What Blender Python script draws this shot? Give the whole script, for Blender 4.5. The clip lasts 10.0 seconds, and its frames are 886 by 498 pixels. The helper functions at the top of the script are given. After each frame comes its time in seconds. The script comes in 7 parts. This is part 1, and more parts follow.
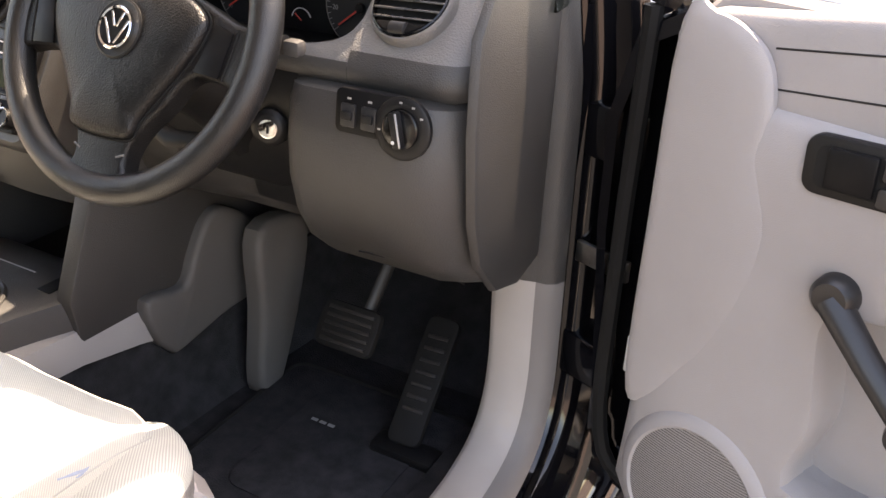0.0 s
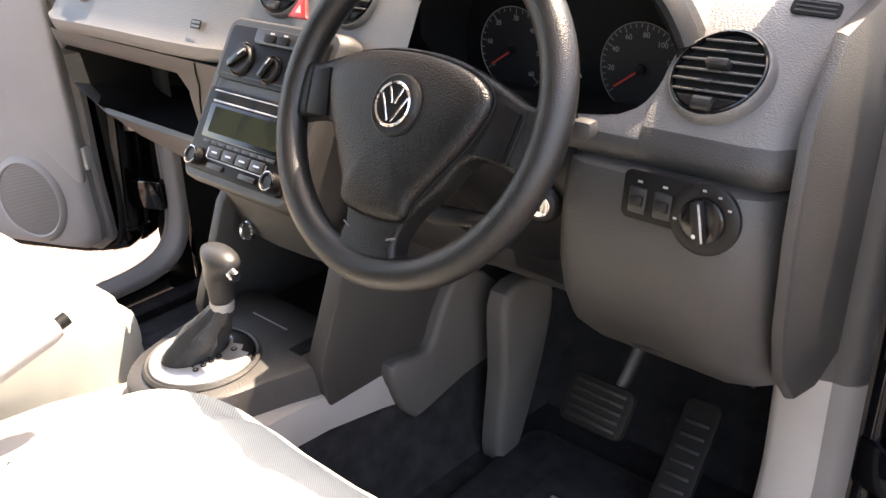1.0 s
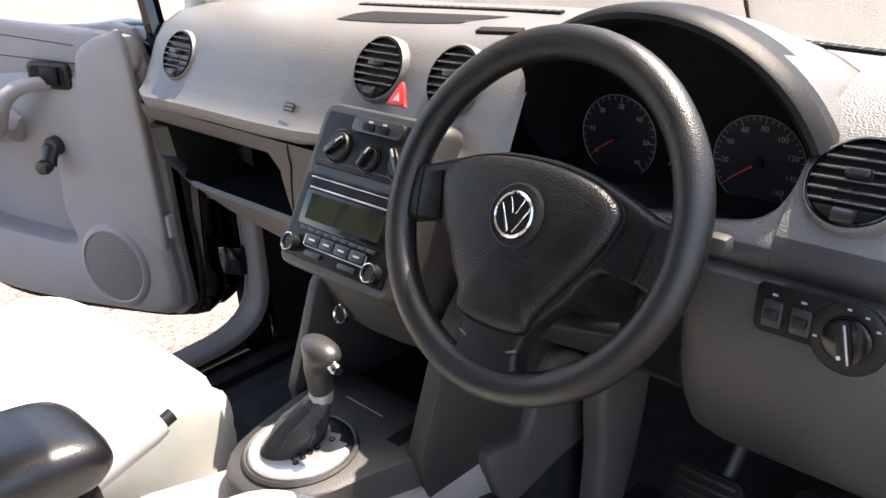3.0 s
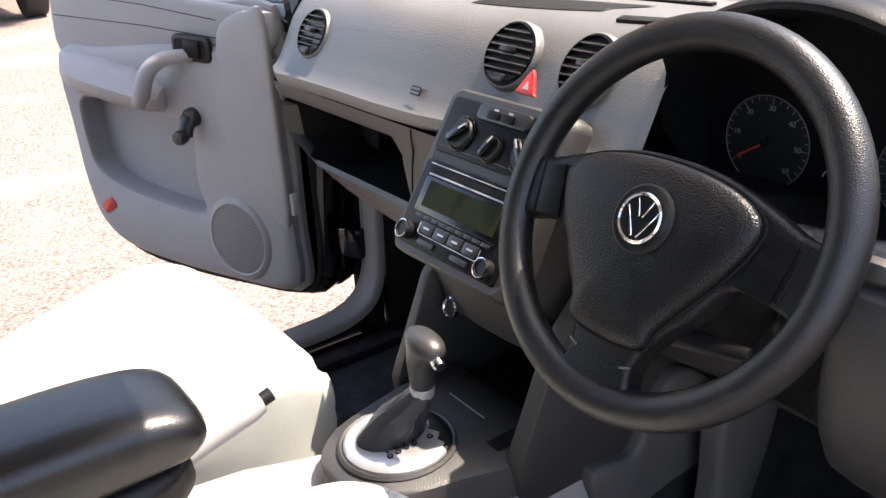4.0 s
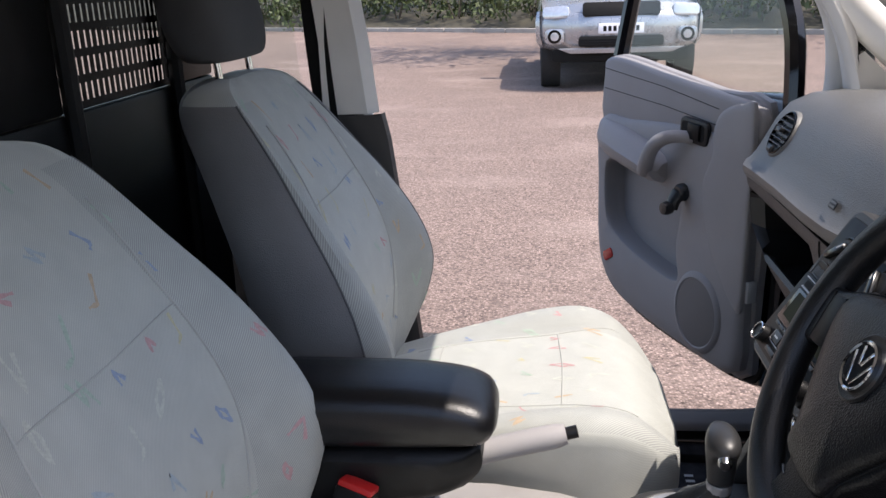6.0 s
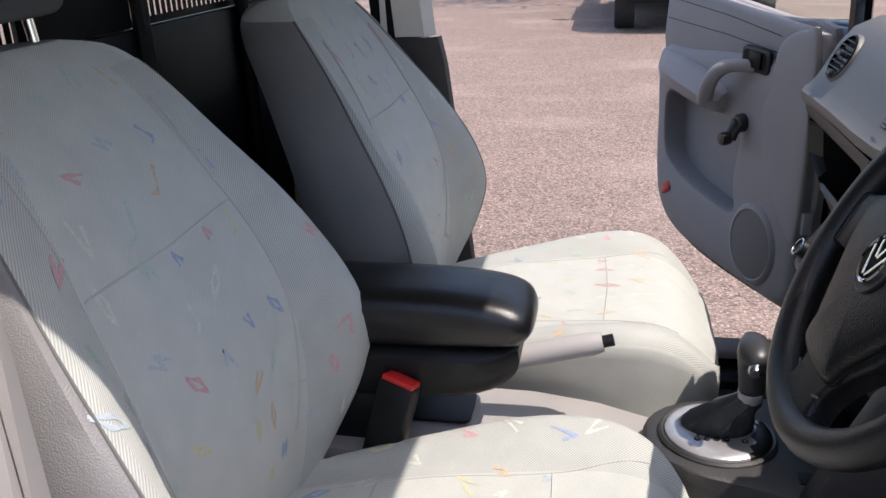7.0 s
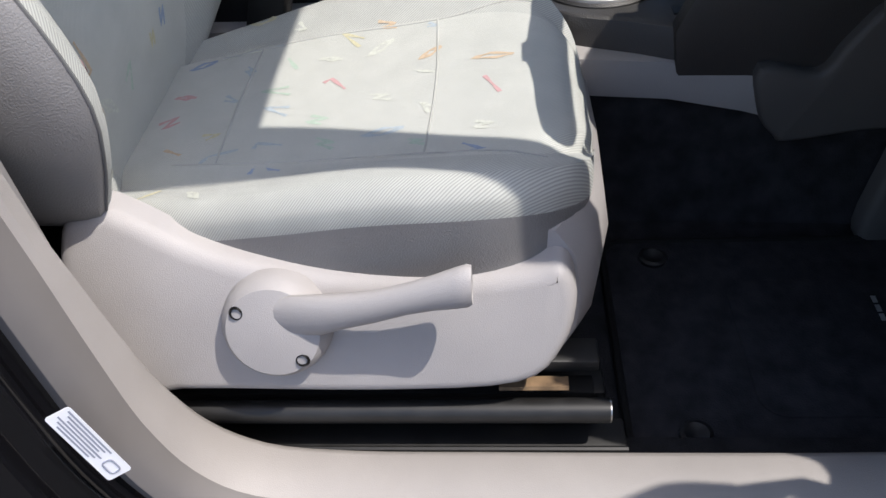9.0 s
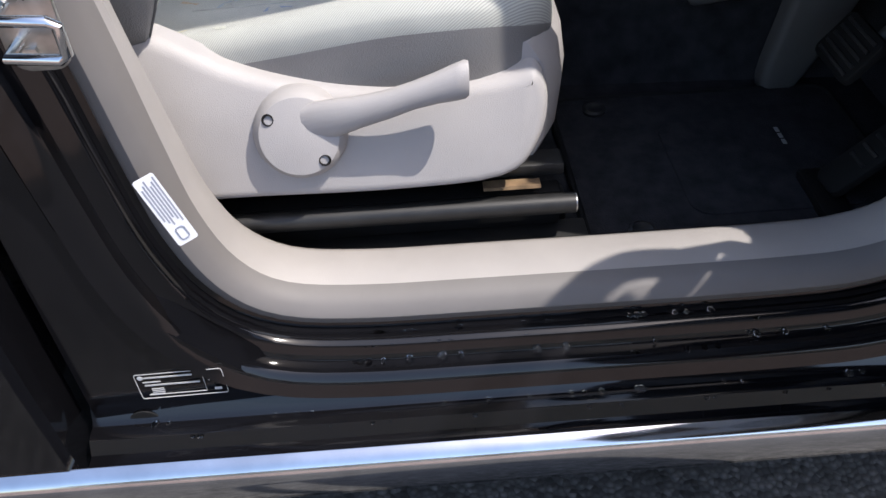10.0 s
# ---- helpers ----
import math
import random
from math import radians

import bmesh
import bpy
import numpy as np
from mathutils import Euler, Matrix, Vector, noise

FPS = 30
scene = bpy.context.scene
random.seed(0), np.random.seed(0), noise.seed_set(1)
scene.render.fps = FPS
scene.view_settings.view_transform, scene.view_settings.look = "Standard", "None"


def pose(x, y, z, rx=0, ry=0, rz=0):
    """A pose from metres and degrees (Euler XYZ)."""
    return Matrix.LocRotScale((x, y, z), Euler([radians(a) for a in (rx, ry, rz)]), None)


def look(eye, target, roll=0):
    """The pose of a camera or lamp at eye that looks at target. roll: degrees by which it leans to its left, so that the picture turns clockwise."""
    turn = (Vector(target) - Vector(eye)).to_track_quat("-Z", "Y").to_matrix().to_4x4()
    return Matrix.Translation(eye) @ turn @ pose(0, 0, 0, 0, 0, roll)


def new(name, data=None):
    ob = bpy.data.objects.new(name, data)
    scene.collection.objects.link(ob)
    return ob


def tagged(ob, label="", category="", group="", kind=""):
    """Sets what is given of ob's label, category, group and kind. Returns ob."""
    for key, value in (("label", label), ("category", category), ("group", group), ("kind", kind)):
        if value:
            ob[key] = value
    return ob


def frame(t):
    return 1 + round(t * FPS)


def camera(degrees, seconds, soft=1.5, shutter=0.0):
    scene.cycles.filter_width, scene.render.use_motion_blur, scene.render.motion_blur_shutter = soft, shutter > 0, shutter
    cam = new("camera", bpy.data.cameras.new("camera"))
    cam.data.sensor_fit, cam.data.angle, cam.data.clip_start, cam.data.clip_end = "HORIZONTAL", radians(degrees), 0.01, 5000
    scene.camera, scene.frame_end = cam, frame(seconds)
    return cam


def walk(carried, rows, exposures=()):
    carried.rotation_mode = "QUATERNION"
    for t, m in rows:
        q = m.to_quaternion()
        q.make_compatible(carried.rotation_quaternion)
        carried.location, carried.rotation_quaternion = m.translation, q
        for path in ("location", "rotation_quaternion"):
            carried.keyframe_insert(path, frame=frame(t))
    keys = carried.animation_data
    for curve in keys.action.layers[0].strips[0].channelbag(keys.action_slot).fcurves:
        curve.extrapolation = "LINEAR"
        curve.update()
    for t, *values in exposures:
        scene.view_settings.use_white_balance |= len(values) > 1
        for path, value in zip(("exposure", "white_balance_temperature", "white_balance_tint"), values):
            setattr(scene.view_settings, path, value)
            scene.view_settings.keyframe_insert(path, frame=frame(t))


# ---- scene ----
from mathutils.bvhtree import BVHTree

cam = camera(55.3, 10.0)
PATH = [
    (0, (1.062, -0.572, 1.293), (0.232, 1.001, 0.378), 2.0),
    (0.5, (1.001, -0.536, 1.305), (-0.082, 0.872, 0.386), -0.8),
    (1, (0.926, -0.522, 1.323), (-0.288, 0.797, 0.437), -2.3),
    (1.5, (0.879, -0.513, 1.352), (-0.407, 0.775, 0.524), -3.3),
    (2, (0.856, -0.521, 1.378), (-0.457, 0.76, 0.581), -4.0),
    (3.3, (0.835, -0.529, 1.389), (-0.484, 0.726, 0.561), -4.0),
    (3.5, (0.827, -0.527, 1.381), (-0.516, 0.701, 0.551), -3.5),
    (4, (0.813, -0.488, 1.368), (-0.69, 0.55, 0.554), -3.2),
    (4.5, (0.801, -0.353, 1.367), (-0.897, 0.342, 0.57), -2.6),
    (5, (0.832, -0.292, 1.384), (-0.985, 0.066, 0.629), -2.6),
    (5.5, (0.942, -0.267, 1.399), (-0.942, -0.231, 0.729), -2.2),
    (5.7, (0.982, -0.254, 1.401), (-0.913, -0.34, 0.767), -2.1),
    (6.8, (1.071, -0.2, 1.388), (-0.784, -0.592, 0.75), -2.2),
    (7, (1.077, -0.196, 1.365), (-0.752, -0.573, 0.651), -2.2),
    (7.5, (1.109, -0.183, 1.322), (-0.65, -0.511, 0.428), -3.1),
    (8, (1.141, -0.171, 1.278), (-0.545, -0.445, 0.239), -4.1),
    (8.5, (1.162, -0.164, 1.235), (-0.437, -0.399, 0.057), -5.0),
    (9, (1.176, -0.174, 1.204), (-0.33, -0.315, -0.105), -4.4),
    (9.5, (1.24, -0.2, 1.167), (-0.221, -0.21, -0.199), -3.4),
    (10, (1.431, -0.27, 1.176), (-0.043, -0.205, -0.175), -2.2),
]
EXPOSURE = [(0, 3.22, 9300, 19), (0.5, 3.4, 9000, 18), (1, 3.27, 8700, 18), (2, 3.0, 8050, 17), (3.5, 2.57, 7500, 15), (4.0, 2.5, 7450, 16), (4.5, 1.97, 6850, 12), (5.2, 1.42, 6750, 14), (6, 1.25, 6750, 15), (7, 1.25, 6800, 16), (7.5, 1.15, 6700, 13), (8.5, 1.06, 6500, 12), (9.0, 1.12, 6520, 12), (10, 1.32, 6550, 12)]
walk(cam, [(t, look(eye, target, roll)) for t, eye, target, roll in PATH], EXPOSURE)


# ---- light ----
SUN = Vector((0.165, 0.43, 0.885)).normalized()
world = bpy.data.worlds.new("sky")
scene.world = world
world.use_nodes = True
wn = world.node_tree.nodes
sky = wn.new("ShaderNodeTexSky")
sky.sky_type = "NISHITA"
sky.sun_disc = False
sky.dust_density, sky.air_density = 1.7, 1.0
sky.sun_elevation = math.asin(SUN.z)
sky.sun_rotation = math.atan2(SUN.x, SUN.y)
world.node_tree.links.new(sky.outputs[0], wn["Background"].inputs[0])
wn["Background"].inputs[1].default_value = 0.145
sun_data = bpy.data.lights.new("sun", "SUN")
sun_data.energy, sun_data.angle, sun_data.color = 2.4, radians(0.55), (1.0, 0.95, 0.88)
sun = new("sun", sun_data)
sun.matrix_world = look(SUN * 30, (0, 0, 0))


# ---- materials ----
def material(name, rgb, rough=0.6, metal=0.0, grain=0.0, grain_scale=900.0, vary=0.12, vary_scale=9.0, spec=0.5, coat=0.0, tint=None):
    """A surface with broad colour variation, fine grain relief and uneven gloss."""
    m = bpy.data.materials.new(name)
    m.use_nodes = True
    nt = m.node_tree
    b = nt.nodes["Principled BSDF"]
    b.inputs["Roughness"].default_value = rough
    b.inputs["Metallic"].default_value = metal
    b.inputs["Specular IOR Level"].default_value = spec
    b.inputs["Coat Weight"].default_value = coat
    b.inputs["Coat Roughness"].default_value = 0.03
    tc = nt.nodes.new("ShaderNodeTexCoord")
    big = nt.nodes.new("ShaderNodeTexNoise")
    big.inputs["Scale"].default_value = vary_scale
    big.inputs["Detail"].default_value = 6
    nt.links.new(tc.outputs["Object"], big.inputs["Vector"])
    ramp = nt.nodes.new("ShaderNodeValToRGB")
    dark = [c * (1 - vary) for c in rgb]
    lite = [min(1, c * (1 + vary)) for c in (tint or rgb)]
    ramp.color_ramp.elements[0].position, ramp.color_ramp.elements[1].position = 0.3, 0.7
    ramp.color_ramp.elements[0].color = (*dark, 1)
    ramp.color_ramp.elements[1].color = (*lite, 1)
    nt.links.new(big.outputs[0], ramp.inputs[0])
    nt.links.new(ramp.outputs[0], b.inputs["Base Color"])
    rr = nt.nodes.new("ShaderNodeMapRange")
    rr.inputs["To Min"].default_value, rr.inputs["To Max"].default_value = max(0.02, rough - 0.08), min(1, rough + 0.08)
    nt.links.new(big.outputs[0], rr.inputs["Value"])
    nt.links.new(rr.outputs[0], b.inputs["Roughness"])
    if grain:
        fine = nt.nodes.new("ShaderNodeTexVoronoi")
        fine.inputs["Scale"].default_value = grain_scale
        nt.links.new(tc.outputs["Object"], fine.inputs["Vector"])
        bump = nt.nodes.new("ShaderNodeBump")
        bump.inputs["Strength"].default_value = grain
        bump.inputs["Distance"].default_value = 0.0008
        nt.links.new(fine.outputs["Distance"], bump.inputs["Height"])
        nt.links.new(bump.outputs[0], b.inputs["Normal"])
    return m


def weave(name, rgb, dark, scale=260.0):
    """Seat cloth: fine diagonal ribs over a soft mottling."""
    m = material(name, rgb, rough=0.9, vary=0.06, vary_scale=25, spec=0.2)
    nt = m.node_tree
    b = nt.nodes["Principled BSDF"]
    b.inputs["Sheen Weight"].default_value = 0.15
    tc = nt.nodes.new("ShaderNodeTexCoord")
    wave = nt.nodes.new("ShaderNodeTexWave")
    wave.bands_direction = "DIAGONAL"
    wave.inputs["Scale"].default_value = scale
    wave.inputs["Distortion"].default_value = 0.0
    nt.links.new(tc.outputs["UV"], wave.inputs["Vector"])
    mix = nt.nodes.new("ShaderNodeMixRGB")
    mix.inputs[2].default_value = (*dark, 1)
    gain = nt.nodes.new("ShaderNodeMath")
    gain.operation = "MULTIPLY"
    gain.inputs[1].default_value = 0.62
    nt.links.new(wave.outputs["Fac"], gain.inputs[0])
    nt.links.new(gain.outputs[0], mix.inputs[0])
    nt.links.new(b.inputs["Base Color"].links[0].from_socket, mix.inputs[1])
    nt.links.new(mix.outputs[0], b.inputs["Base Color"])
    bump = nt.nodes.new("ShaderNodeBump")
    bump.inputs["Strength"].default_value = 0.35
    bump.inputs["Distance"].default_value = 0.0006
    nt.links.new(wave.outputs["Fac"], bump.inputs["Height"])
    nt.links.new(bump.outputs[0], b.inputs["Normal"])
    return m


def glass(name, rgb=(1, 1, 1), rough=0.0):
    m = bpy.data.materials.new(name)
    m.use_nodes = True
    nt = m.node_tree
    out = nt.nodes["Material Output"]
    nt.nodes.remove(nt.nodes["Principled BSDF"])
    t = nt.nodes.new("ShaderNodeBsdfTransparent")
    t.inputs[0].default_value = (*rgb, 1)
    g = nt.nodes.new("ShaderNodeBsdfGlossy")
    g.inputs["Roughness"].default_value = 0.02
    f = nt.nodes.new("ShaderNodeFresnel")
    f.inputs[0].default_value = 1.5
    mx = nt.nodes.new("ShaderNodeMixShader")
    nt.links.new(f.outputs[0], mx.inputs[0])
    nt.links.new(t.outputs[0], mx.inputs[1])
    nt.links.new(g.outputs[0], mx.inputs[2])
    nt.links.new(mx.outputs[0], out.inputs[0])
    return m


DASH = material("dash_grey_plastic", (0.112, 0.110, 0.108), 0.46, grain=0.65, grain_scale=480, vary=0.08, vary_scale=14, spec=0.9)
DASH_LOW = material("lower_dash_grey_plastic", (0.031, 0.030, 0.0295), 0.48, grain=0.45, grain_scale=620, vary=0.12, spec=0.6)
DASH_MID = material("mid_grey_dash_plastic", (0.046, 0.044, 0.043), 0.55, grain=0.3, grain_scale=850, vary=0.1, spec=0.35)
CONSOLE = material("console_black_plastic", (0.008, 0.008, 0.0085), 0.42, grain=0.3, grain_scale=900, vary=0.15, spec=0.25)
TUNNEL = material("pale_grey_tunnel_plastic", (0.30, 0.287, 0.28), 0.58, grain=0.3, grain_scale=800, vary=0.07)
HEADREST = material("shaded_headrest_cloth", (0.075, 0.075, 0.077), 0.8, grain=0.4, grain_scale=700, vary=0.12, spec=0.25)
FOOT = material("mid_grey_footwell_plastic", (0.085, 0.081, 0.078), 0.6, grain=0.3, grain_scale=850, vary=0.08)
STEELBLACK = material("black_painted_steel", (0.012, 0.012, 0.012), 0.5, vary=0.3, vary_scale=40)
BLADE = material("vent_blade_plastic", (0.06, 0.06, 0.06), 0.28, vary=0.1, spec=0.9)
STRIP = material("bright_sill_reflection", (0.62, 0.63, 0.65), 0.10, metal=1.0, vary=0.12, vary_scale=14)
BLACK = material("black_plastic", (0.008, 0.008, 0.0085), 0.42, grain=0.25, grain_scale=900, vary=0.15, spec=0.28)
PANEL = material("satin_black_panel", (0.006, 0.006, 0.0065), 0.4, vary=0.15, vary_scale=30, spec=0.14)
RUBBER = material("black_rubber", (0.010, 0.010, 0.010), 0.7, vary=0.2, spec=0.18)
RIM = material("steering_wheel_vinyl", (0.0075, 0.0075, 0.008), 0.37, grain=0.35, grain_scale=750, vary=0.25, vary_scale=25, spec=0.5)
HUB = material("black_airbag_vinyl", (0.0055, 0.0055, 0.006), 0.36, grain=0.55, grain_scale=560, vary=0.2, vary_scale=25, spec=0.34)
LEATHER = material("black_leatherette", (0.007, 0.007, 0.008), 0.30, grain=0.25, grain_scale=700, vary=0.15)
TRIM = material("light_grey_trim_plastic", (0.36, 0.343, 0.338), 0.55, grain=0.25, grain_scale=900, vary=0.05)
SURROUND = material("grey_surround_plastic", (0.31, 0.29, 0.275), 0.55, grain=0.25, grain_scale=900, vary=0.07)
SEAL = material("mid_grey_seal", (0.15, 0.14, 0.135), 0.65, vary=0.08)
DOOR = material("door_card_grey_plastic", (0.285, 0.27, 0.27), 0.6, grain=0.35, grain_scale=900, vary=0.05)
WHITE = material("pale_pillar_trim", (0.74, 0.73, 0.70), 0.6, vary=0.05)
PAINT = material("black_car_paint", (0.004, 0.004, 0.005), 0.06, vary=0.2, coat=0.0)
CARPET = material("black_carpet", (0.026, 0.026, 0.028), 0.95, grain=0.9, grain_scale=450, vary=0.35, vary_scale=30, spec=0.1)
MAT = material("black_carpet_mat", (0.03, 0.03, 0.033), 0.95, grain=0.9, grain_scale=400, vary=0.3, vary_scale=40, spec=0.1)
STEEL = material("bare_steel", (0.5, 0.49, 0.47), 0.3, metal=1.0, vary=0.2, vary_scale=60)
CHROME = material("chrome", (0.75, 0.75, 0.75), 0.12, metal=1.0, vary=0.05)
SATIN = material("satin_silver", (0.42, 0.42, 0.43), 0.32, metal=0.5, vary=0.1, vary_scale=40)
RED = material("red_plastic", (0.55, 0.02, 0.02), 0.4, vary=0.05)
CLOTH = weave("pale_grey_seat_cloth", (0.50, 0.51, 0.468), (0.31, 0.32, 0.305), 215)
CLOTH_DARK = weave("ribbed_grey_seat_cloth", (0.47, 0.48, 0.445), (0.20, 0.21, 0.205), 165)
SIDE = material("grey_seat_side_leatherette", (0.20, 0.196, 0.195), 0.5, grain=0.5, grain_scale=600, vary=0.08)
GLASS = glass("clear_glass", (0.86, 0.9, 0.88))


# ---- mesh helpers ----
def cat(pts, n=4, closed=True):
    """A smooth curve through the points, n steps between each two."""
    pts = [Vector(p) for p in pts]
    c, out = len(pts), []
    for i in range(c if closed else c - 1):
        if closed:
            a, b, d, e = pts[i - 1], pts[i], pts[(i + 1) % c], pts[(i + 2) % c]
        else:
            a, b, d, e = pts[max(i - 1, 0)], pts[i], pts[i + 1], pts[min(i + 2, c - 1)]
        for k in range(n):
            u = k / n
            out.append(0.5 * (2 * b + (d - a) * u + (2 * a - 5 * b + 4 * d - e) * u * u + (3 * b - a - 3 * d + e) * u ** 3))
    if not closed:
        out.append(pts[-1])
    return out


def loft(rings, closed=True, cap=True, bm=None, loop=False):
    """Skin from ring to ring."""
    bm = bm or bmesh.new()
    rows = [[bm.verts.new(p) for p in r] for r in rings]
    n = len(rows[0])
    pairs = list(zip(rows, rows[1:])) + ([(rows[-1], rows[0])] if loop else [])
    for a, b in pairs:
        for i in range(n if closed else n - 1):
            j = (i + 1) % n
            bm.faces.new((a[i], a[j], b[j], b[i]))
    if cap and closed and not loop:
        bm.faces.new(rows[0])
        bm.faces.new(rows[-1])
    bmesh.ops.recalc_face_normals(bm, faces=bm.faces)
    return bm


def box(lo, hi, bevel=0.0, seg=2, bm=None, m=None):
    bm = bm or bmesh.new()
    lo, hi = Vector(lo), Vector(hi)
    tmp = bmesh.new()
    bmesh.ops.create_cube(tmp, size=1, matrix=Matrix.Translation((lo + hi) / 2) @ Matrix.Diagonal((*(hi - lo), 1)))
    if bevel:
        bmesh.ops.bevel(tmp, geom=tmp.edges[:], offset=bevel, segments=seg, affect="EDGES", profile=0.5)
    return merge(bm, tmp, m)


def merge(bm, tmp, m=None):
    if m is not None:
        bmesh.ops.transform(tmp, matrix=m, verts=tmp.verts)
    idx = {v: bm.verts.new(v.co) for v in tmp.verts}
    for f in tmp.faces:
        bm.faces.new([idx[v] for v in f.verts])
    tmp.free()
    return bm


def tube(path, r, n=12, closed=False, bm=None, flat=1.0):
    """A round bar along a path; r one radius or one for each point."""
    path = [Vector(p) for p in path]
    c, rings, ref = len(path), [], None
    for i, p in enumerate(path):
        if closed:
            d = path[(i + 1) % c] - path[i - 1]
        else:
            d = path[min(i + 1, c - 1)] - path[max(i - 1, 0)]
        d.normalize()
        if ref is None:
            ref = d.orthogonal().normalized()
        ref = (ref - d * ref.dot(d)).normalized()
        side = d.cross(ref)
        rad = r[i] if isinstance(r, (list, tuple)) else r
        rings.append([p + rad * (math.cos(a) * ref + flat * math.sin(a) * side) for a in (2 * math.pi * k / n for k in range(n))])
    return loft(rings, bm=bm, loop=closed)


def lathe(profile, m, n=32, bm=None, cap=True):
    """Turn (radius, height) pairs round the local z axis, then place by m."""
    rings = [[m @ Vector((r * math.cos(a), r * math.sin(a), h)) for a in (2 * math.pi * k / n for k in range(n))] for r, h in profile]
    return loft(rings, bm=bm, cap=cap)


def prism(outline, depth, m, bevel=0.0, bm=None, seg=2):
    """A flat outline in local x, y given thickness along local z."""
    bm = bm or bmesh.new()
    tmp = bmesh.new()
    f = tmp.faces.new([tmp.verts.new((x, y, 0)) for x, y in outline])
    r = bmesh.ops.extrude_face_region(tmp, geom=[f])
    bmesh.ops.translate(tmp, vec=(0, 0, depth), verts=[v for v in r["geom"] if isinstance(v, bmesh.types.BMVert)])
    bmesh.ops.recalc_face_normals(tmp, faces=tmp.faces)
    if bevel:
        top = [e for e in tmp.edges if all(abs(v.co.z - depth) < 1e-6 for v in e.verts)]
        bmesh.ops.bevel(tmp, geom=top, offset=bevel, segments=seg, affect="EDGES", profile=0.5)
    return merge(bm, tmp, m)


def rounded(w, h, r, n=5):
    """Outline of a rounded rectangle round the origin."""
    out = []
    for cx, cy, a0 in ((w / 2 - r, h / 2 - r, 0), (-w / 2 + r, h / 2 - r, 90), (-w / 2 + r, -h / 2 + r, 180), (w / 2 - r, -h / 2 + r, 270)):
        out += [(cx + r * math.cos(radians(a0 + 90 * k / n)), cy + r * math.sin(radians(a0 + 90 * k / n))) for k in range(n + 1)]
    return out


def axes(origin, xdir, zdir):
    """Local frame with z along zdir and x as near xdir as can be."""
    z = Vector(zdir).normalized()
    x = Vector(xdir)
    x = (x - z * x.dot(z)).normalized()
    y = z.cross(x)
    m = Matrix((x, y, z)).transposed().to_4x4()
    m.translation = origin
    return m


def cross(rings, n):
    """More rings on a smooth curve between those given."""
    lines = [cat(line, n, False) for line in zip(*rings)]
    return [list(r) for r in zip(*lines)]


def part(name, bm, mat, parent=None, label="", crease=38):
    me = bpy.data.meshes.new(name)
    bm.to_mesh(me)
    bm.free()
    me.shade_smooth()
    me.set_sharp_from_angle(angle=radians(crease))
    me.materials.append(mat)
    ob = new(name, me)
    if parent is not None:
        ob.parent = parent
        ob.matrix_parent_inverse = Matrix.Translation(-parent.location)
    if label:
        tagged(ob, label)
    return ob


def thing(name, base, label, category, group="", kind=""):
    ob = new(name)
    ob.location = base
    ob.empty_display_size = 0.05
    return tagged(ob, label, category, group, kind)


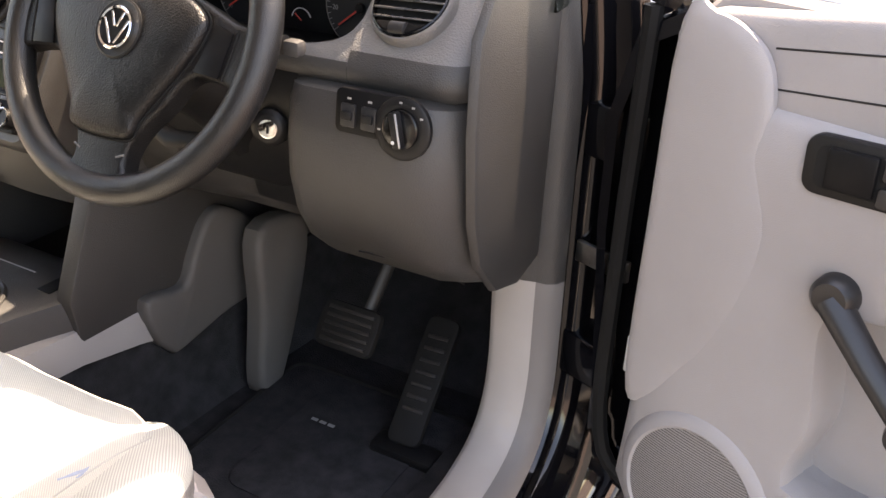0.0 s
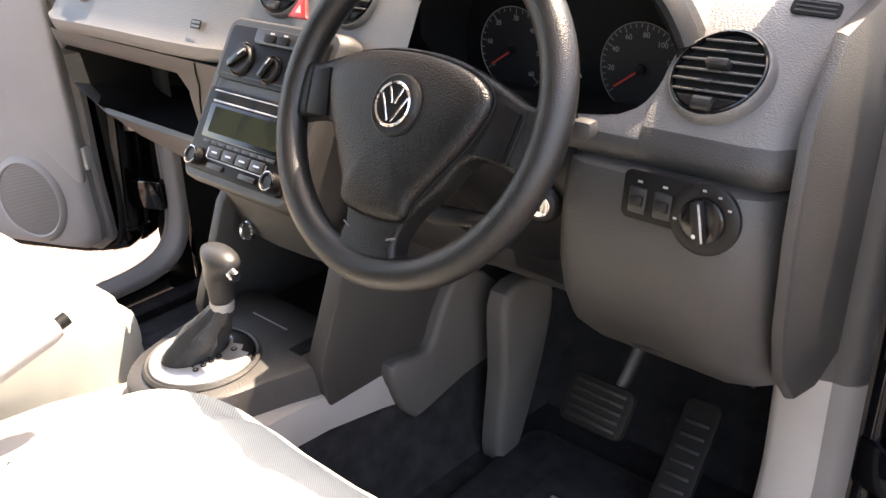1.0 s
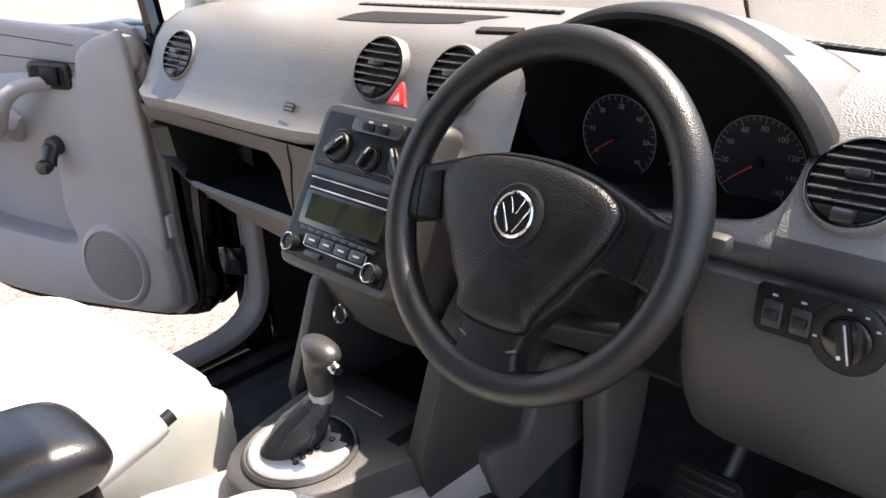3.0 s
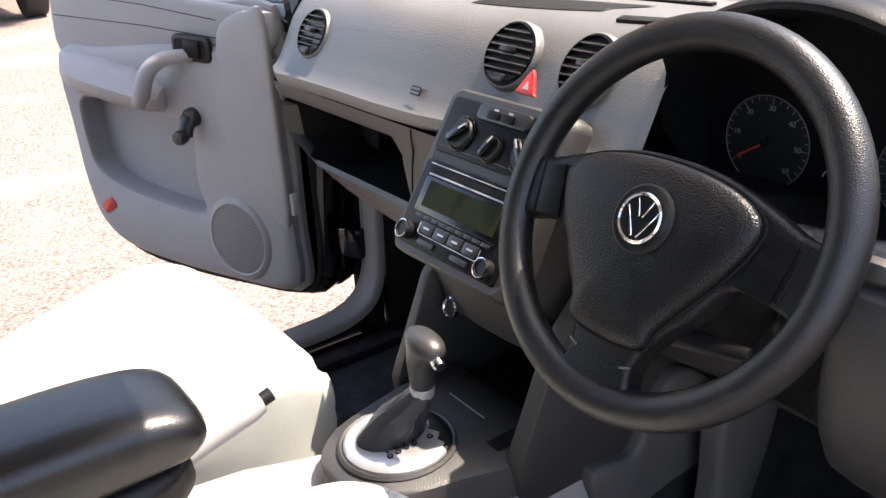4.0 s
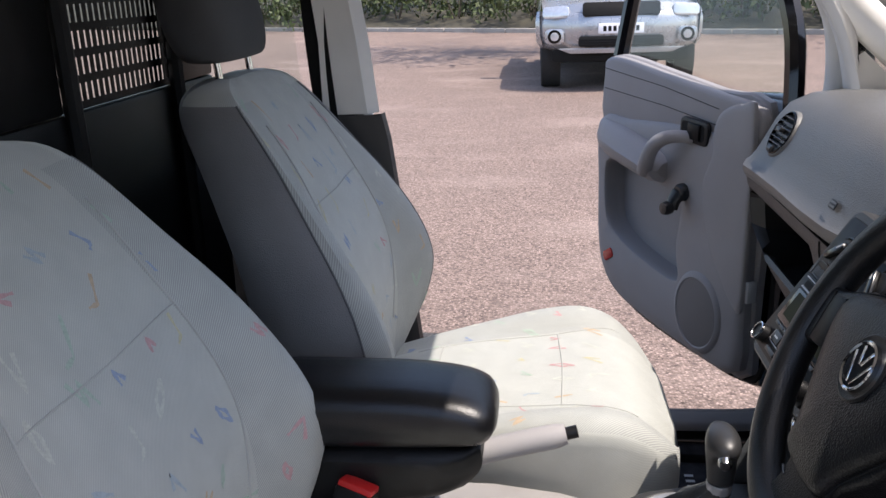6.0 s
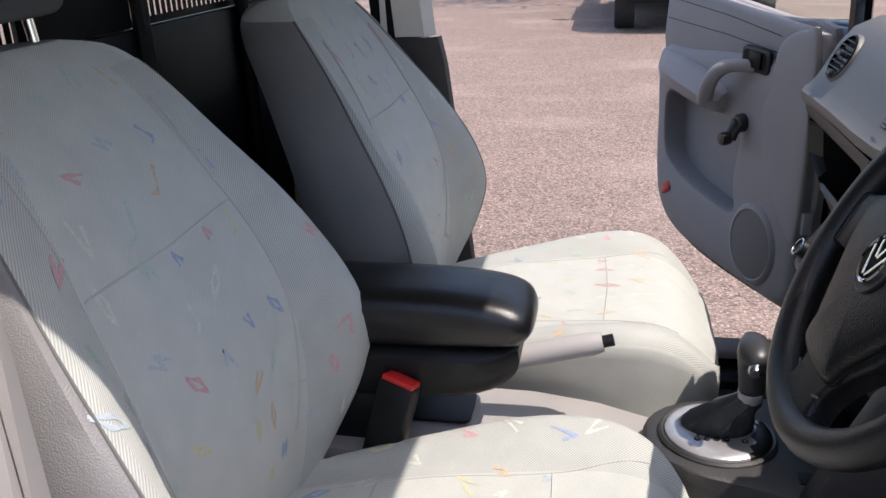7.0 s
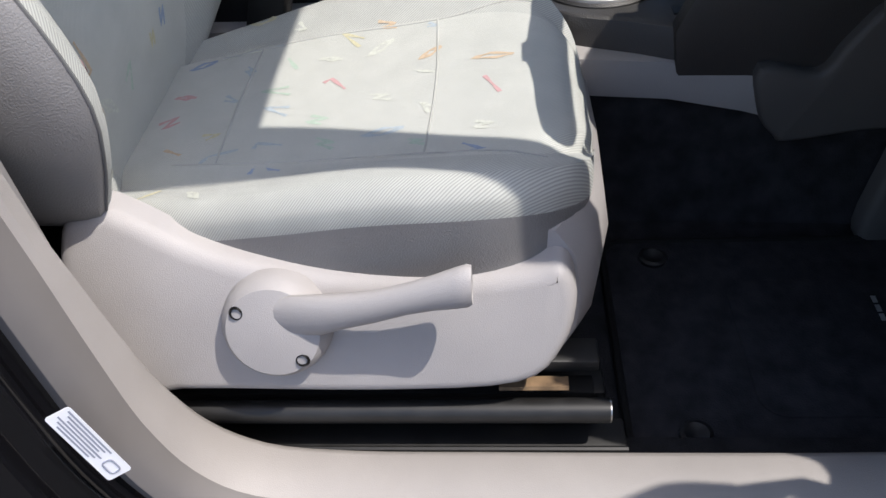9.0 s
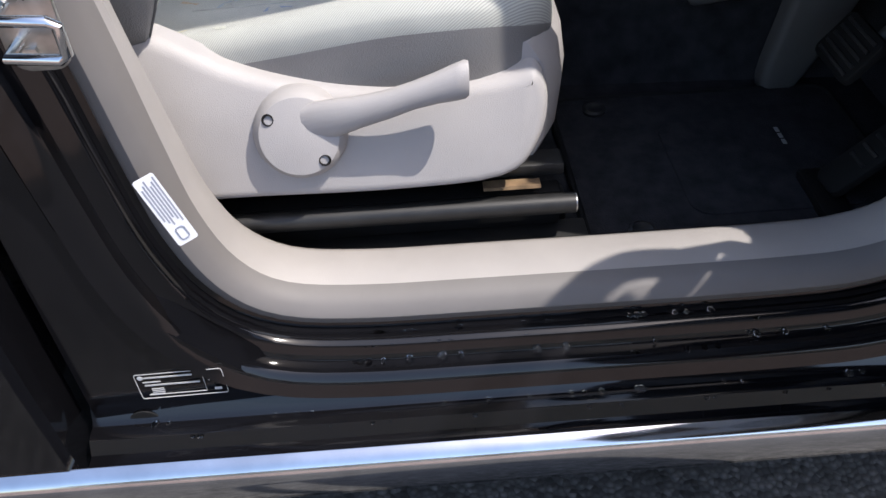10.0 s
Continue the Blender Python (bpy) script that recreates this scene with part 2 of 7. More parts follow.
# ---- ground ----
def tarmac(name, stone, binder, pale):
    """Worn chippings: stones of mixed tone in a binder, pale streaks and stains."""
    m = material(name, stone, 0.85, vary=0.1, vary_scale=0.6, spec=0.25)
    nt = m.node_tree
    b = nt.nodes["Principled BSDF"]
    tc = nt.nodes.new("ShaderNodeTexCoord")
    base = b.inputs["Base Color"].links[0].from_socket
    vor = nt.nodes.new("ShaderNodeTexVoronoi")
    vor.inputs["Scale"].default_value = 95
    nt.links.new(tc.outputs["Object"], vor.inputs["Vector"])
    hue = nt.nodes.new("ShaderNodeMixRGB")
    hue.blend_type = "OVERLAY"
    hue.inputs[0].default_value = 0.85
    bw = nt.nodes.new("ShaderNodeRGBToBW")
    nt.links.new(vor.outputs["Color"], bw.inputs[0])
    nt.links.new(base, hue.inputs[1])
    nt.links.new(bw.outputs[0], hue.inputs[2])
    gap = nt.nodes.new("ShaderNodeMapRange")
    gap.inputs["From Min"].default_value, gap.inputs["From Max"].default_value = 0.25, 0.65
    gap.inputs["To Max"].default_value = 0.6
    nt.links.new(vor.outputs["Distance"], gap.inputs["Value"])
    mix = nt.nodes.new("ShaderNodeMixRGB")
    mix.inputs[2].default_value = (*binder, 1)
    nt.links.new(gap.outputs[0], mix.inputs[0])
    nt.links.new(hue.outputs[0], mix.inputs[1])
    streak = nt.nodes.new("ShaderNodeTexNoise")
    streak.inputs["Scale"].default_value = 1.3
    streak.inputs["Detail"].default_value = 8
    mp = nt.nodes.new("ShaderNodeMapping")
    mp.inputs["Scale"].default_value = (1.0, 0.6, 1)
    mp.inputs["Rotation"].default_value = (0, 0, 0.3)
    nt.links.new(tc.outputs["Object"], mp.inputs["Vector"])
    nt.links.new(mp.outputs[0], streak.inputs["Vector"])
    sr = nt.nodes.new("ShaderNodeMapRange")
    sr.inputs["From Min"].default_value, sr.inputs["From Max"].default_value = 0.52, 0.78
    sr.inputs["To Max"].default_value = 0.45
    nt.links.new(streak.outputs[0], sr.inputs["Value"])
    mix2 = nt.nodes.new("ShaderNodeMixRGB")
    mix2.inputs[2].default_value = (*pale, 1)
    nt.links.new(sr.outputs[0], mix2.inputs[0])
    nt.links.new(mix.outputs[0], mix2.inputs[1])
    nt.links.new(mix2.outputs[0], b.inputs["Base Color"])
    bump = nt.nodes.new("ShaderNodeBump")
    bump.inputs["Strength"].default_value = 0.8
    bump.inputs["Distance"].default_value = 0.004
    bump.invert = True
    nt.links.new(vor.outputs["Distance"], bump.inputs["Height"])
    nt.links.new(bump.outputs[0], b.inputs["Normal"])
    return m


TARMAC = tarmac("worn_pinkish_tarmac", (0.256, 0.192, 0.162), (0.112, 0.083, 0.070), (0.38, 0.30, 0.26))
DARK_GROUND = tarmac("dark_grey_tarmac", (0.075, 0.072, 0.07), (0.03, 0.03, 0.03), (0.11, 0.105, 0.10))

bm = bmesh.new()
bmesh.ops.create_grid(bm, x_segments=24, y_segments=24, size=600)
ground = tagged(part("ground", bm, TARMAC), "worn pinkish tarmac of an open car park", "ground", kind="structure")

# ---- van body ----
van = thing("van", (0, 0, 0), "black panel van with both front doors open", "van")

# Door opening seen from the side: (y, z) round the aperture, clockwise from the top of the B-pillar.
APERTURE = [(-0.60, 1.52), (-0.582, 1.30), (-0.562, 1.10), (-0.545, 0.92), (-0.526, 0.79), (-0.512, 0.69), (-0.496, 0.60), (-0.468, 0.53), (-0.42, 0.49), (-0.33, 0.477), (-0.2, 0.475), (0.0, 0.474), (0.17, 0.475), (0.26, 0.482), (0.32, 0.51), (0.347, 0.575), (0.352, 0.70), (0.356, 0.88), (0.358, 1.05), (0.345, 1.17), (0.295, 1.32), (0.17, 1.47), (0.0, 1.59), (-0.2, 1.64), (-0.4, 1.645), (-0.53, 1.61)]
LOOP = cat([(0, y, z) for y, z in APERTURE], 4)


def lean(z):
    """How far the side of the body leans in above the waist."""
    return 0.14 * max(0.0, z - 1.0) + 0.22 * max(0.0, z - 1.45) + 0.02 * max(0.0, min(z, 1.0) - 0.6)


def sweep(profile, side, cap=False):
    """Carry (x, outward) pairs round the door opening. side: +1 right, -1 left."""
    rings, c = [], len(LOOP)
    for i, p in enumerate(LOOP):
        d = (LOOP[(i + 1) % c] - LOOP[i - 1]).normalized()
        nrm = Vector((0, d.z, -d.y))
        if nrm.dot(p - Vector((0, -0.1, 1.0))) < 0:
            nrm = -nrm
        k = 1 - 0.62 * min(1, max(0, (p.z - 0.5) / 0.3 if p.y < -0.3 else (p.z - 1.15) / 0.15))
        rings.append([Vector((side * (0.716 - (0.716 - x) * (k if x < 0.716 else 1) - lean(p.z)), p.y + nrm.y * o, p.z + nrm.z * o)) for x, o in profile])
    return loft(rings, closed=False, loop=True, cap=False)


TRIM_PROFILE = [(0.648, 0.016), (0.653, 0.005), (0.662, 0.0), (0.70, 0.0), (0.716, 0.005)]
SEAL_PROFILE = [(0.716, 0.0045), (0.73, 0.006), (0.742, 0.014), (0.748, 0.028), (0.744, 0.040), (0.738, 0.045)]
BODY_PROFILE = [(0.738, 0.040), (0.742, 0.050), (0.748, 0.052), (0.756, 0.049), (0.763, 0.049), (0.769, 0.053), (0.772, 0.064), (0.776, 0.071), (0.786, 0.071), (0.795, 0.070), (0.801, 0.074), (0.805, 0.085), (0.810, 0.098)]
for side in (1, -1):
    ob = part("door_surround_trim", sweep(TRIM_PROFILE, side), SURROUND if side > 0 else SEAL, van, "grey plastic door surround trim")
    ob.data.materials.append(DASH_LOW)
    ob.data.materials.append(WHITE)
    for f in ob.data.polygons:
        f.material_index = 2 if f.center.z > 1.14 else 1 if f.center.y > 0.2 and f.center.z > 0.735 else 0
    ds = part("door_seal", sweep(SEAL_PROFILE, side), SEAL, van, "grey rubber door seal")
    ds.data.materials.append(DASH_LOW)
    for f in ds.data.polygons:
        f.material_index = 1 if f.center.y > 0.2 and f.center.z > 0.735 else 0
    part("door_frame", sweep(BODY_PROFILE, side), PAINT, van, "glossy black painted door frame")

# Sills under the doors, and the skin behind the openings.
SILL = [(0.796, 0.392), (0.805, 0.383), (0.809, 0.372), (0.815, 0.367), (0.826, 0.368), (0.834, 0.366), (0.839, 0.357), (0.843, 0.350), (0.850, 0.349), (0.860, 0.351), (0.869, 0.348), (0.876, 0.340), (0.880, 0.328), (0.881, 0.31), (0.876, 0.285), (0.85, 0.255), (0.80, 0.235)]
for side in (1, -1):
    rings = [[Vector((side * x, y, z)) for x, z in SILL[:10]] for y in (-0.66, -0.45, -0.2, 0.1, 0.35, 0.5, 0.62)]
    part("sill", loft(rings, closed=False, cap=False), PAINT, van, "glossy black stepped door sill")
    rings = [[Vector((side * x, y, z)) for x, z in SILL[9:]] for y in (-0.9, -0.66, -0.45, -0.2, 0.1, 0.35, 0.5, 0.62)]
    # Driver's lip is bright metal, which puts the sky's reflection into its colour.
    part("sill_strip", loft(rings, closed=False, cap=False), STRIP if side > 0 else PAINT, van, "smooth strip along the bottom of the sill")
    # B-pillar flank between frame and rear skin
    rows = []
    for z in (0.36, 0.40, 0.44, 0.48, 0.52, 0.56, 0.61, 0.66, 0.72, 0.8, 0.9, 1.0, 1.1, 1.2, 1.3, 1.4, 1.5, 1.6, 1.72):
        y0 = float(np.interp(z, (0.36, 0.43, 0.495, 0.555, 0.65, 0.78, 0.92, 1.1, 1.3, 1.52, 1.72), (-0.31, -0.365, -0.43, -0.478, -0.506, -0.525, -0.545, -0.562, -0.582, -0.60, -0.61))) - 0.085
        x0 = 0.802 - lean(z)
        rows.append([Vector((side * (x0 + dx), y, z)) for y, dx in ((y0, -0.03), (y0 - 0.02, 0.0), ((y0 - 0.68) / 2, 0.003), (-0.655 - 0.02 * (z - 0.36), 0.006), (-0.668 - 0.02 * (z - 0.36), -0.02))])
    part("door_pillar", loft(rows, closed=False, cap=False), PAINT, van, "glossy black painted door pillar")
    zs = ((0.24, 0.80), (0.27, 0.862), (0.31, 0.868), (0.35, 0.862), (0.5, 0.868), (0.75, 0.872), (1.0, 0.86), (1.12, 0.833))
    rows = []
    for z, out in (zs if side < 0 else ()) or ((0.24, 0.80), (0.27, 0.862), (0.31, 0.868), (0.35, 0.862), (0.5, 0.868), (0.75, 0.872), (1.0, 0.86), (1.3, 0.79), (1.6, 0.71), (1.74, 0.66)):
        rows.append([Vector((side * x, y, z)) for y, x in ((-0.675 - 0.02 * (z - 0.3), out - 0.12), (-0.672 - 0.02 * (z - 0.3), out - 0.008), (-0.68 - 0.02 * (z - 0.3), out), (-1.2, out + 0.005), (-2.4, out), (-2.9, out - 0.06))])
    part("rear_side_panel", loft(rows, closed=False, cap=False), PAINT, van, "glossy black side panel behind the door")
    if side < 0:
        part("side_window", loft([[Vector((-x, y, z)) for y in (-0.75, -2.6)] for z, x in ((1.115, 0.832), (1.58, 0.72))], closed=False, cap=False), GLASS, van, "load bay side window").visible_shadow = False
        part("window_header", loft([[Vector((-x, y, z)) for y in (-0.68, -2.9)] for z, x in ((1.58, 0.72), (1.74, 0.66))], closed=False, cap=False), PAINT, van)
    # front wing
    rows = []
    for z, out in ((0.3, 0.85), (0.5, 0.868), (0.75, 0.87), (0.95, 0.85), (1.05, 0.80), (1.09, 0.72)):
        rows.append([Vector((side * x, y, z)) for y, x in ((0.47, out - 0.05), (0.475, out - 0.006), (0.50, out), (0.9, out), (1.25, out - 0.05), (1.42, out - 0.25))])
    part("front_wing", loft(rows, closed=False, cap=False), PAINT, van, "glossy black front wing")
    bm = loft([[Vector((side * x, y, z)) for x, y in ((0.73, 0.40), (0.76, 0.43), (0.80, 0.445), (0.83, 0.475))] for z in (0.3, 0.45, 0.7, 0.95, 1.1)], closed=False, cap=False)
    part("hinge_pillar", bm, PAINT, van, "glossy black hinge pillar")
    if side < 0:
        bm = loft([[Vector((side * x, y, z)) for x, y in ((0.735, 0.405), (0.77, 0.385), (0.82, 0.375), (0.845, 0.40), (0.85, 0.46))] for z in (0.34, 0.5, 0.8, 1.09)], closed=False, cap=False)
        part("hinge_cover", bm, RUBBER, van, "black rubber cover beside the hinges")

# Roof with its lining, rear and front shells.
def roof_rows(dz):
    rows = []
    for y, z in ((-2.9, 1.74), (-2.0, 1.80), (-1.0, 1.80), (-0.3, 1.775), (-0.03, 1.728), (0.022, 1.698)):
        rows.append([Vector((x, y - (0.10 * x * x if y > 0.01 else 0), z + dz - 0.10 * abs(x / 0.66) ** 3)) for x in (-0.66, -0.6, -0.45, -0.2, 0, 0.2, 0.45, 0.6, 0.66)])
    return rows


part("roof", loft(roof_rows(0), closed=False, cap=False), PAINT, van, "black painted roof")
part("headlining", loft(roof_rows(-0.045)[1:], closed=False, cap=False), WHITE, van, "pale grey headlining")
rings = [[Vector((x, y - 0.10 * x * x, z)) for y, z in ((-0.05, 1.65), (0.0, 1.648), (0.016, 1.66), (0.02, 1.69), (-0.05, 1.70))] for x in (-0.64, -0.5, -0.3, -0.1, 0.1, 0.3, 0.5, 0.64)]
part("header_rail", loft(rings), WHITE, van, "pale windscreen header")
for side in (1, -1):
    part("roof_rail", tube([(side * 0.625, 0.0, 1.66), (side * 0.64, -0.3, 1.695), (side * 0.64, -0.9, 1.70), (side * 0.63, -2.8, 1.66)], 0.034, 10), WHITE, van)
    # A-pillar running down to the scuttle, with the small corner window below it
    path = cat([(side * 0.62, 0.0, 1.66), (side * 0.66, 0.20, 1.475), (side * 0.688, 0.36, 1.325), (side * 0.71, 0.56, 1.16), (side * 0.72, 0.70, 1.07)], 5, False)
    part("windscreen_pillar", tube(path, 0.036, 12), WHITE, van, "pale trimmed windscreen pillar")
    bm = prism([(0.30, 1.10), (0.352, 1.10), (0.362, 1.235), (0.385, 1.25), (0.44, 1.20), (0.52, 1.12), (0.66, 1.10), (0.66, 1.09), (0.30, 1.09)], 0.02, axes((side * 0.70, 0, 0), (0, 1, 0), (side, 0, 0)) if side > 0 else Matrix(((0, 0, -1, -0.70), (1, 0, 0, 0), (0, 1, 0, 0), (0, 0, 0, 1))), 0.004)
    if side < 0:
        part("corner_window_trim", bm, WHITE, van, "pale trim round the corner window")
        part("corner_post", tube(cat([(-0.712, 0.335, 1.06), (-0.71, 0.345, 1.14), (-0.70, 0.345, 1.22), (-0.686, 0.325, 1.32), (-0.665, 0.27, 1.42)], 4, False), [0.034, 0.033, 0.032, 0.031, 0.030, 0.029, 0.028, 0.028, 0.028, 0.028, 0.028, 0.028, 0.029, 0.030, 0.032, 0.034, 0.036], 14), WHITE, van, "pale post before the corner window")
    else:
        bm.free()
    bm = prism([(0.33, 1.10), (0.345, 1.27), (0.40, 1.29), (0.57, 1.12)], 0.004, Matrix(((0, 0, side, side * 0.715), (1, 0, 0, 0), (0, 1, 0, 0), (0, 0, 0, 1))))
    part("corner_window", bm, GLASS, van, "small fixed corner window").visible_shadow = False

bm = loft([[Vector((x, y - 0.05 * (abs(x) / 0.6) ** 2, z)) for x in (-0.62 - d, -0.3, 0, 0.3, 0.62 + d)] for y, z, d in ((0.02, 1.675, -0.03), (0.4, 1.41, 0.02), (0.82, 1.11, 0.1))], closed=False, cap=False)
part("windscreen", bm, GLASS, van, "clear windscreen").visible_shadow = False
bm = loft([[Vector((x, y, z - 0.06 * (x / 0.8) ** 4)) for x in (-0.8, -0.6, -0.3, 0, 0.3, 0.6, 0.8)] for y, z in ((0.74, 1.075), (0.9, 1.08), (1.2, 1.03), (1.42, 0.93), (1.48, 0.8), (1.47, 0.3))], closed=False, cap=False)
part("bonnet", bm, PAINT, van, "glossy black bonnet")

# Cabin floor, firewall, bulkhead.
bm = box((-0.66, -0.95, 0.36), (0.66, 0.78, 0.40), 0.004)
part("cabin_floor", bm, CARPET, van, "black carpeted cabin floor")
bm = loft([[Vector((x, y, z)) for x in (-0.72, -0.3, 0, 0.3, 0.72)] for y, z in ((0.50, 0.398), (0.66, 0.50), (0.74, 0.62), (0.76, 1.1))], closed=False, cap=False)
part("firewall", bm, CARPET, van, "black carpeted toe board")
bm = box((-0.75, -0.60, 0.30), (0.75, 0.6, 0.355), 0.0)
part("underbody", bm, BLACK, van)
for side in (1, -1):
    bm = loft([[Vector((side * x, y, z)) for y in (0.37, 0.5, 0.76)] for x, z in ((0.66, 0.39), (0.655, 0.62), (0.66, 0.80), (0.70, 1.08))], closed=False, cap=False)
    part("footwell_side_panel", bm, DASH_LOW, van, "dark grey footwell side panel")
    part("sill_inner", box((side * 0.60 if side > 0 else -0.655, -0.9, 0.39), (0.655 if side > 0 else -0.60, 0.4, 0.43), 0.01), CARPET, van)

# ---- PARTS ----

# Bulkhead behind the seats: dark steel with a perforated window
bulk = thing("bulkhead", (0, -0.92, 0.4), "dark steel bulkhead with a perforated grille behind the seats", "bulkhead", kind="structure")
part("lower_panel", box((-0.70, -0.93, 0.40), (0.70, -0.905, 1.235), 0.006), BLACK, bulk)
for x0, x1 in ((-0.70, -0.52), (-0.12, 0.12), (0.52, 0.70)):
    part("upright_panel", box((x0, -0.93, 1.236), (x1, -0.905, 1.76), 0.006), BLACK, bulk)
part("top_panel", box((-0.519, -0.93, 1.56), (0.519, -0.906, 1.76), 0.006), BLACK, bulk)
for gx in (-0.32, 0.32):
    bm = bmesh.new()
    for k in range(22):
        box((gx - 0.2 + 0.0182 * k, -0.919, 1.236), (gx - 0.2 + 0.0182 * k + 0.0105, -0.9175, 1.56), bm=bm)
    for k in range(9):
        box((gx - 0.2, -0.9195, 1.236 + 0.038 * k), (gx + 0.2, -0.917, 1.236 + 0.038 * k + 0.012), bm=bm)
    part("grille", bm, BLACK, bulk, "perforated black steel grille")
for x in (-0.50, -0.13, 0.14, 0.5):
    part("rib", tube([(x, -0.90, 0.45), (x, -0.895, 1.0), (x, -0.90, 1.7)], 0.014, 8), BLACK, bulk)
part("rear_door_glass", box((-0.6, -2.9, 1.0), (0.6, -2.89, 1.65)), GLASS, van).visible_shadow = False

# ---- dashboard ----
dash = thing("dashboard", (0, 0.4, 0.75), "two-tone dark grey grained plastic dashboard with an open shelf", "dashboard")


def face(x):
    """How far the middle of the dash stands back from the cabin."""
    return 0.03 * max(0.0, 1 - (x / 0.22) ** 2) - 0.012 * max(0, (abs(x) - 0.5) / 0.2)


PASSENGER = [(0.80, 1.12), (0.60, 1.168), (0.45, 1.183), (0.345, 1.188), (0.29, 1.183), (0.25, 1.165), (0.226, 1.135), (0.208, 1.10), (0.19, 1.066), (0.177, 1.050), (0.170, 1.046), (0.170, 1.038), (0.173, 1.029), (0.180, 1.022)]
UPPER_X = (-0.700, -0.697, -0.68, -0.64, -0.567, -0.45, -0.3, -0.2, -0.13, -0.06, 0.0, 0.06, 0.13, 0.19, 0.212)
rings = []
for x in UPPER_X:
    end = max(0.0, (-0.655 - x) / 0.045)
    sc = 1 - 0.14 * end ** 1.5
    rings.append([Vector((x, 0.45 + (y + (face(x) if 1.0 < z else 0) - 0.45) * sc, 1.09 + (z - 1.09) * (1 - 0.22 * end ** 2))) for y, z in PASSENGER])
part("upper_pad", loft(rings, closed=False, cap=False), DASH, dash, "dark grey grained upper dash pad")

DRIVER = [(0.80, 1.12), (0.60, 1.168), (0.45, 1.183), (0.365, 1.188), (0.325, 1.182), (0.29, 1.170), (0.252, 1.146), (0.212, 1.110), (0.181, 1.078), (0.172, 1.066), (0.166, 1.056), (0.163, 1.046), (0.164, 1.036), (0.172, 1.026)]
rings = []
for x in (0.550, 0.556, 0.57, 0.605, 0.65, 0.675, 0.692, 0.700, 0.703):
    end = max(0.0, (x - 0.66) / 0.043)
    rings.append([Vector((x, y + 0.035 * end ** 2, 1.08 + (z - 1.08) * (1 - 0.12 * end ** 2))) for y, z in DRIVER])
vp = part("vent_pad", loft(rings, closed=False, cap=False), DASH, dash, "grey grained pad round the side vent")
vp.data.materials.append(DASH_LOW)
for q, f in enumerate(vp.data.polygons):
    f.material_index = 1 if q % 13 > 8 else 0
# rounded ledge that carries the pad on below the dials
rings = []
for x, zt in ((0.40, 1.058), (0.44, 1.060), (0.475, 1.063), (0.50, 1.066), (0.519, 1.070), (0.532, 1.076), (0.540, 1.083), (0.546, 1.095), (0.5495, 1.112)):
    yt = 0.172 + (zt - 1.066)
    top = [(0.336, zt - 0.052), (0.28, zt - 0.034), (yt + 0.045, zt - 0.012), (yt + 0.018, zt - 0.0025), (yt + 0.006, zt), (yt, zt - 0.002)]
    rings.append([Vector((x, y, z)) for y, z in top + [(0.1685, 1.059), (0.166, 1.054), (0.163, 1.046), (0.164, 1.036), (0.172, 1.026)]])
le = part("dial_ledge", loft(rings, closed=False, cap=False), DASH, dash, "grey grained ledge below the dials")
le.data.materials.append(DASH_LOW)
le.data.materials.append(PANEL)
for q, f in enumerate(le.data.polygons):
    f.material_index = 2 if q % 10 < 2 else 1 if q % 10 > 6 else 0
part("pad_under_screen", loft([[Vector((x, y, z)) for x in (0.13, 0.3, 0.45, 0.60)] for y, z in ((0.50, 1.15), (0.6, 1.145), (0.82, 1.105))], closed=False, cap=False), DASH, dash)

# lower panel below the driver's ledge
KNEE = [(0.172, 1.030), (0.152, 1.024), (0.143, 1.005), (0.136, 0.96), (0.136, 0.915), (0.146, 0.87), (0.168, 0.832), (0.205, 0.798), (0.25, 0.777), (0.32, 0.768), (0.45, 0.775), (0.70, 0.80)]
rings = []
for x, rec in ((0.118, 0.045), (0.16, 0.05), (0.245, 0.06), (0.30, 0.07), (0.36, 0.07), (0.41, 0.07), (0.435, 0.066), (0.452, 0.055), (0.464, 0.036), (0.474, 0.017), (0.486, 0.005), (0.502, 0.0), (0.56, 0.0), (0.60, 0.0), (0.65, 0.0), (0.675, 0.0), (0.69, 0.0), (0.698, 0.0), (0.70, 0.0)):
    end = max(0.0, (x - 0.645) / 0.055)
    rings.append([Vector((x, y + rec * (1.0 if z > 0.84 else 0.85) + 0.05 * end ** 2, z - 0.004 * end)) for y, z in KNEE])
kp = part("knee_panel", loft(rings, closed=False, cap=False), DASH_LOW, dash, "dark grey lower dash panel with a black column surround")
kp.data.materials.append(BLACK)
for f in kp.data.polygons:
    f.material_index = 1 if 0.24 < f.center.x < 0.458 and f.center.z > 0.90 - 0.4 * (f.center.x - 0.24) else 0
bm = prism([(0.158, 1.10), (0.205, 1.165), (0.30, 1.185), (0.5, 1.16), (0.5, 0.80), (0.30, 0.765), (0.235, 0.785), (0.185, 0.84), (0.165, 0.90), (0.155, 1.0)], 0.012, Matrix(((0, 0, 1, 0.700), (1, 0, 0, 0), (0, 1, 0, 0), (0, 0, 0, 1))), 0.008)
part("end_panel", bm, DASH_LOW, dash, "dark grey dash end cap")
part("fuse_cover_seam", tube([(0.56, 0.1665, 0.83), (0.655, 0.19, 0.822), (0.672, 0.225, 0.79)], 0.0012, 6), BLACK, dash)

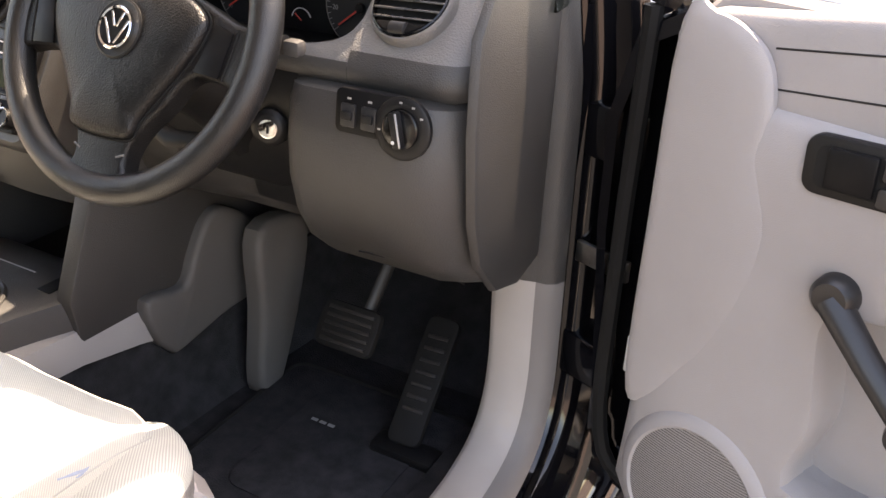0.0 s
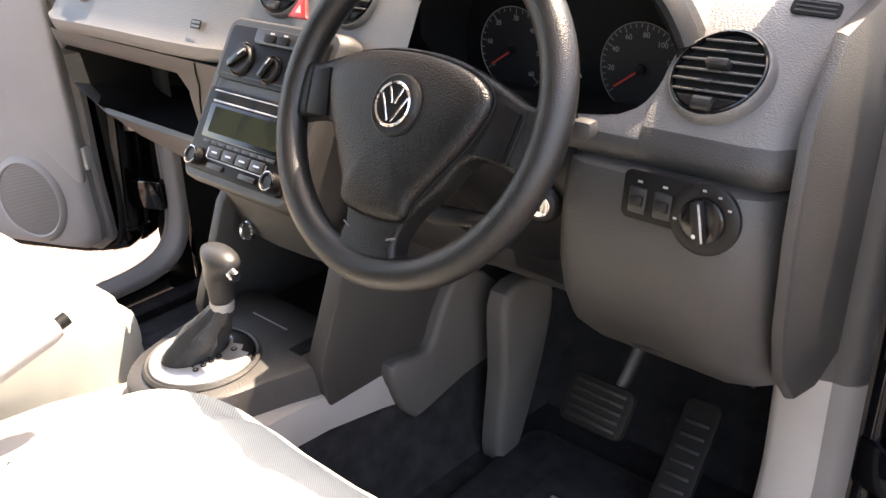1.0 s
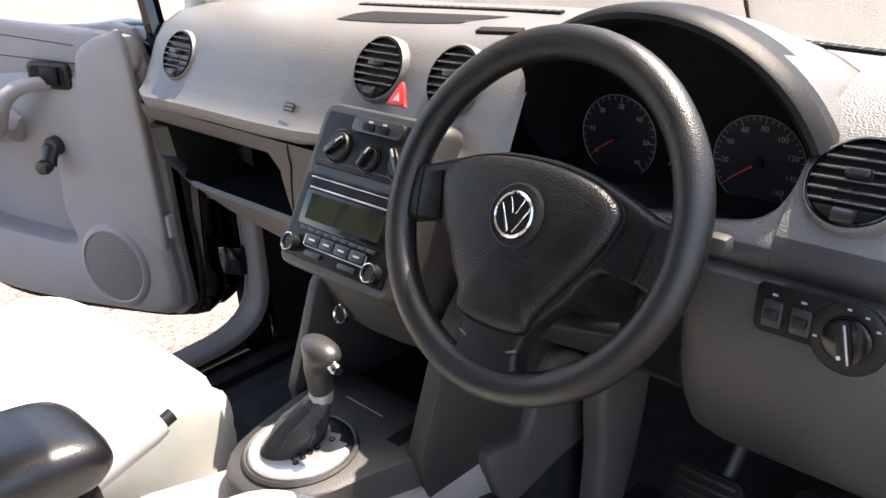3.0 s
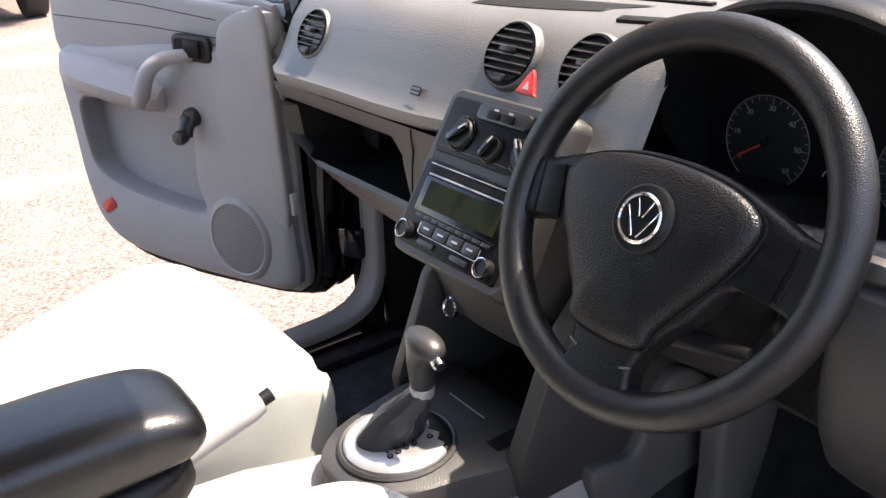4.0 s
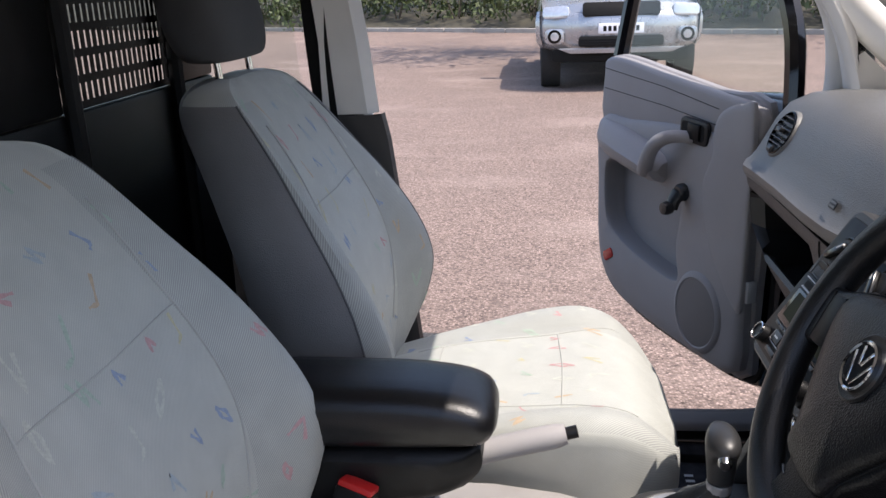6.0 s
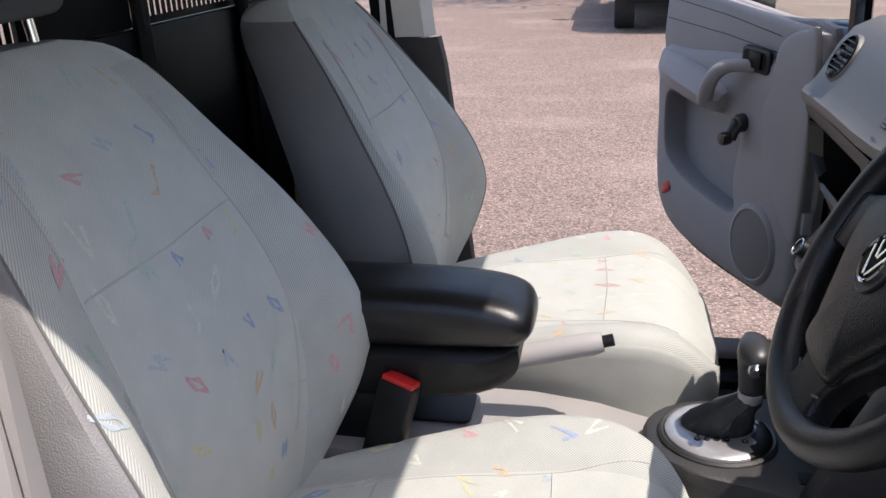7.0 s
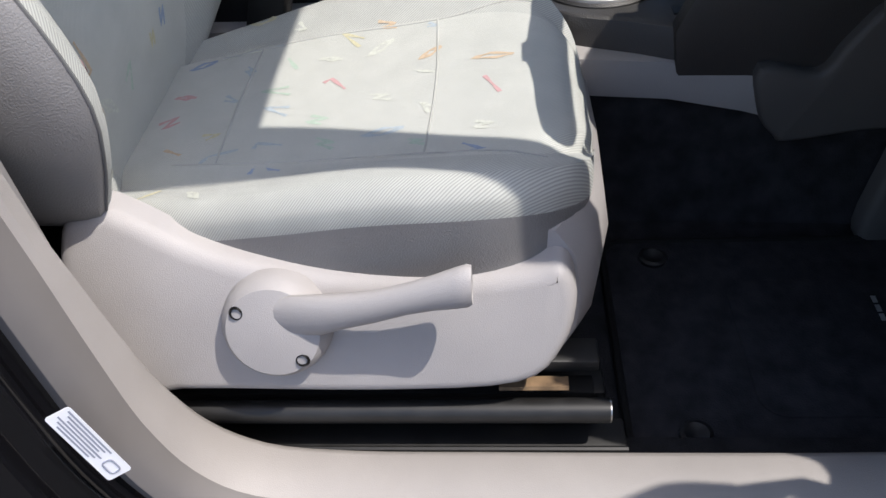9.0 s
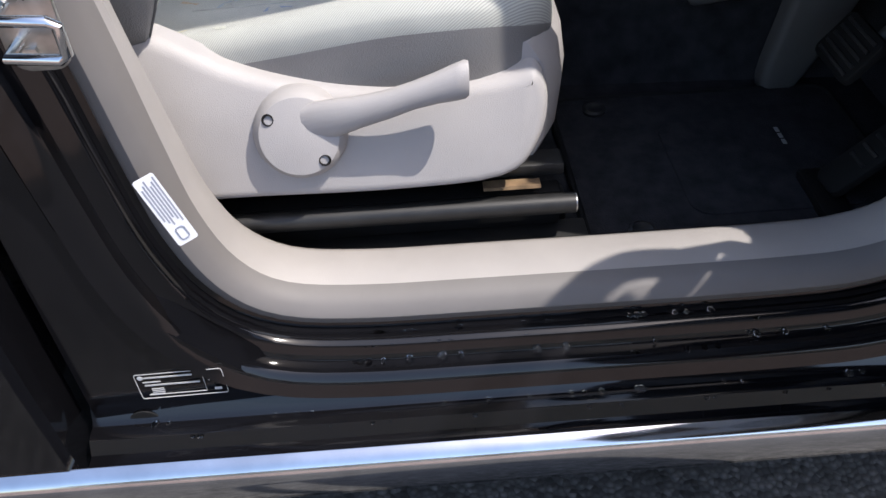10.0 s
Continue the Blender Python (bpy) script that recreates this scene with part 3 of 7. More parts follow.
# passenger shelf: an open tray with thick rounded lips
SHELF = [(0.180, 1.020), (0.181, 1.012), (0.183, 1.0), (0.187, 0.992), (0.196, 0.987), (0.42, 0.975), (0.43, 0.96), (0.43, 0.86), (0.42, 0.845), (0.235, 0.842), (0.222, 0.866), (0.213, 0.872), (0.207, 0.864), (0.214, 0.828), (0.26, 0.79), (0.42, 0.75), (0.7, 0.74)]
FULL = [(0.180, 1.020), (0.181, 1.012), (0.183, 1.0), (0.187, 0.992), (0.189, 0.98), (0.191, 0.965), (0.192, 0.95), (0.198, 0.91), (0.202, 0.89), (0.205, 0.88), (0.206, 0.875), (0.207, 0.87), (0.208, 0.862), (0.214, 0.828), (0.26, 0.79), (0.42, 0.75), (0.7, 0.74)]
rings = []
for x, cav in ((-0.720, 0), (-0.717, 0), (-0.704, 0), (-0.682, 0.12), (-0.676, 1), (-0.5, 1), (-0.40, 1), (-0.290, 1), (-0.283, 0.12), (-0.268, 0), (-0.19, 0), (-0.115, 0)):
    end = max(0.0, (-0.69 - x) / 0.03)
    row = []
    for k, (a, b) in enumerate(zip(SHELF, FULL)):
        slant = min(0.10, 2.0 * max(0.0, 0.905 - b[1])) if x < -0.6 else 0.25 * max(0.0, min(0.05, 0.93 - b[1])) if x > -0.3 and cav else 0.0
        low = 0.022 - 0.10 * (x + 0.62) if k > 12 else 0.0
        row.append(Vector((x + slant, (a[0] * cav + b[0] * (1 - cav)) + 0.02 * end ** 2, a[1] * cav + b[1] * (1 - cav) + low)))
    rings.append(row)
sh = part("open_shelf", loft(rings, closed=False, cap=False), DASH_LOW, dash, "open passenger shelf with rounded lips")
# Inner faces are coloured black for the shade inside the shelf.
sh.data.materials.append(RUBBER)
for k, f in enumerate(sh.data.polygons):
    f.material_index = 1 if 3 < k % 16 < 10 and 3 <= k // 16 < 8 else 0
part("shelf_seam", tube([(-0.222, 0.1795, 1.018), (-0.226, 0.182, 1.0), (-0.232, 0.188, 0.98), (-0.243, 0.1915, 0.95), (-0.256, 0.1975, 0.91), (-0.264, 0.2015, 0.89)], 0.0013, 6), RUBBER, dash)

# instrument hood
def arch(y, a, b, zc, n=28, lo=-12, left=None):
    left = lo if left is None else left
    return [Vector((0.374 + (a - 0.012) * math.cos(radians(t)), y, zc + b * math.sin(radians(t)))) for t in (lo + (180 - lo - left) * k / n for k in range(n + 1))]


rings = [arch(0.352, 0.192, 0.158, 1.066), arch(0.30, 0.194, 0.160, 1.066), arch(0.25, 0.197, 0.163, 1.066, lo=0, left=10), arch(0.226, 0.202, 0.167, 1.066, lo=18, left=34), arch(0.217, 0.206, 0.170, 1.066, lo=21, left=38), arch(0.213, 0.212, 0.175, 1.066, lo=22, left=40), arch(0.214, 0.218, 0.181, 1.066, lo=22, left=40), arch(0.219, 0.222, 0.185, 1.066, lo=22, left=40), arch(0.236, 0.224, 0.187, 1.066, lo=22, left=40)]
part("instrument_hood", loft(rings, closed=False, cap=False), CONSOLE, dash, "black arched instrument hood")
rings = [arch(0.236, 0.224, 0.187, 1.066, lo=22, left=40), arch(0.25, 0.225, 0.186, 1.066, lo=20, left=36), arch(0.27, 0.226, 0.183, 1.066, lo=16, left=28), arch(0.34, 0.228, 0.164, 1.066), arch(0.44, 0.225, 0.134, 1.06), arch(0.56, 0.215, 0.10, 1.06)]
hs = part("hood_shell", loft(rings, closed=False, cap=False), DASH, dash, "black topped outside of the hood running into the grey pad")
hs.data.materials.append(CONSOLE)
for f in hs.data.polygons:
    f.material_index = 1 if f.center.y < 0.245 or (f.center.y < 0.30 and f.center.z > 1.21) else 0
bm = prism([(p.x, p.z) for p in arch(0, 0.196, 0.164, 1.066)], 0.01, Matrix(((1, 0, 0, 0), (0, 0, 1, 0.335), (0, 1, 0, 0), (0, 0, 0, 1))))
part("instrument_panel", bm, PANEL, dash, "matt black instrument panel")
rings = [[Vector((0.36 + (x - 0.36) * k, y, z)) for x in (0.235, 0.26, 0.30, 0.36, 0.42, 0.46, 0.482)] for y, z, k in ((0.34, 1.03, 1.45), (0.26, 1.026, 1.4), (0.20, 1.036, 1.25), (0.170, 1.034, 1.0), (0.160, 1.015, 0.98), (0.168, 0.97, 0.94), (0.18, 0.93, 0.92), (0.20, 0.89, 0.86), (0.225, 0.85, 0.76), (0.25, 0.835, 0.7))]
part("column_surround", loft(rings, closed=False, cap=False), BLACK, dash)

# ---- steering wheel ----
WC = Vector((0.358, 0.055, 1.082))
TILT = radians(28)
WN = Vector((0, -math.cos(TILT), math.sin(TILT)))
WM = axes(WC, (1, 0, 0), WN)
wheel = thing("steering_wheel", WC, "black three-spoke vinyl steering wheel with a round badge", "steering wheel")
part("rim", tube([WM @ Vector((0.168 * math.cos(a), 0.168 * math.sin(a), 0)) for a in (2 * math.pi * k / 72 for k in range(72))], 0.0172, 16, True), RIM, wheel, "worn black grained rim")
half = [(0.0, 0.055), (0.03, 0.054), (0.06, 0.049), (0.10, 0.037), (0.135, 0.024), (0.166, 0.016), (0.166, -0.040), (0.132, -0.036), (0.102, -0.034), (0.086, -0.046), (0.072, -0.070), (0.052, -0.094), (0.040, -0.115), (0.036, -0.135), (0.042, -0.152), (0.058, -0.166), (0.0, -0.172)]
body = [(q.x, q.y) for q in cat([(x, y, 0) for x, y in half] + [(-x, y, 0) for x, y in half[-2:0:-1]], 3)]
part("hub_body", prism(body, 0.024, WM @ Matrix.Translation((0, 0, -0.016)), 0.007, seg=4), HUB, wheel, "black spoked hub")
pad = [(0.0, 0.050), (0.045, 0.047), (0.082, 0.038), (0.104, 0.022), (0.103, 0.002), (0.090, -0.026), (0.066, -0.062), (0.048, -0.090), (0.040, -0.110), (0.0, -0.115)]
hp = cat([(x, y + 0.025, 0) for x, y in pad] + [(-x, y + 0.025, 0) for x, y in pad[-2:0:-1]], 4)


def inset(pts, k, h):
    return [WM @ Vector((q.x * k, q.y * k - 0.025, h)) for q in pts]


part("airbag_cover", loft([inset(hp, 1.0, 0.0), inset(hp, 1.0, 0.010), inset(hp, 0.985, 0.0145), inset(hp, 0.95, 0.0175), inset(hp, 0.85, 0.0205), inset(hp, 0.65, 0.0235), inset(hp, 0.4, 0.0252), inset(hp, 0.05, 0.0258)]), HUB, wheel, "black grained airbag cover")
part("cover_gap", tube([WM @ Vector((q.x * 1.012, q.y * 1.012 - 0.025, 0.0082)) for q in hp], 0.0014, 6, True), RUBBER, wheel)
for sx in (1, -1):
    ins = [(sx * x, y) for x, y in ((0.100, -0.031), (0.114, 0.020), (0.138, 0.013), (0.132, -0.033))]
    part("spoke_insert", prism(ins if sx > 0 else ins[::-1], 0.0022, WM @ Matrix.Translation((0, 0, 0.0082)), 0.001), PANEL, wheel, "smooth black spoke insert")
    part("spoke_seam", tube([WM @ Vector((sx * x, y, 0.008)) for x, y in ((0.143, 0.018), (0.140, -0.008), (0.136, -0.034))], 0.0011, 6), RUBBER, wheel)
    part("stitching", tube([WM @ Vector((sx * x, y, 0.008)) for x, y in ((0.036, -0.128), (0.026, -0.132))], 0.0012, 6), SEAL, wheel)
EM = WM @ Matrix.Translation((0.006, -0.005, 0.0245))
part("badge_ring", lathe([(0.031, -0.004), (0.031, 0.0018), (0.029, 0.003), (0.0235, 0.002)], EM, 40), BLACK, wheel)
badge = part("badge", lathe([(0.0225, 0.0), (0.0225, 0.006), (0.0215, 0.0072), (0.0200, 0.0062), (0.0195, 0.0035), (0.001, 0.0035)], EM, 40), SEAL, wheel, "round silver badge")
part("badge_rim", lathe([(0.0226, 0.002), (0.0226, 0.0064), (0.0212, 0.0076), (0.0196, 0.0066), (0.0193, 0.004)], EM, 40, cap=False), CHROME, badge, "polished badge rim")
part("badge_field", lathe([(0.0196, 0.003), (0.0196, 0.0042), (0.001, 0.0042)], EM, 36), RUBBER, badge, "dark badge field")
for sx in (1, -1):
    for x0, y0, x1, y1 in ((0.0015, 0.001, 0.0085, 0.0165), (0.0025, -0.0165, 0.0165, 0.0085)):
        d = Vector((sx * (x1 - x0), y1 - y0, 0))
        part("badge_bar", box((0, -0.0014, 0.004), (d.length, 0.0014, 0.0062), 0.0006, 1, m=EM @ Matrix.Translation((sx * x0, y0, 0)) @ pose(0, 0, 0, 0, 0, math.degrees(math.atan2(d.y, d.x)))), CHROME, badge, "plain polished bar")
col = thing("steering_column", (0.358, 0.12, 1.0), "black steering column shroud with silver-tipped stalk", "steering column")
AX = -WN
sec = []
for d, w, h, dz in ((0.035, 0.045, 0.04, 0.0), (0.08, 0.062, 0.055, -0.005), (0.16, 0.07, 0.07, -0.012), (0.26, 0.08, 0.10, -0.02)):
    c = WC + AX * d + Vector((0, 0, dz))
    sec.append([c + Vector((w * math.cos(a), 0, 0)) + h * math.sin(a) * Vector((0, math.sin(TILT), math.cos(TILT))) for a in (2 * math.pi * k / 20 for k in range(20))])
part("shroud", loft(sec), BLACK, col)
bm = tube([(0.40, 0.105, 1.07), (0.47, 0.102, 1.078), (0.52, 0.098, 1.082)], [0.008, 0.009, 0.011], 10, flat=0.7)
part("stalk", bm, BLACK, col, "black wiper stalk")
part("stalk_tip", box((0.524, 0.088, 1.073), (0.545, 0.104, 1.090), 0.005), DASH_MID, col, "worn pale stalk end")
part("stalk", tube([(0.31, 0.105, 1.07), (0.25, 0.102, 1.078), (0.19, 0.098, 1.082)], [0.008, 0.009, 0.011], 10, flat=0.7), BLACK, col)

# ---- centre stack ----
SY = Vector((0, -1, 0.638)).normalized()
SM = axes((0, 0.128, 0.999), (1, 0, 0), SY)
stack = thing("centre_stack", (0, 0.13, 0.9), "satin black centre stack with heater and radio panels", "centre console")
rings = []
for k, (h, sc) in enumerate(((-0.20, 1.06), (-0.02, 1.03), (-0.004, 1.0), (0.0, 0.97))):
    rings.append([SM @ Vector((x * sc * (1 + 0.06 * y), y * sc, h)) for x, y in rounded(0.236, 0.236, 0.018)])
part("surround", loft(rings), DASH_LOW, stack, "dark grey console surround")
part("heater_panel", prism(rounded(0.208, 0.078, 0.008), 0.004, SM @ Matrix.Translation((0, 0.066, 0.0005)), 0.0015), PANEL, stack)
part("radio", prism(rounded(0.208, 0.118, 0.006), 0.006, SM @ Matrix.Translation((0, -0.046, 0.0005)), 0.0015), PANEL, stack)

# ---- console between the seats ----
console = thing("floor_console", (0.03, -0.05, 0.45), "dark grey gear lever console on a pale tunnel cover", "console")
rings, low = [], []
for y, wl, wr, z, zl in ((-0.70, 0.10, 0.10, 0.69, 0.63), (-0.45, 0.105, 0.105, 0.685, 0.62), (-0.30, 0.12, 0.12, 0.675, 0.615), (-0.2, 0.12, 0.13, 0.662, 0.61), (-0.13, 0.10, 0.142, 0.655, 0.605), (-0.05, 0.075, 0.15, 0.653, 0.60), (0.05, 0.08, 0.155, 0.648, 0.595), (0.15, 0.09, 0.158, 0.635, 0.575), (0.22, 0.10, 0.16, 0.62, 0.555)):
    rings.append([Vector((0.02 + w * k, y, zz)) for w, k, zz in ((-wl, 1.0, zl), (-wl, 1.0, z - 0.03), (-wl, 0.95, z - 0.003), (-wl, 0.85, z), (wr, 0.85, z), (wr, 0.95, z - 0.003), (wr, 1.0, z - 0.03), (wr, 1.0, zl))])
for y, w, z in ((-0.80, 0.085, 0.62), (-0.3, 0.105, 0.62), (0.0, 0.14, 0.612), (0.2, 0.148, 0.57), (0.45, 0.16, 0.56), (0.76, 0.18, 0.60)):
    low.append([Vector((0.02 + sx * w * k, y, zz)) for sx, k, zz in ((-1, 1.25, 0.395), (-1, 1.05, 0.45), (-1, 0.98, z - 0.02), (-1, 0.9, z), (1, 0.9, z), (1, 0.98, z - 0.02), (1, 1.05, 0.45), (1, 1.25, 0.395))])
part("tunnel_cover", loft(rings), TUNNEL, console, "pale grey plastic tunnel cover")
part("tunnel_carpet", loft(low), CARPET, console, "black carpet over the tunnel")
for sx in (1, -1):
    PM = Matrix(((0, 0, sx, 0.02 + sx * 0.150), (1, 0, 0, 0), (0, 1, 0, 0), (0, 0, 0, 1)))
    ear = [(q.x, q.y) for q in cat([(0.16, 0.645, 0), (0.235, 0.635, 0), (0.262, 0.675, 0), (0.30, 0.725, 0), (0.345, 0.728, 0), (0.42, 0.66, 0), (0.42, 0.56, 0), (0.31, 0.545, 0), (0.215, 0.530, 0), (0.195, 0.54, 0), (0.17, 0.575, 0)], 4)]
    part("knee_pad", prism(ear, 0.022, PM, 0.009, seg=3), FOOT, console, "grey rounded knee pad")
RM = Matrix(((0, 0, 1, 0.222), (1, 0, 0, 0), (0, 1, 0, 0), (0, 0, 0, 1)))
col_shape = [(q.x, q.y) for q in cat([(0.345, 0.70, 0), (0.46, 0.68, 0), (0.445, 0.56, 0), (0.375, 0.40, 0), (0.345, 0.385, 0), (0.318, 0.42, 0), (0.335, 0.56, 0)], 4)]
part("footwell_divider", prism(col_shape, 0.035, RM, 0.012, seg=3), FOOT, console, "grey plastic footwell divider")
rings = []
for y, w, zt, zb in ((-0.137, 0.012, 0.676, 0.645), (-0.134, 0.030, 0.684, 0.645), (-0.128, 0.045, 0.689, 0.643), (-0.118, 0.060, 0.692, 0.64), (-0.102, 0.076, 0.694, 0.637), (-0.08, 0.090, 0.695, 0.633), (-0.05, 0.100, 0.695, 0.63), (-0.01, 0.110, 0.695, 0.62), (0.05, 0.126, 0.692, 0.61), (0.11, 0.132, 0.689, 0.60), (0.14, 0.134, 0.686, 0.60), (0.16, 0.136, 0.67, 0.59)):
    rings.append([Vector((0.032 + sx * w * k, y, zz)) for sx, k, zz in ((-1, 1.06, zb), (-1, 1.0, zt - 0.02), (-1, 0.96, zt - 0.004), (-1, 0.9, zt), (1, 0.9, zt), (1, 0.96, zt - 0.004), (1, 1.0, zt - 0.02), (1, 1.06, zb))])
part("console_body", loft(rings), DASH_LOW, console, "dark grey grained console body")
part("cubby_floor", box((-0.10, 0.14, 0.60), (0.16, 0.42, 0.655), 0.004), RUBBER, console, "black cubby floor")
for x0, x1 in ((-0.118, -0.10), (0.145, 0.172)):
    cheek = [(0.05, 0.69), (0.06, 0.715), (0.085, 0.77), (0.115, 0.84), (0.19, 0.92), (0.60, 0.92), (0.60, 0.58), (0.06, 0.60)]
    part("cubby_cheek", prism(cheek, x1 - x0, Matrix(((0, 0, 1, x0), (1, 0, 0, 0), (0, 1, 0, 0), (0, 0, 0, 1))), 0.004), DASH_LOW, console, "dark grey side of the cubby")
part("marking_slot", box((0.10, 0.055, 0.6915), (0.125, 0.12, 0.6935), 0.0008), PANEL, console)


def oval(cx, cy, a, b, z, n=48, dip=0.0):
    """A level oval, its far end dipping a little."""
    return [Vector((cx + a * math.cos(t), cy + b * math.sin(t), z + dip * math.sin(t))) for t in (2 * math.pi * k / n for k in range(n))]


part("selector_ring", loft([oval(0.0300, -0.0360, 0.0783, 0.0800, 0.688), oval(0.0300, -0.0360, 0.0774, 0.0792, 0.697), oval(0.0300, -0.0360, 0.0740, 0.0757, 0.7005), oval(0.0300, -0.0360, 0.0705, 0.0722, 0.699), oval(0.0300, -0.0360, 0.0696, 0.0713, 0.694)], cap=False), DASH_LOW, console, "dark grey selector surround")
plate = part("selector_plate", loft([oval(0.0300, -0.0360, 0.0700, 0.0718, 0.696), oval(0.0300, -0.0360, 0.0687, 0.0705, 0.702), oval(0.0291, -0.0360, 0.0644, 0.0661, 0.7055), oval(0.0265, -0.0360, 0.0539, 0.0592, 0.7068), oval(0.0196, -0.0360, 0.0400, 0.0513, 0.7062), oval(0.0161, -0.0360, 0.0357, 0.0487, 0.7040), oval(0.0152, -0.0360, 0.0339, 0.0470, 0.699)], cap=False), SATIN, console, "satin silver selector plate")
plate.data.materials.append(CONSOLE)
for f in plate.data.polygons:
    f.material_index = 1 if f.center.y > 0.014 - 0.25 * (f.center.x - 0.03) else 0
for k in range(4):
    part("position_mark", lathe([(0.0040, -0.001), (0.0040, 0.0006), (0.0022, 0.0006)], pose(0.0610 - 0.001 * k, -0.066 + 0.0128 * k, 0.7072), 12, cap=False), BLACK, console)
    part("position_letter", box((-0.0022, -0.0016, 0), (0.0022, 0.0016, 0.0005), m=pose(0.0515 - 0.001 * k, -0.064 + 0.0128 * k, 0.7066)), BLACK, console)
part("lock_mark", lathe([(0.0045, -0.001), (0.0042, 0.0008), (0.0025, 0.0008)], pose(0.059, -0.004, 0.7068), 14, cap=False), BLACK, console)
part("marking_edge", box((-0.024, 0.0868, 0.6905), (0.055, 0.0885, 0.6915)), SATIN, console)
BOOT = material("black_leather_boot", (0.036, 0.0355, 0.035), 0.42, grain=0.5, grain_scale=420, vary=0.25, vary_scale=30)
GRIP = material("worn_black_grip", (0.028, 0.028, 0.029), 0.4, vary=0.15, vary_scale=30)
gear = thing("gear_lever", (0.03, -0.03, 0.70), "black automatic gear lever with silver button and leather boot", "gear lever")
rings = []
for z, cx, cy, ra, rb, fold in ((0.700, 0.0152, -0.036, 0.0345, 0.0475, 0.02), (0.707, 0.016, -0.035, 0.0335, 0.046, 0.05), (0.717, 0.019, -0.030, 0.031, 0.041, 0.10), (0.728, 0.023, -0.024, 0.029, 0.035, 0.12), (0.739, 0.029, -0.016, 0.0255, 0.029, 0.13), (0.750, 0.035, -0.009, 0.022, 0.024, 0.11), (0.760, 0.040, -0.004, 0.0185, 0.019, 0.07), (0.768, 0.043, -0.001, 0.0150, 0.0155, 0.02)):
    rings.append([Vector((cx + ra * (1 + fold * math.sin(5 * t + z * 160) + 0.5 * fold * math.sin(9 * t - z * 70)) * math.cos(t), cy + rb * (1 + fold * math.sin(4 * t + z * 110)) * math.sin(t), z + 0.05 * fold * math.sin(6 * t))) for t in (2 * math.pi * k / 48 for k in range(48))])
part("boot", loft(rings), BOOT, gear, "creased black leather boot")
part("collar", lathe([(0.0155, 0), (0.0165, 0.012), (0.0155, 0.014)], pose(0.0435, -0.001, 0.763, 0, 6), 20), SATIN, gear, "silver collar")
rings = []
for z, rx, ry, dx, dy in ((0.775, 0.0145, 0.0165, 0.0, 0.0), (0.792, 0.0155, 0.018, 0.001, 0.0), (0.808, 0.0175, 0.019, 0.003, -0.001), (0.820, 0.021, 0.020, 0.007, -0.002), (0.831, 0.027, 0.021, 0.015, -0.003), (0.841, 0.030, 0.0215, 0.019, -0.004), (0.850, 0.029, 0.020, 0.017, -0.004), (0.857, 0.023, 0.015, 0.011, -0.004), (0.860, 0.011, 0.008, 0.008, -0.004)):
    rings.append([Vector((0.044 + dx + rx * math.cos(t), 0.0 + dy + ry * math.sin(t), z)) for t in (2 * math.pi * k / 24 for k in range(24))])
part("grip", loft(cross(rings, 3)), GRIP, gear, "black gear lever grip", crease=85)
part("button", lathe([(0.0085, 0), (0.0085, 0.010), (0.006, 0.014)], axes((0.088, -0.006, 0.834), (0, 0, 1), (1, -0.25, -0.15)), 16), CHROME, gear, "silver release button")

# ---- seats ----
def cushion_rings(cx, yoff, sx):
    rings = []
    for y, w, zc, zb, lo in ((-0.64, 0.14, 0.68, 0.685, 0.60), (-0.60, 0.175, 0.69, 0.695, 0.58), (-0.50, 0.21, 0.703, 0.713, 0.575), (-0.40, 0.23, 0.715, 0.735, 0.575), (-0.30, 0.244, 0.724, 0.757, 0.575), (-0.22, 0.248, 0.732, 0.764, 0.578), (-0.165, 0.238, 0.737, 0.760, 0.58), (-0.125, 0.214, 0.735, 0.747, 0.588), (-0.098, 0.178, 0.723, 0.729, 0.60), (-0.082, 0.135, 0.705, 0.708, 0.615), (-0.074, 0.075, 0.68, 0.68, 0.635)):
        pts = [(-0.90, lo), (-0.975, lo + 0.04), (-1.0, zb - 0.035), (-0.985, zb - 0.012), (-0.90, zb), (-0.72, zb - 0.012), (-0.60, zc + 0.004), (-0.3, zc), (0, zc), (0.3, zc), (0.60, zc + 0.004), (0.72, zb - 0.012), (0.90, zb), (0.985, zb - 0.012), (1.0, zb - 0.035), (0.975, lo + 0.04), (0.90, lo), (0, lo - 0.005)]
        if sx < 0:
            pts = [(u * 1.03, z + 0.014 * max(0, 1 - u * u) if z > 0.7 else z) for u, z in pts]
            w *= 1 + 0.10 * max(0.0, (y + 0.165) / 0.08) ** 1.5 if y > -0.165 else 1.0
            y = -0.64 + (y + 0.64) * 1.045
            drop = 0.05 * max(0.0, min(1.0, (y + 0.19) / 0.115)) ** 1.6
            pts = [(u * (1 - drop), z - drop * (1 if z > 0.65 else 0.3)) for u, z in pts]
        rings.append(cat([(cx + w * u, y + yoff, z) for u, z in pts], 2))
    return rings


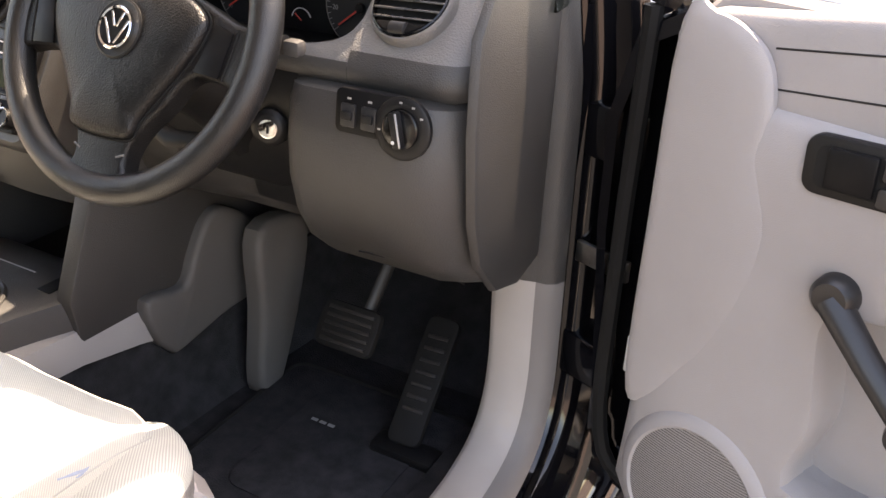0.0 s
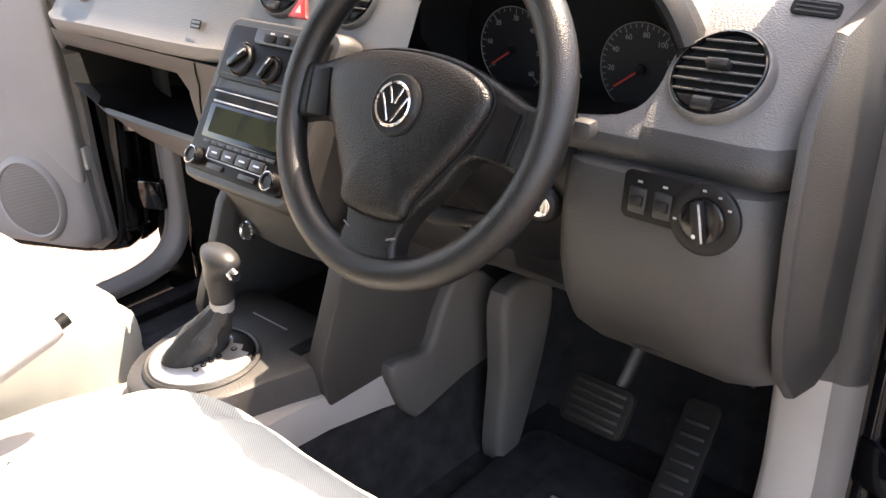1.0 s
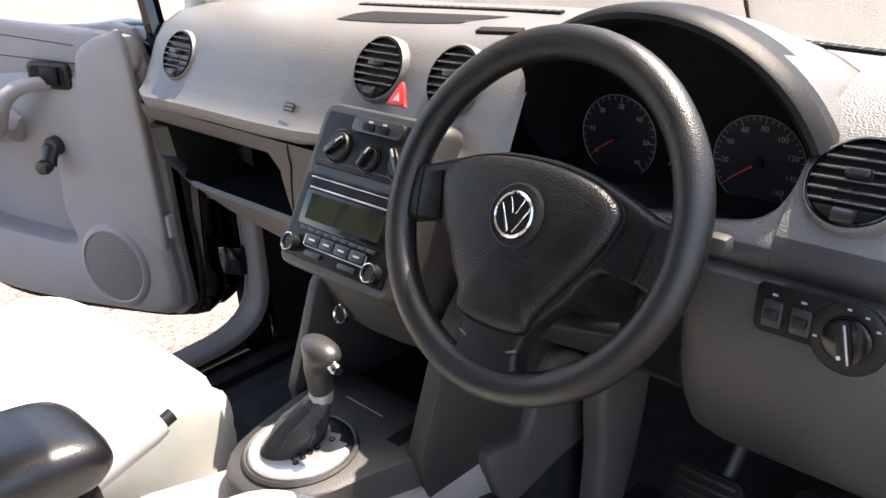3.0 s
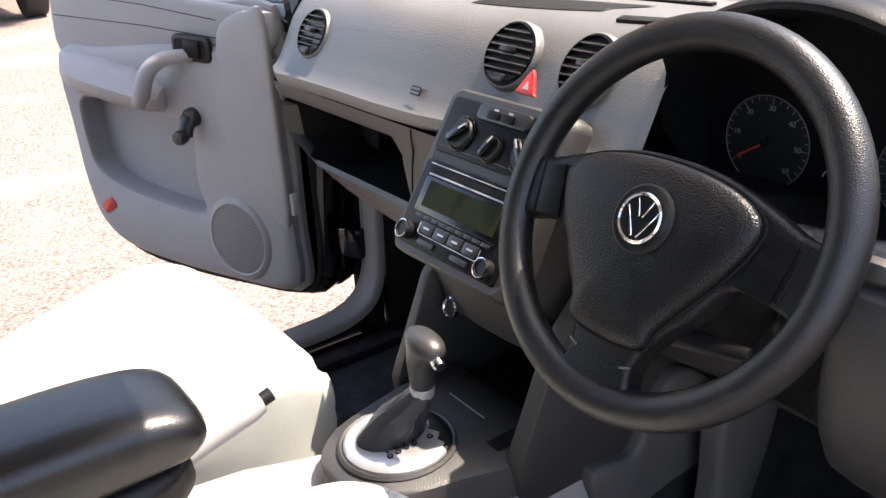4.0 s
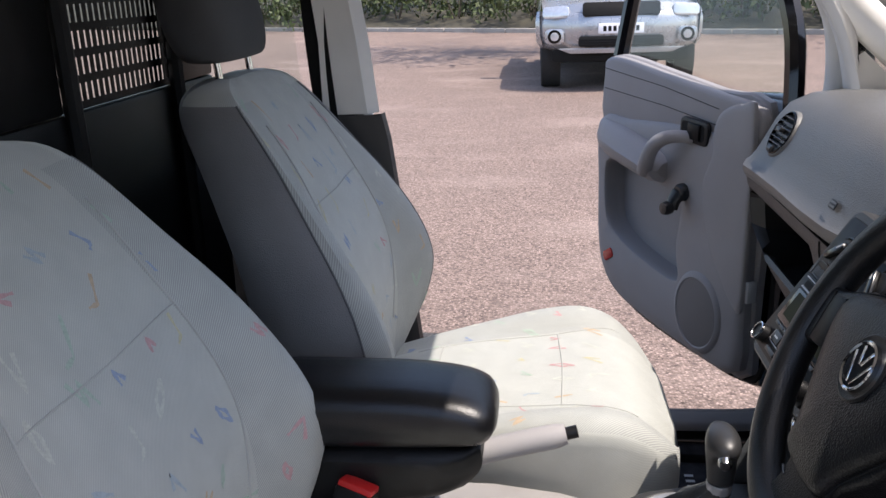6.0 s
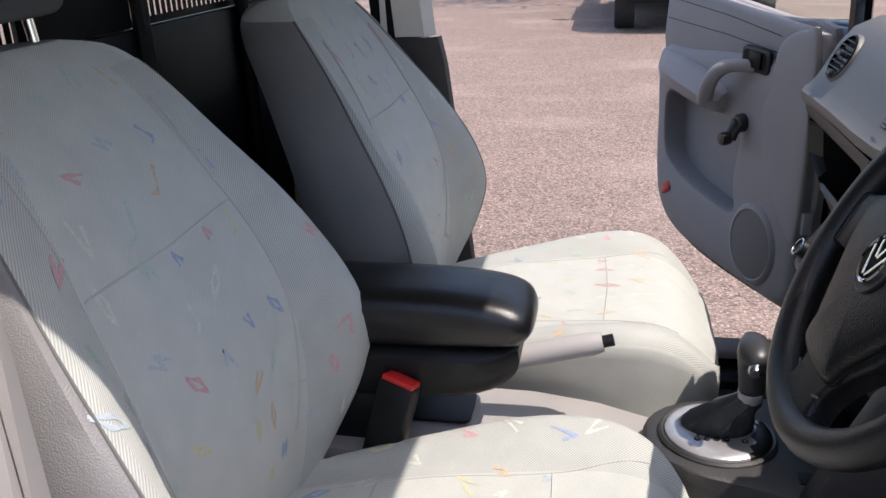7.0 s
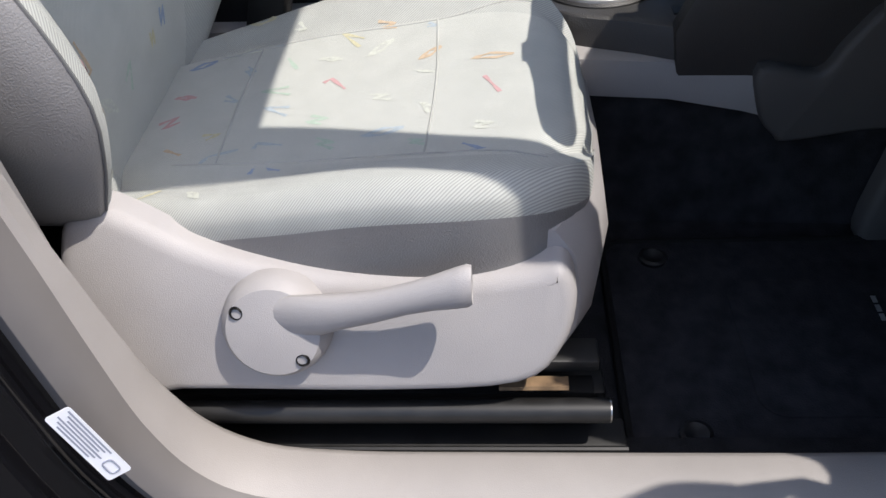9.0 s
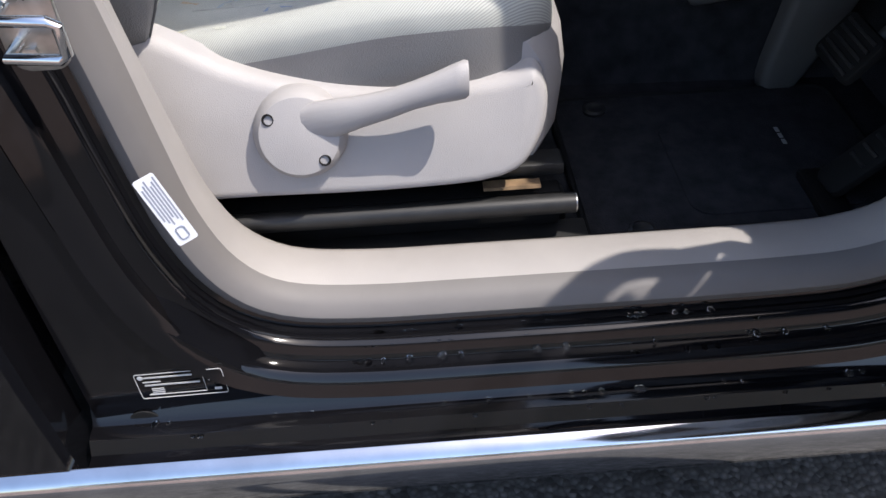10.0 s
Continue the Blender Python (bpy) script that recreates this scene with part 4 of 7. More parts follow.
def back_rings(cx, yoff):
    rings = []
    for z, w, dep in ((0.69, 0.195, 0.12), (0.73, 0.235, 0.14), (0.79, 0.258, 0.15), (0.86, 0.27, 0.155), (0.93, 0.27, 0.155), (1.0, 0.260, 0.15), (1.07, 0.240, 0.145), (1.14, 0.210, 0.14), (1.20, 0.188, 0.13), (1.235, 0.170, 0.11), (1.256, 0.142, 0.08), (1.267, 0.09, 0.04)):
        y0 = float(np.interp(z, (0.69, 0.75, 0.82, 0.88, 0.95, 1.02, 1.10, 1.18, 1.25, 1.27), (-0.58, -0.572, -0.568, -0.571, -0.583, -0.608, -0.648, -0.692, -0.745, -0.775)))
        bol = float(np.interp(z, (0.69, 0.737, 0.80, 0.875, 0.915, 0.962, 1.05, 1.14, 1.22), (0.015, 0.032, 0.055, 0.070, 0.063, 0.052, 0.033, 0.012, 0.0)))
        pts = [(0, y0 - dep), (-0.6, y0 - dep), (-0.92, y0 - dep + 0.02), (-1.0, y0 - dep * 0.45), (-1.0, y0 + bol * 0.45), (-0.945, y0 + bol), (-0.82, y0 + bol * 0.86), (-0.62, y0 + 0.004), (-0.3, y0), (0, y0), (0.3, y0), (0.62, y0 + 0.004), (0.82, y0 + bol * 0.86), (0.945, y0 + bol), (1.0, y0 + bol * 0.45), (1.0, y0 - dep * 0.45), (0.92, y0 - dep + 0.02), (0.6, y0 - dep)]
        rings.append(cat([(cx + w * u, y + yoff, z) for u, y in pts], 2))
    return rings


SEAMDARK = material("dark_seam_thread", (0.13, 0.13, 0.13), 0.9, vary=0.1)


def seat(cx, yoff, out, label):
    """A front seat. out: the side that faces its door."""
    st = thing("front_seat", (cx, -0.35 + yoff, 0.45), label, "car seat", "front seats")
    bm = loft(cross(cushion_rings(cx, yoff, out), 3))
    cu = part("cushion", bm, CLOTH, st, "pale grey patterned cloth cushion")
    br = cross(back_rings(cx, yoff), 3)
    bk = part("backrest", loft(br), CLOTH, st, "pale grey patterned cloth backrest with dark sides")
    for o, plain, ribbed in ((cu, ((14, 15, 16) if out > 0 else (0, 1)), ((3, 4, 5, 11, 12, 13) if out > 0 else (3, 4, 5, 11, 12))), (bk, ((0, 1, 2, 3, 13, 14, 15, 16, 17) if out > 0 else (0, 1, 2, 3, 4, 14, 15, 16, 17)), (4, 5, 6, 11, 12, 13))):
        o.data.materials.append(SIDE)
        o.data.materials.append(CLOTH_DARK)
        for k, f in enumerate(o.data.polygons):
            idx = k % 36 // 2
            over = o is bk and k // 108 > 8 and k % 36 in range(4, 32)
            f.material_index = 0 if over else 1 if idx in plain else 2 if idx in ribbed else 0
    for o, mid, n_rings in ((cu, 16, 31), (bk, 18, 34)):
        # weave runs by the length round each section and from section to section
        co = [v.co for v in o.data.vertices]
        where, along = {}, 0.0
        for r in range(n_rings):
            if r:
                along += (co[r * 36 + mid] - co[(r - 1) * 36 + mid]).length
            run = [0.0]
            for q in range(35):
                run.append(run[-1] + (co[r * 36 + q + 1] - co[r * 36 + q]).length)
            for q in range(36):
                where[r * 36 + q] = (run[q] - run[mid], along)
        uv = o.data.uv_layers.new(name="weave")
        for lp in o.data.loops:
            uv.data[lp.index].uv = where[lp.vertex_index]
    for j in ((8, 26) if out > 0 else (10, 28)):
        part("piping", tube([r[j] for r in br[3:28]], 0.0017, 6), SEAMDARK, st)
    rings = []
    for z, w, d in ((1.292, 0.10, 0.03), (1.30, 0.125, 0.045), (1.34, 0.14, 0.055), (1.42, 0.14, 0.055), (1.47, 0.125, 0.045), (1.49, 0.09, 0.025)):
        rings.append(cat([(cx + w * u, -0.805 + yoff - (z - 1.3) * 0.2 + d * v, z) for u, v in ((-1, 0), (-0.8, 0.8), (0, 1), (0.8, 0.8), (1, 0), (0.8, -0.8), (0, -1), (-0.8, -0.8))], 4))
    hr = part("headrest", loft(cross(rings, 3)), CLOTH, st, "grey cloth headrest with shaded faces coloured darker")
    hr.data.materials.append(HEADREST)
    # Faces turned from door and sky have their shade coloured in as darker cloth.
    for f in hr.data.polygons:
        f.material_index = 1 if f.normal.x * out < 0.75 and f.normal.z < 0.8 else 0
    for dx in (-0.075, 0.075):
        part("headrest_post", tube([(cx + dx, -0.785 + yoff, 1.22), (cx + dx, -0.797 + yoff, 1.32)], 0.006, 12), CHROME, st, "steel headrest post")
    part("seat_base", box((cx - 0.20, -0.60 + yoff, 0.47), (cx + 0.20, -0.13 + yoff, 0.60), 0.02), BLACK, st, "black seat base")
    for dx in (-0.19, 0.19):
        part("seat_rail", box((cx + dx - 0.02, -0.62 + yoff, 0.40), (cx + dx + 0.02, -0.06 + yoff, 0.445), 0.004), STEELBLACK, st, "black steel seat runner")
    return st


dseat = seat(0.345, 0.0, 1, "pale grey cloth driver's seat with coloured shapes")
pseat = seat(-0.365, 0.055, -1, "pale grey cloth passenger seat with coloured shapes")

# side shield and recliner lever on the outside of the driver's seat
SHM = Matrix(((0, -0.35, 1, 0.796), (1, 0, 0, 0), (0, 1, 0, 0), (0, 0, 0, 1)))
outline = [(p.x, p.y) for p in cat([(-0.60, 0.535, 0), (-0.60, 0.69, 0), (-0.56, 0.735, 0), (-0.47, 0.695, 0), (-0.40, 0.674, 0), (-0.32, 0.662, 0), (-0.22, 0.661, 0), (-0.15, 0.666, 0), (-0.118, 0.672, 0), (-0.104, 0.64, 0), (-0.116, 0.59, 0), (-0.16, 0.552, 0), (-0.3, 0.544, 0), (-0.5, 0.546, 0)], 4)]
part("side_shield", prism(outline, 0.034, SHM, 0.014, seg=4), TRIM, dseat, "light grey plastic side shield")
DM = axes((0.608, -0.392, 0.622), (0, 1, 0), (1, 0, 0.35))
part("recliner_disc", lathe([(0.055, 0.0), (0.0535, 0.012), (0.050, 0.022), (0.045, 0.028), (0.026, 0.031), (0.001, 0.032)], DM, 40), TRIM, dseat, "light grey recliner boss")
sec = []
for y, z, h, x, t in ((-0.395, 0.638, 0.020, 0.606, 0.010), (-0.372, 0.645, 0.025, 0.612, 0.012), (-0.345, 0.652, 0.0235, 0.617, 0.013), (-0.32, 0.660, 0.0195, 0.621, 0.0125), (-0.29, 0.669, 0.0175, 0.624, 0.012), (-0.26, 0.680, 0.0165, 0.626, 0.012), (-0.235, 0.688, 0.0185, 0.627, 0.013), (-0.216, 0.694, 0.0215, 0.628, 0.0145), (-0.205, 0.697, 0.0225, 0.628, 0.015), (-0.201, 0.698, 0.0205, 0.628, 0.013), (-0.206, 0.697, 0.0175, 0.628, 0.0100), (-0.224, 0.692, 0.014, 0.627, 0.007)):
    sec.append([Vector((x + 0.014 + t * math.sin(a), y, z + h * math.cos(a))) for a in (2 * math.pi * k / 16 for k in range(16))])
part("recliner_lever", loft(sec), TRIM, dseat, "light grey seat adjuster lever")

# ---- armrest ----
arm = thing("armrest", (0.06, -0.45, 0.70), "black stitched leatherette armrest with storage box", "armrest")
rings = []
for x, s in ((-0.035, 0.45), (-0.030, 0.72), (-0.018, 0.90), (0.0, 0.98), (0.02, 1.0), (0.05, 1.0), (0.072, 0.98), (0.090, 0.90), (0.101, 0.72), (0.106, 0.45)):
    rings.append(cat([(x, -0.46 + (y + 0.46) * (1 if y < -0.46 else 0.72 + 0.28 * s), 0.875 + (z - 0.875) * s) for y, z in ((-0.74, 0.84), (-0.74, 0.90), (-0.66, 0.915), (-0.45, 0.918), (-0.35, 0.912), (-0.30, 0.897), (-0.284, 0.872), (-0.295, 0.848), (-0.33, 0.84), (-0.5, 0.835))], 4))
part("lid", loft(rings), LEATHER, arm, "padded black lid with stitching")
rings = []
for x, s in ((-0.028, 0.66), (-0.019, 0.88), (-0.003, 1.0), (0.074, 1.0), (0.090, 0.88), (0.099, 0.66)):
    rings.append(cat([(x, -0.48 + (y + 0.48) * (1 if y < -0.48 else s), 0.79 + (z - 0.79) * s) for y, z in ((-0.74, 0.76), (-0.74, 0.835), (-0.5, 0.838), (-0.33, 0.838), (-0.305, 0.82), (-0.315, 0.79), (-0.36, 0.765), (-0.5, 0.755))], 4))
part("storage_box", loft(rings), BLACK, arm, "black plastic storage box")
for xs in (-0.016, 0.088):
    part("stitch_line", tube(cat([(xs, -0.62, 0.905), (xs, -0.45, 0.9085), (xs, -0.36, 0.902), (xs * 0.9 + 0.003, -0.315, 0.884)], 5, False), 0.0016, 6), SEAL, arm)
part("stand", box((0.035, -0.64, 0.665), (0.09, -0.5, 0.77), 0.008), BLACK, arm)
hb = thing("handbrake", (0.0, -0.40, 0.68), "pale plastic handbrake lever with a black button", "handbrake")
part("grip", tube(cat([(0.005, -0.46, 0.735, ), (0.003, -0.38, 0.762), (-0.003, -0.28, 0.79), (-0.007, -0.195, 0.81)], 4, False), [0.014] * 5 + [0.017] * 7 + [0.014], 14), TRIM, hb, "pale grey handbrake grip")
part("button", tube([(-0.007, -0.196, 0.81), (-0.0075, -0.18, 0.8145)], 0.009, 12), BLACK, hb, "black release button")

# ---- doors ----
def pair_rings(outer, inner, n=72):
    """Two outlines resampled to n points each by turn about the inner one's middle."""
    cx = sum(p[0] for p in inner) / len(inner)
    cy = sum(p[1] for p in inner) / len(inner)

    def at(poly, a):
        best = 0.05
        dx, dy = math.cos(a), math.sin(a)
        for (x0, y0), (x1, y1) in zip(poly, poly[1:] + poly[:1]):
            ex, ey = x1 - x0, y1 - y0
            den = dx * ey - dy * ex
            if abs(den) > 1e-9:
                t = ((x0 - cx) * ey - (y0 - cy) * ex) / den
                u = ((x0 - cx) * dy - (y0 - cy) * dx) / den
                if t > 0 and -1e-6 <= u <= 1 + 1e-6:
                    best = max(best, t)
        return (cx + best * dx, cy + best * dy)
    angs = [2 * math.pi * k / n for k in range(n)]
    return [at(outer, a) for a in angs], [at(inner, a) for a in angs]


def curve2(pts, n=4):
    return [(p.x, p.y) for p in cat([(x, y, 0) for x, y in pts], n)]


POCKET = curve2([(0.20, 0.87), (0.215, 0.76), (0.20, 0.69), (0.225, 0.672), (0.34, 0.685), (0.46, 0.71), (0.53, 0.75), (0.548, 0.82), (0.545, 0.91), (0.50, 0.925), (0.40, 0.915), (0.29, 0.90), (0.23, 0.89)])


def door(origin, angle, side, label):
    """A front door by its hinge-side inner corner; angle: how far it stands open; side: +1 right."""
    a = radians(angle)
    d = Vector((side * math.sin(a), -math.cos(a), 0))
    inn = Vector((-side * math.cos(a), -math.sin(a), 0))
    m = Matrix((d, Vector((0, 0, 1)), inn)).transposed().to_4x4()
    m.translation = Vector((origin[0], origin[1], 0))
    tuck = 0.035 if side > 0 else 0.0
    dr = thing("door", (origin[0], origin[1], 0.5), label, "car door", "front doors")
    skin = [(p.x, p.y) for p in cat([(-0.10, 1.10, 0), (-0.10, 0.60, 0), (-0.09, 0.53, 0), (-0.05, 0.48, 0), (0.2, 0.468, 0), (0.46, 0.485, 0), (0.575, 0.535, 0), (0.618, 0.62, 0), (0.63, 0.8, 0), (0.625, 1.15, 0), (0.3, 1.125, 0)], 4)]
    part("outer_skin", prism(skin, 0.055, m @ Matrix.Translation((0, 0, -0.145)), 0.02, seg=3), PAINT, dr, "glossy black outer door skin")
    part("door_shell", loft([[m @ Vector((0.265 + (x - 0.265) * k, 0.78 + (z - 0.78) * k, h)) for x, z in skin] for h, k in ((-0.092, 0.985), (-0.05, 0.985), (-0.04, 0.97), (-0.038, 0.93))], cap=False), PAINT, dr, "glossy black inner door shell")
    card = [(p.x, p.y) for p in cat([(-0.045, 1.135, 0), (-0.05, 0.9, 0), (-0.045, 0.66, 0), (-0.05, 0.53, 0), (-0.03, 0.495, 0), (0.10, 0.50, 0), (0.3, 0.51, 0), (0.48, 0.535, 0), (0.57, 0.59, 0), (0.597, 0.68, 0), (0.6, 0.9, 0), (0.597, 1.15, 0), (0.585, 1.195, 0), (0.5, 1.20, 0), (0.3, 1.175, 0), (0.1, 1.15, 0)], 3)]
    card = [(x + tuck * max(0, min(1, (0.15 - x) / 0.18)), z) for x, z in card]
    co, ci = pair_rings(card, POCKET)

    def level(pts, h, k=0.0):
        return [m @ Vector((x + (0.38 - x) * k, y + (0.79 - y) * k, h)) for x, y in pts]
    part("door_card", loft([level(co, -0.045), level(co, -0.028), level(co, -0.022, 0.012), level(ci, -0.022), level(ci, -0.045, 0.02), level(ci, -0.074, 0.06), level(ci, -0.080, 0.14), level(ci, -0.080, 0.97)]), DOOR, dr, "light grey plastic door card with a deep pocket")
    # window frame and glass
    fr = cat([(-0.07, 1.12, -0.06), (-0.03, 1.30, -0.075), (0.10, 1.46, -0.10), (0.30, 1.60, -0.13), (0.45, 1.63, -0.14), (0.58, 1.60, -0.135), (0.60, 1.40, -0.10), (0.605, 1.19, -0.06)], 5, False)
    part("window_frame", tube([m @ p for p in fr], 0.022, 8), PAINT, dr, "black window frame")
    bm = bmesh.new()
    bm.faces.new([bm.verts.new(m @ p) for p in fr])
    bmesh.ops.triangulate(bm, faces=bm.faces)
    part("window_glass", bm, GLASS, dr, "clear door glass").visible_shadow = False
    return dr, m


pdoor, PDM = door((-0.83, 0.207), 64, -1, "open passenger door with a light grey plastic card")
ddoor, DDM = door((0.88, 0.28), 70, 1, "open driver's door with a light grey plastic card")

# ---- small dash fittings ----
def lettering(name, text, size, m, mat, parent):
    """Raised characters in the built-in font."""
    cu = bpy.data.curves.new(name, "FONT")
    cu.body, cu.size, cu.align_x, cu.align_y, cu.extrude = text, size, "CENTER", "CENTER", 0.0002
    tmp = bpy.data.objects.new(name, cu)
    me = bpy.data.meshes.new_from_object(tmp)
    bpy.data.objects.remove(tmp)
    me.materials.append(mat)
    me.transform(m)
    ob = new(name, me)
    ob.parent = parent
    ob.matrix_parent_inverse = Matrix.Translation(-parent.location)
    return ob


PRINT = material("white_print", (0.5, 0.5, 0.5), 0.5, vary=0.03)
NEEDLE = material("red_needle", (0.5, 0.05, 0.04), 0.4, vary=0.03)
DISPLAY = material("dark_green_display", (0.016, 0.019, 0.007), 0.5, vary=0.1, spec=0.06)
GLOSS = material("gloss_black", (0.004, 0.004, 0.0045), 0.18, vary=0.1, spec=0.4)
KEYBLACK = material("button_black", (0.014, 0.014, 0.015), 0.38, vary=0.1)


def vent(c, nrm, r, label):
    """A round air outlet: bezel, slats, tab and a closing wheel."""
    m = axes(c, (1, 0, 0), nrm)
    v = thing("air_vent", c, label, "air vent", "round dash vents")
    part("bezel", lathe([(r * 1.10, -0.03), (r * 1.07, -0.004), (r * 1.04, 0.001), (r * 1.005, 0.003), (r * 0.985, 0.003), (r * 0.965, 0.001)], m, 44, cap=False), DASH, v, "grey round bezel")
    part("collar", lathe([(r * 0.965, 0.004), (r * 0.93, 0.005), (r * 0.91, -0.004)], m, 44, cap=False), GLOSS, v)
    part("throat", lathe([(r * 0.95, -0.002), (r * 0.7, -0.0045), (0.001, -0.0055)], m, 40), RUBBER, v)
    for k in range(6):
        y = r * (0.74 - 0.235 * k)
        h = math.sqrt(max(0.0, (r * 0.92) ** 2 - y * y))
        bm = box((-h, -0.0048, -0.0010), (h, 0.0048, 0.0010), 0.0005, 1, m=m @ Matrix.Translation((0, y, 0.0012)) @ pose(0, 0, 0, -52))
        part("slat", bm, BLADE, v)
    part("tab", box((-0.011, -0.004, 0.0), (0.011, 0.004, 0.012), 0.002, m=m @ Matrix.Translation((0, r * 0.10, 0.002))), KEYBLACK, v, "black direction tab")
    h = r * 0.9
    seg = [(h * math.cos(radians(a)), h * math.sin(radians(a))) for a in range(222, 319, 8)]
    part("control_plate", prism(seg, 0.004, m @ Matrix.Translation((0, 0, 0.001)), 0.001), PANEL, v)
    part("thumbwheel", lathe([(0.006, -0.010), (0.0075, -0.009), (0.0075, 0.009), (0.006, 0.010)], m @ Matrix.Translation((0, -r * 0.76, 0.003)) @ pose(0, 0, 0, 0, 90), 18), KEYBLACK, v, "ribbed thumbwheel")
    return v


vent((-0.567, 0.211, 1.118), (0.05, -0.88, 0.46), 0.0435, "round slatted air vent at the passenger end of the dash")
vent((-0.068, 0.248, 1.139), (0.05, -0.86, 0.50), 0.046, "round slatted air vent beside the hazard switch")
vent((0.078, 0.248, 1.139), (-0.05, -0.86, 0.50), 0.046, "round slatted air vent behind the steering wheel rim")
vent((0.604, 0.2075, 1.1165), (-0.06, -0.70, 0.71), 0.0455, "round slatted air vent at the driver's end of the dash")

HZ = axes((0.012, 0.212, 1.116), (1, 0, 0), (0, -0.86, 0.50))
hz = thing("hazard_switch", (0.012, 0.212, 1.116), "red triangular hazard warning switch", "switch")
part("cap", prism([(p.x, p.y) for p in cat([(-0.018, -0.013, 0), (0.018, -0.013, 0), (0.016, -0.008, 0), (0.003, 0.017, 0), (-0.003, 0.017, 0), (-0.016, -0.008, 0)], 3)], 0.005, HZ, 0.002), RED, hz)
part("symbol", prism([(-0.006, -0.007), (0.006, -0.007), (0, 0.004)], 0.0004, HZ @ Matrix.Translation((0, 0, 0.0052))), PRINT, hz)
mk = thing("airbag_mark", (-0.221, 0.196, 1.076), "small embossed mark on the dash pad", "mark")
AMK = axes((-0.221, 0.1945, 1.074), (1, 0, 0), (0, -0.88, 0.45))
part("plate", prism(rounded(0.026, 0.014, 0.003), 0.0012, AMK @ Matrix.Translation((0, 0, 0.001)), 0.0004), BLACK, mk)
for k in range(2):
    part("bar", box((-0.010, -0.0015, 0), (0.010, 0.0015, 0.0005), m=AMK @ Matrix.Translation((0, 0.003 - 0.006 * k, 0.0023))), DASH, mk)

# top of the dash
for x0, y0, x1, y1, z0, z1, n in ((-0.33, 0.445, 0.06, 0.505, 1.1855, 1.1785, 26), (0.41, 0.435, 0.60, 0.405, 1.187, 1.187, 13)):
    df = thing("defrost_outlet", ((x0 + x1) / 2, (y0 + y1) / 2, 1.185), "black slotted windscreen demister outlet", "air vent", "demister outlets")
    d = Vector((x1 - x0, y1 - y0, z1 - z0))
    m = axes((x0, y0, z0), d, (0, 0, 1))
    part("slot", box((0, -0.007, -0.004), (d.length, 0.007, 0.0006), 0.0003, 1, m=m), RUBBER, df)
    for k in range(n):
        part("fin", box((d.length * (k + 0.5) / n - 0.0012, -0.0065, 0.0003), (d.length * (k + 0.5) / n + 0.0012, 0.0065, 0.0009), m=m), BLADE, df)
tr = thing("dash_tray", (-0.06, 0.31, 1.19), "shallow dark tray moulded into the dash top", "tray")
pad_ob = next(o for o in dash.children if o.name == "upper_pad")
pad_tree = BVHTree.FromPolygons([v.co for v in pad_ob.data.vertices], [f.vertices[:] for f in pad_ob.data.polygons])
rings = []
for k in range(13):
    u = k / 12
    row = []
    for v in (0.0, 0.5, 1.0):
        f0, f1 = Vector((-0.235 + 0.225 * u, 0.312 + 0.045 * u ** 1.5)), Vector((-0.225 + 0.245 * u, 0.385 + 0.05 * u))
        q = f0 + (f1 - f0) * v
        h = pad_tree.ray_cast(Vector((q.x, q.y, 1.4)), Vector((0, 0, -1)))[0]
        row.append(h + Vector((0, 0, 0.0014)))
    rings.append(row)
part("tray_floor", loft(rings, closed=False, cap=False), RUBBER, tr)
sl = thing("card_slot", (0.15, 0.255, 1.175), "small black slot beside the instrument hood", "slot")
part("mouth", prism(rounded(0.07, 0.018, 0.003), 0.006, axes((0.085, 0.335, 1.184), (1, 0.15, 0), (0, -0.15, 1)), 0.001), RUBBER, sl)

sd = thing("side_demister", (0.655, 0.30, 1.175), "small black slotted demister outlet on the dash end", "air vent")
vp_ob = next(o for o in dash.children if o.name == "vent_pad")
vp_tree = BVHTree.FromPolygons([v.co for v in vp_ob.data.vertices], [f.vertices[:] for f in vp_ob.data.polygons])
hp_, hn_ = vp_tree.ray_cast(Vector((0.655, 0.285, 1.4)), Vector((0, 0, -1)))[:2]
DMM = axes(hp_ + hn_ * 0.0005, (1, 0.1, 0), hn_ if hn_.z > 0 else -hn_)
part("grille", prism(rounded(0.044, 0.020, 0.006), 0.0012, DMM, 0.0005), RUBBER, sd)
for j in range(3):
    part("bar", box((-0.018, -0.0011, 0.001), (0.018, 0.0011, 0.0022), 0.0004, 1, m=DMM @ Matrix.Translation((0, -0.006 + 0.006 * j, 0))), DASH_MID, sd)

# heater controls
def dial(x, y, r, ang):
    m = SM @ Matrix.Translation((x, y, 0.0045))
    k = thing("heater_dial", m.translation, "black rotary heater dial with a chrome ring", "knob", "heater dials")
    part("ring", lathe([(r * 1.22, -0.002), (r * 1.22, 0.002), (r * 1.12, 0.003), (r * 1.06, 0.001)], m, 32, cap=False), GLOSS, k)
    part("body", lathe([(r * 1.05, -0.001), (r, 0.0045), (r * 0.92, 0.006), (0.001, 0.0065)], m, 32), BLACK, k)
    part("grip", box((-r * 0.28, -r * 0.95, 0.005), (r * 0.28, r * 0.95, 0.0145), 0.003, m=m @ pose(0, 0, 0, 0, 0, ang)), GLOSS, k)
    part("pointer", box((-0.0012, r * 0.3, 0.0143), (0.0012, r * 0.9, 0.0150), m=m @ pose(0, 0, 0, 0, 0, ang)), PRINT, k)
    part("dot", lathe([(0.002, 0), (0.001, 0.001)], m @ Matrix.Translation((r * 0.9, -r * 0.85, -0.001)), 10), RED, k)


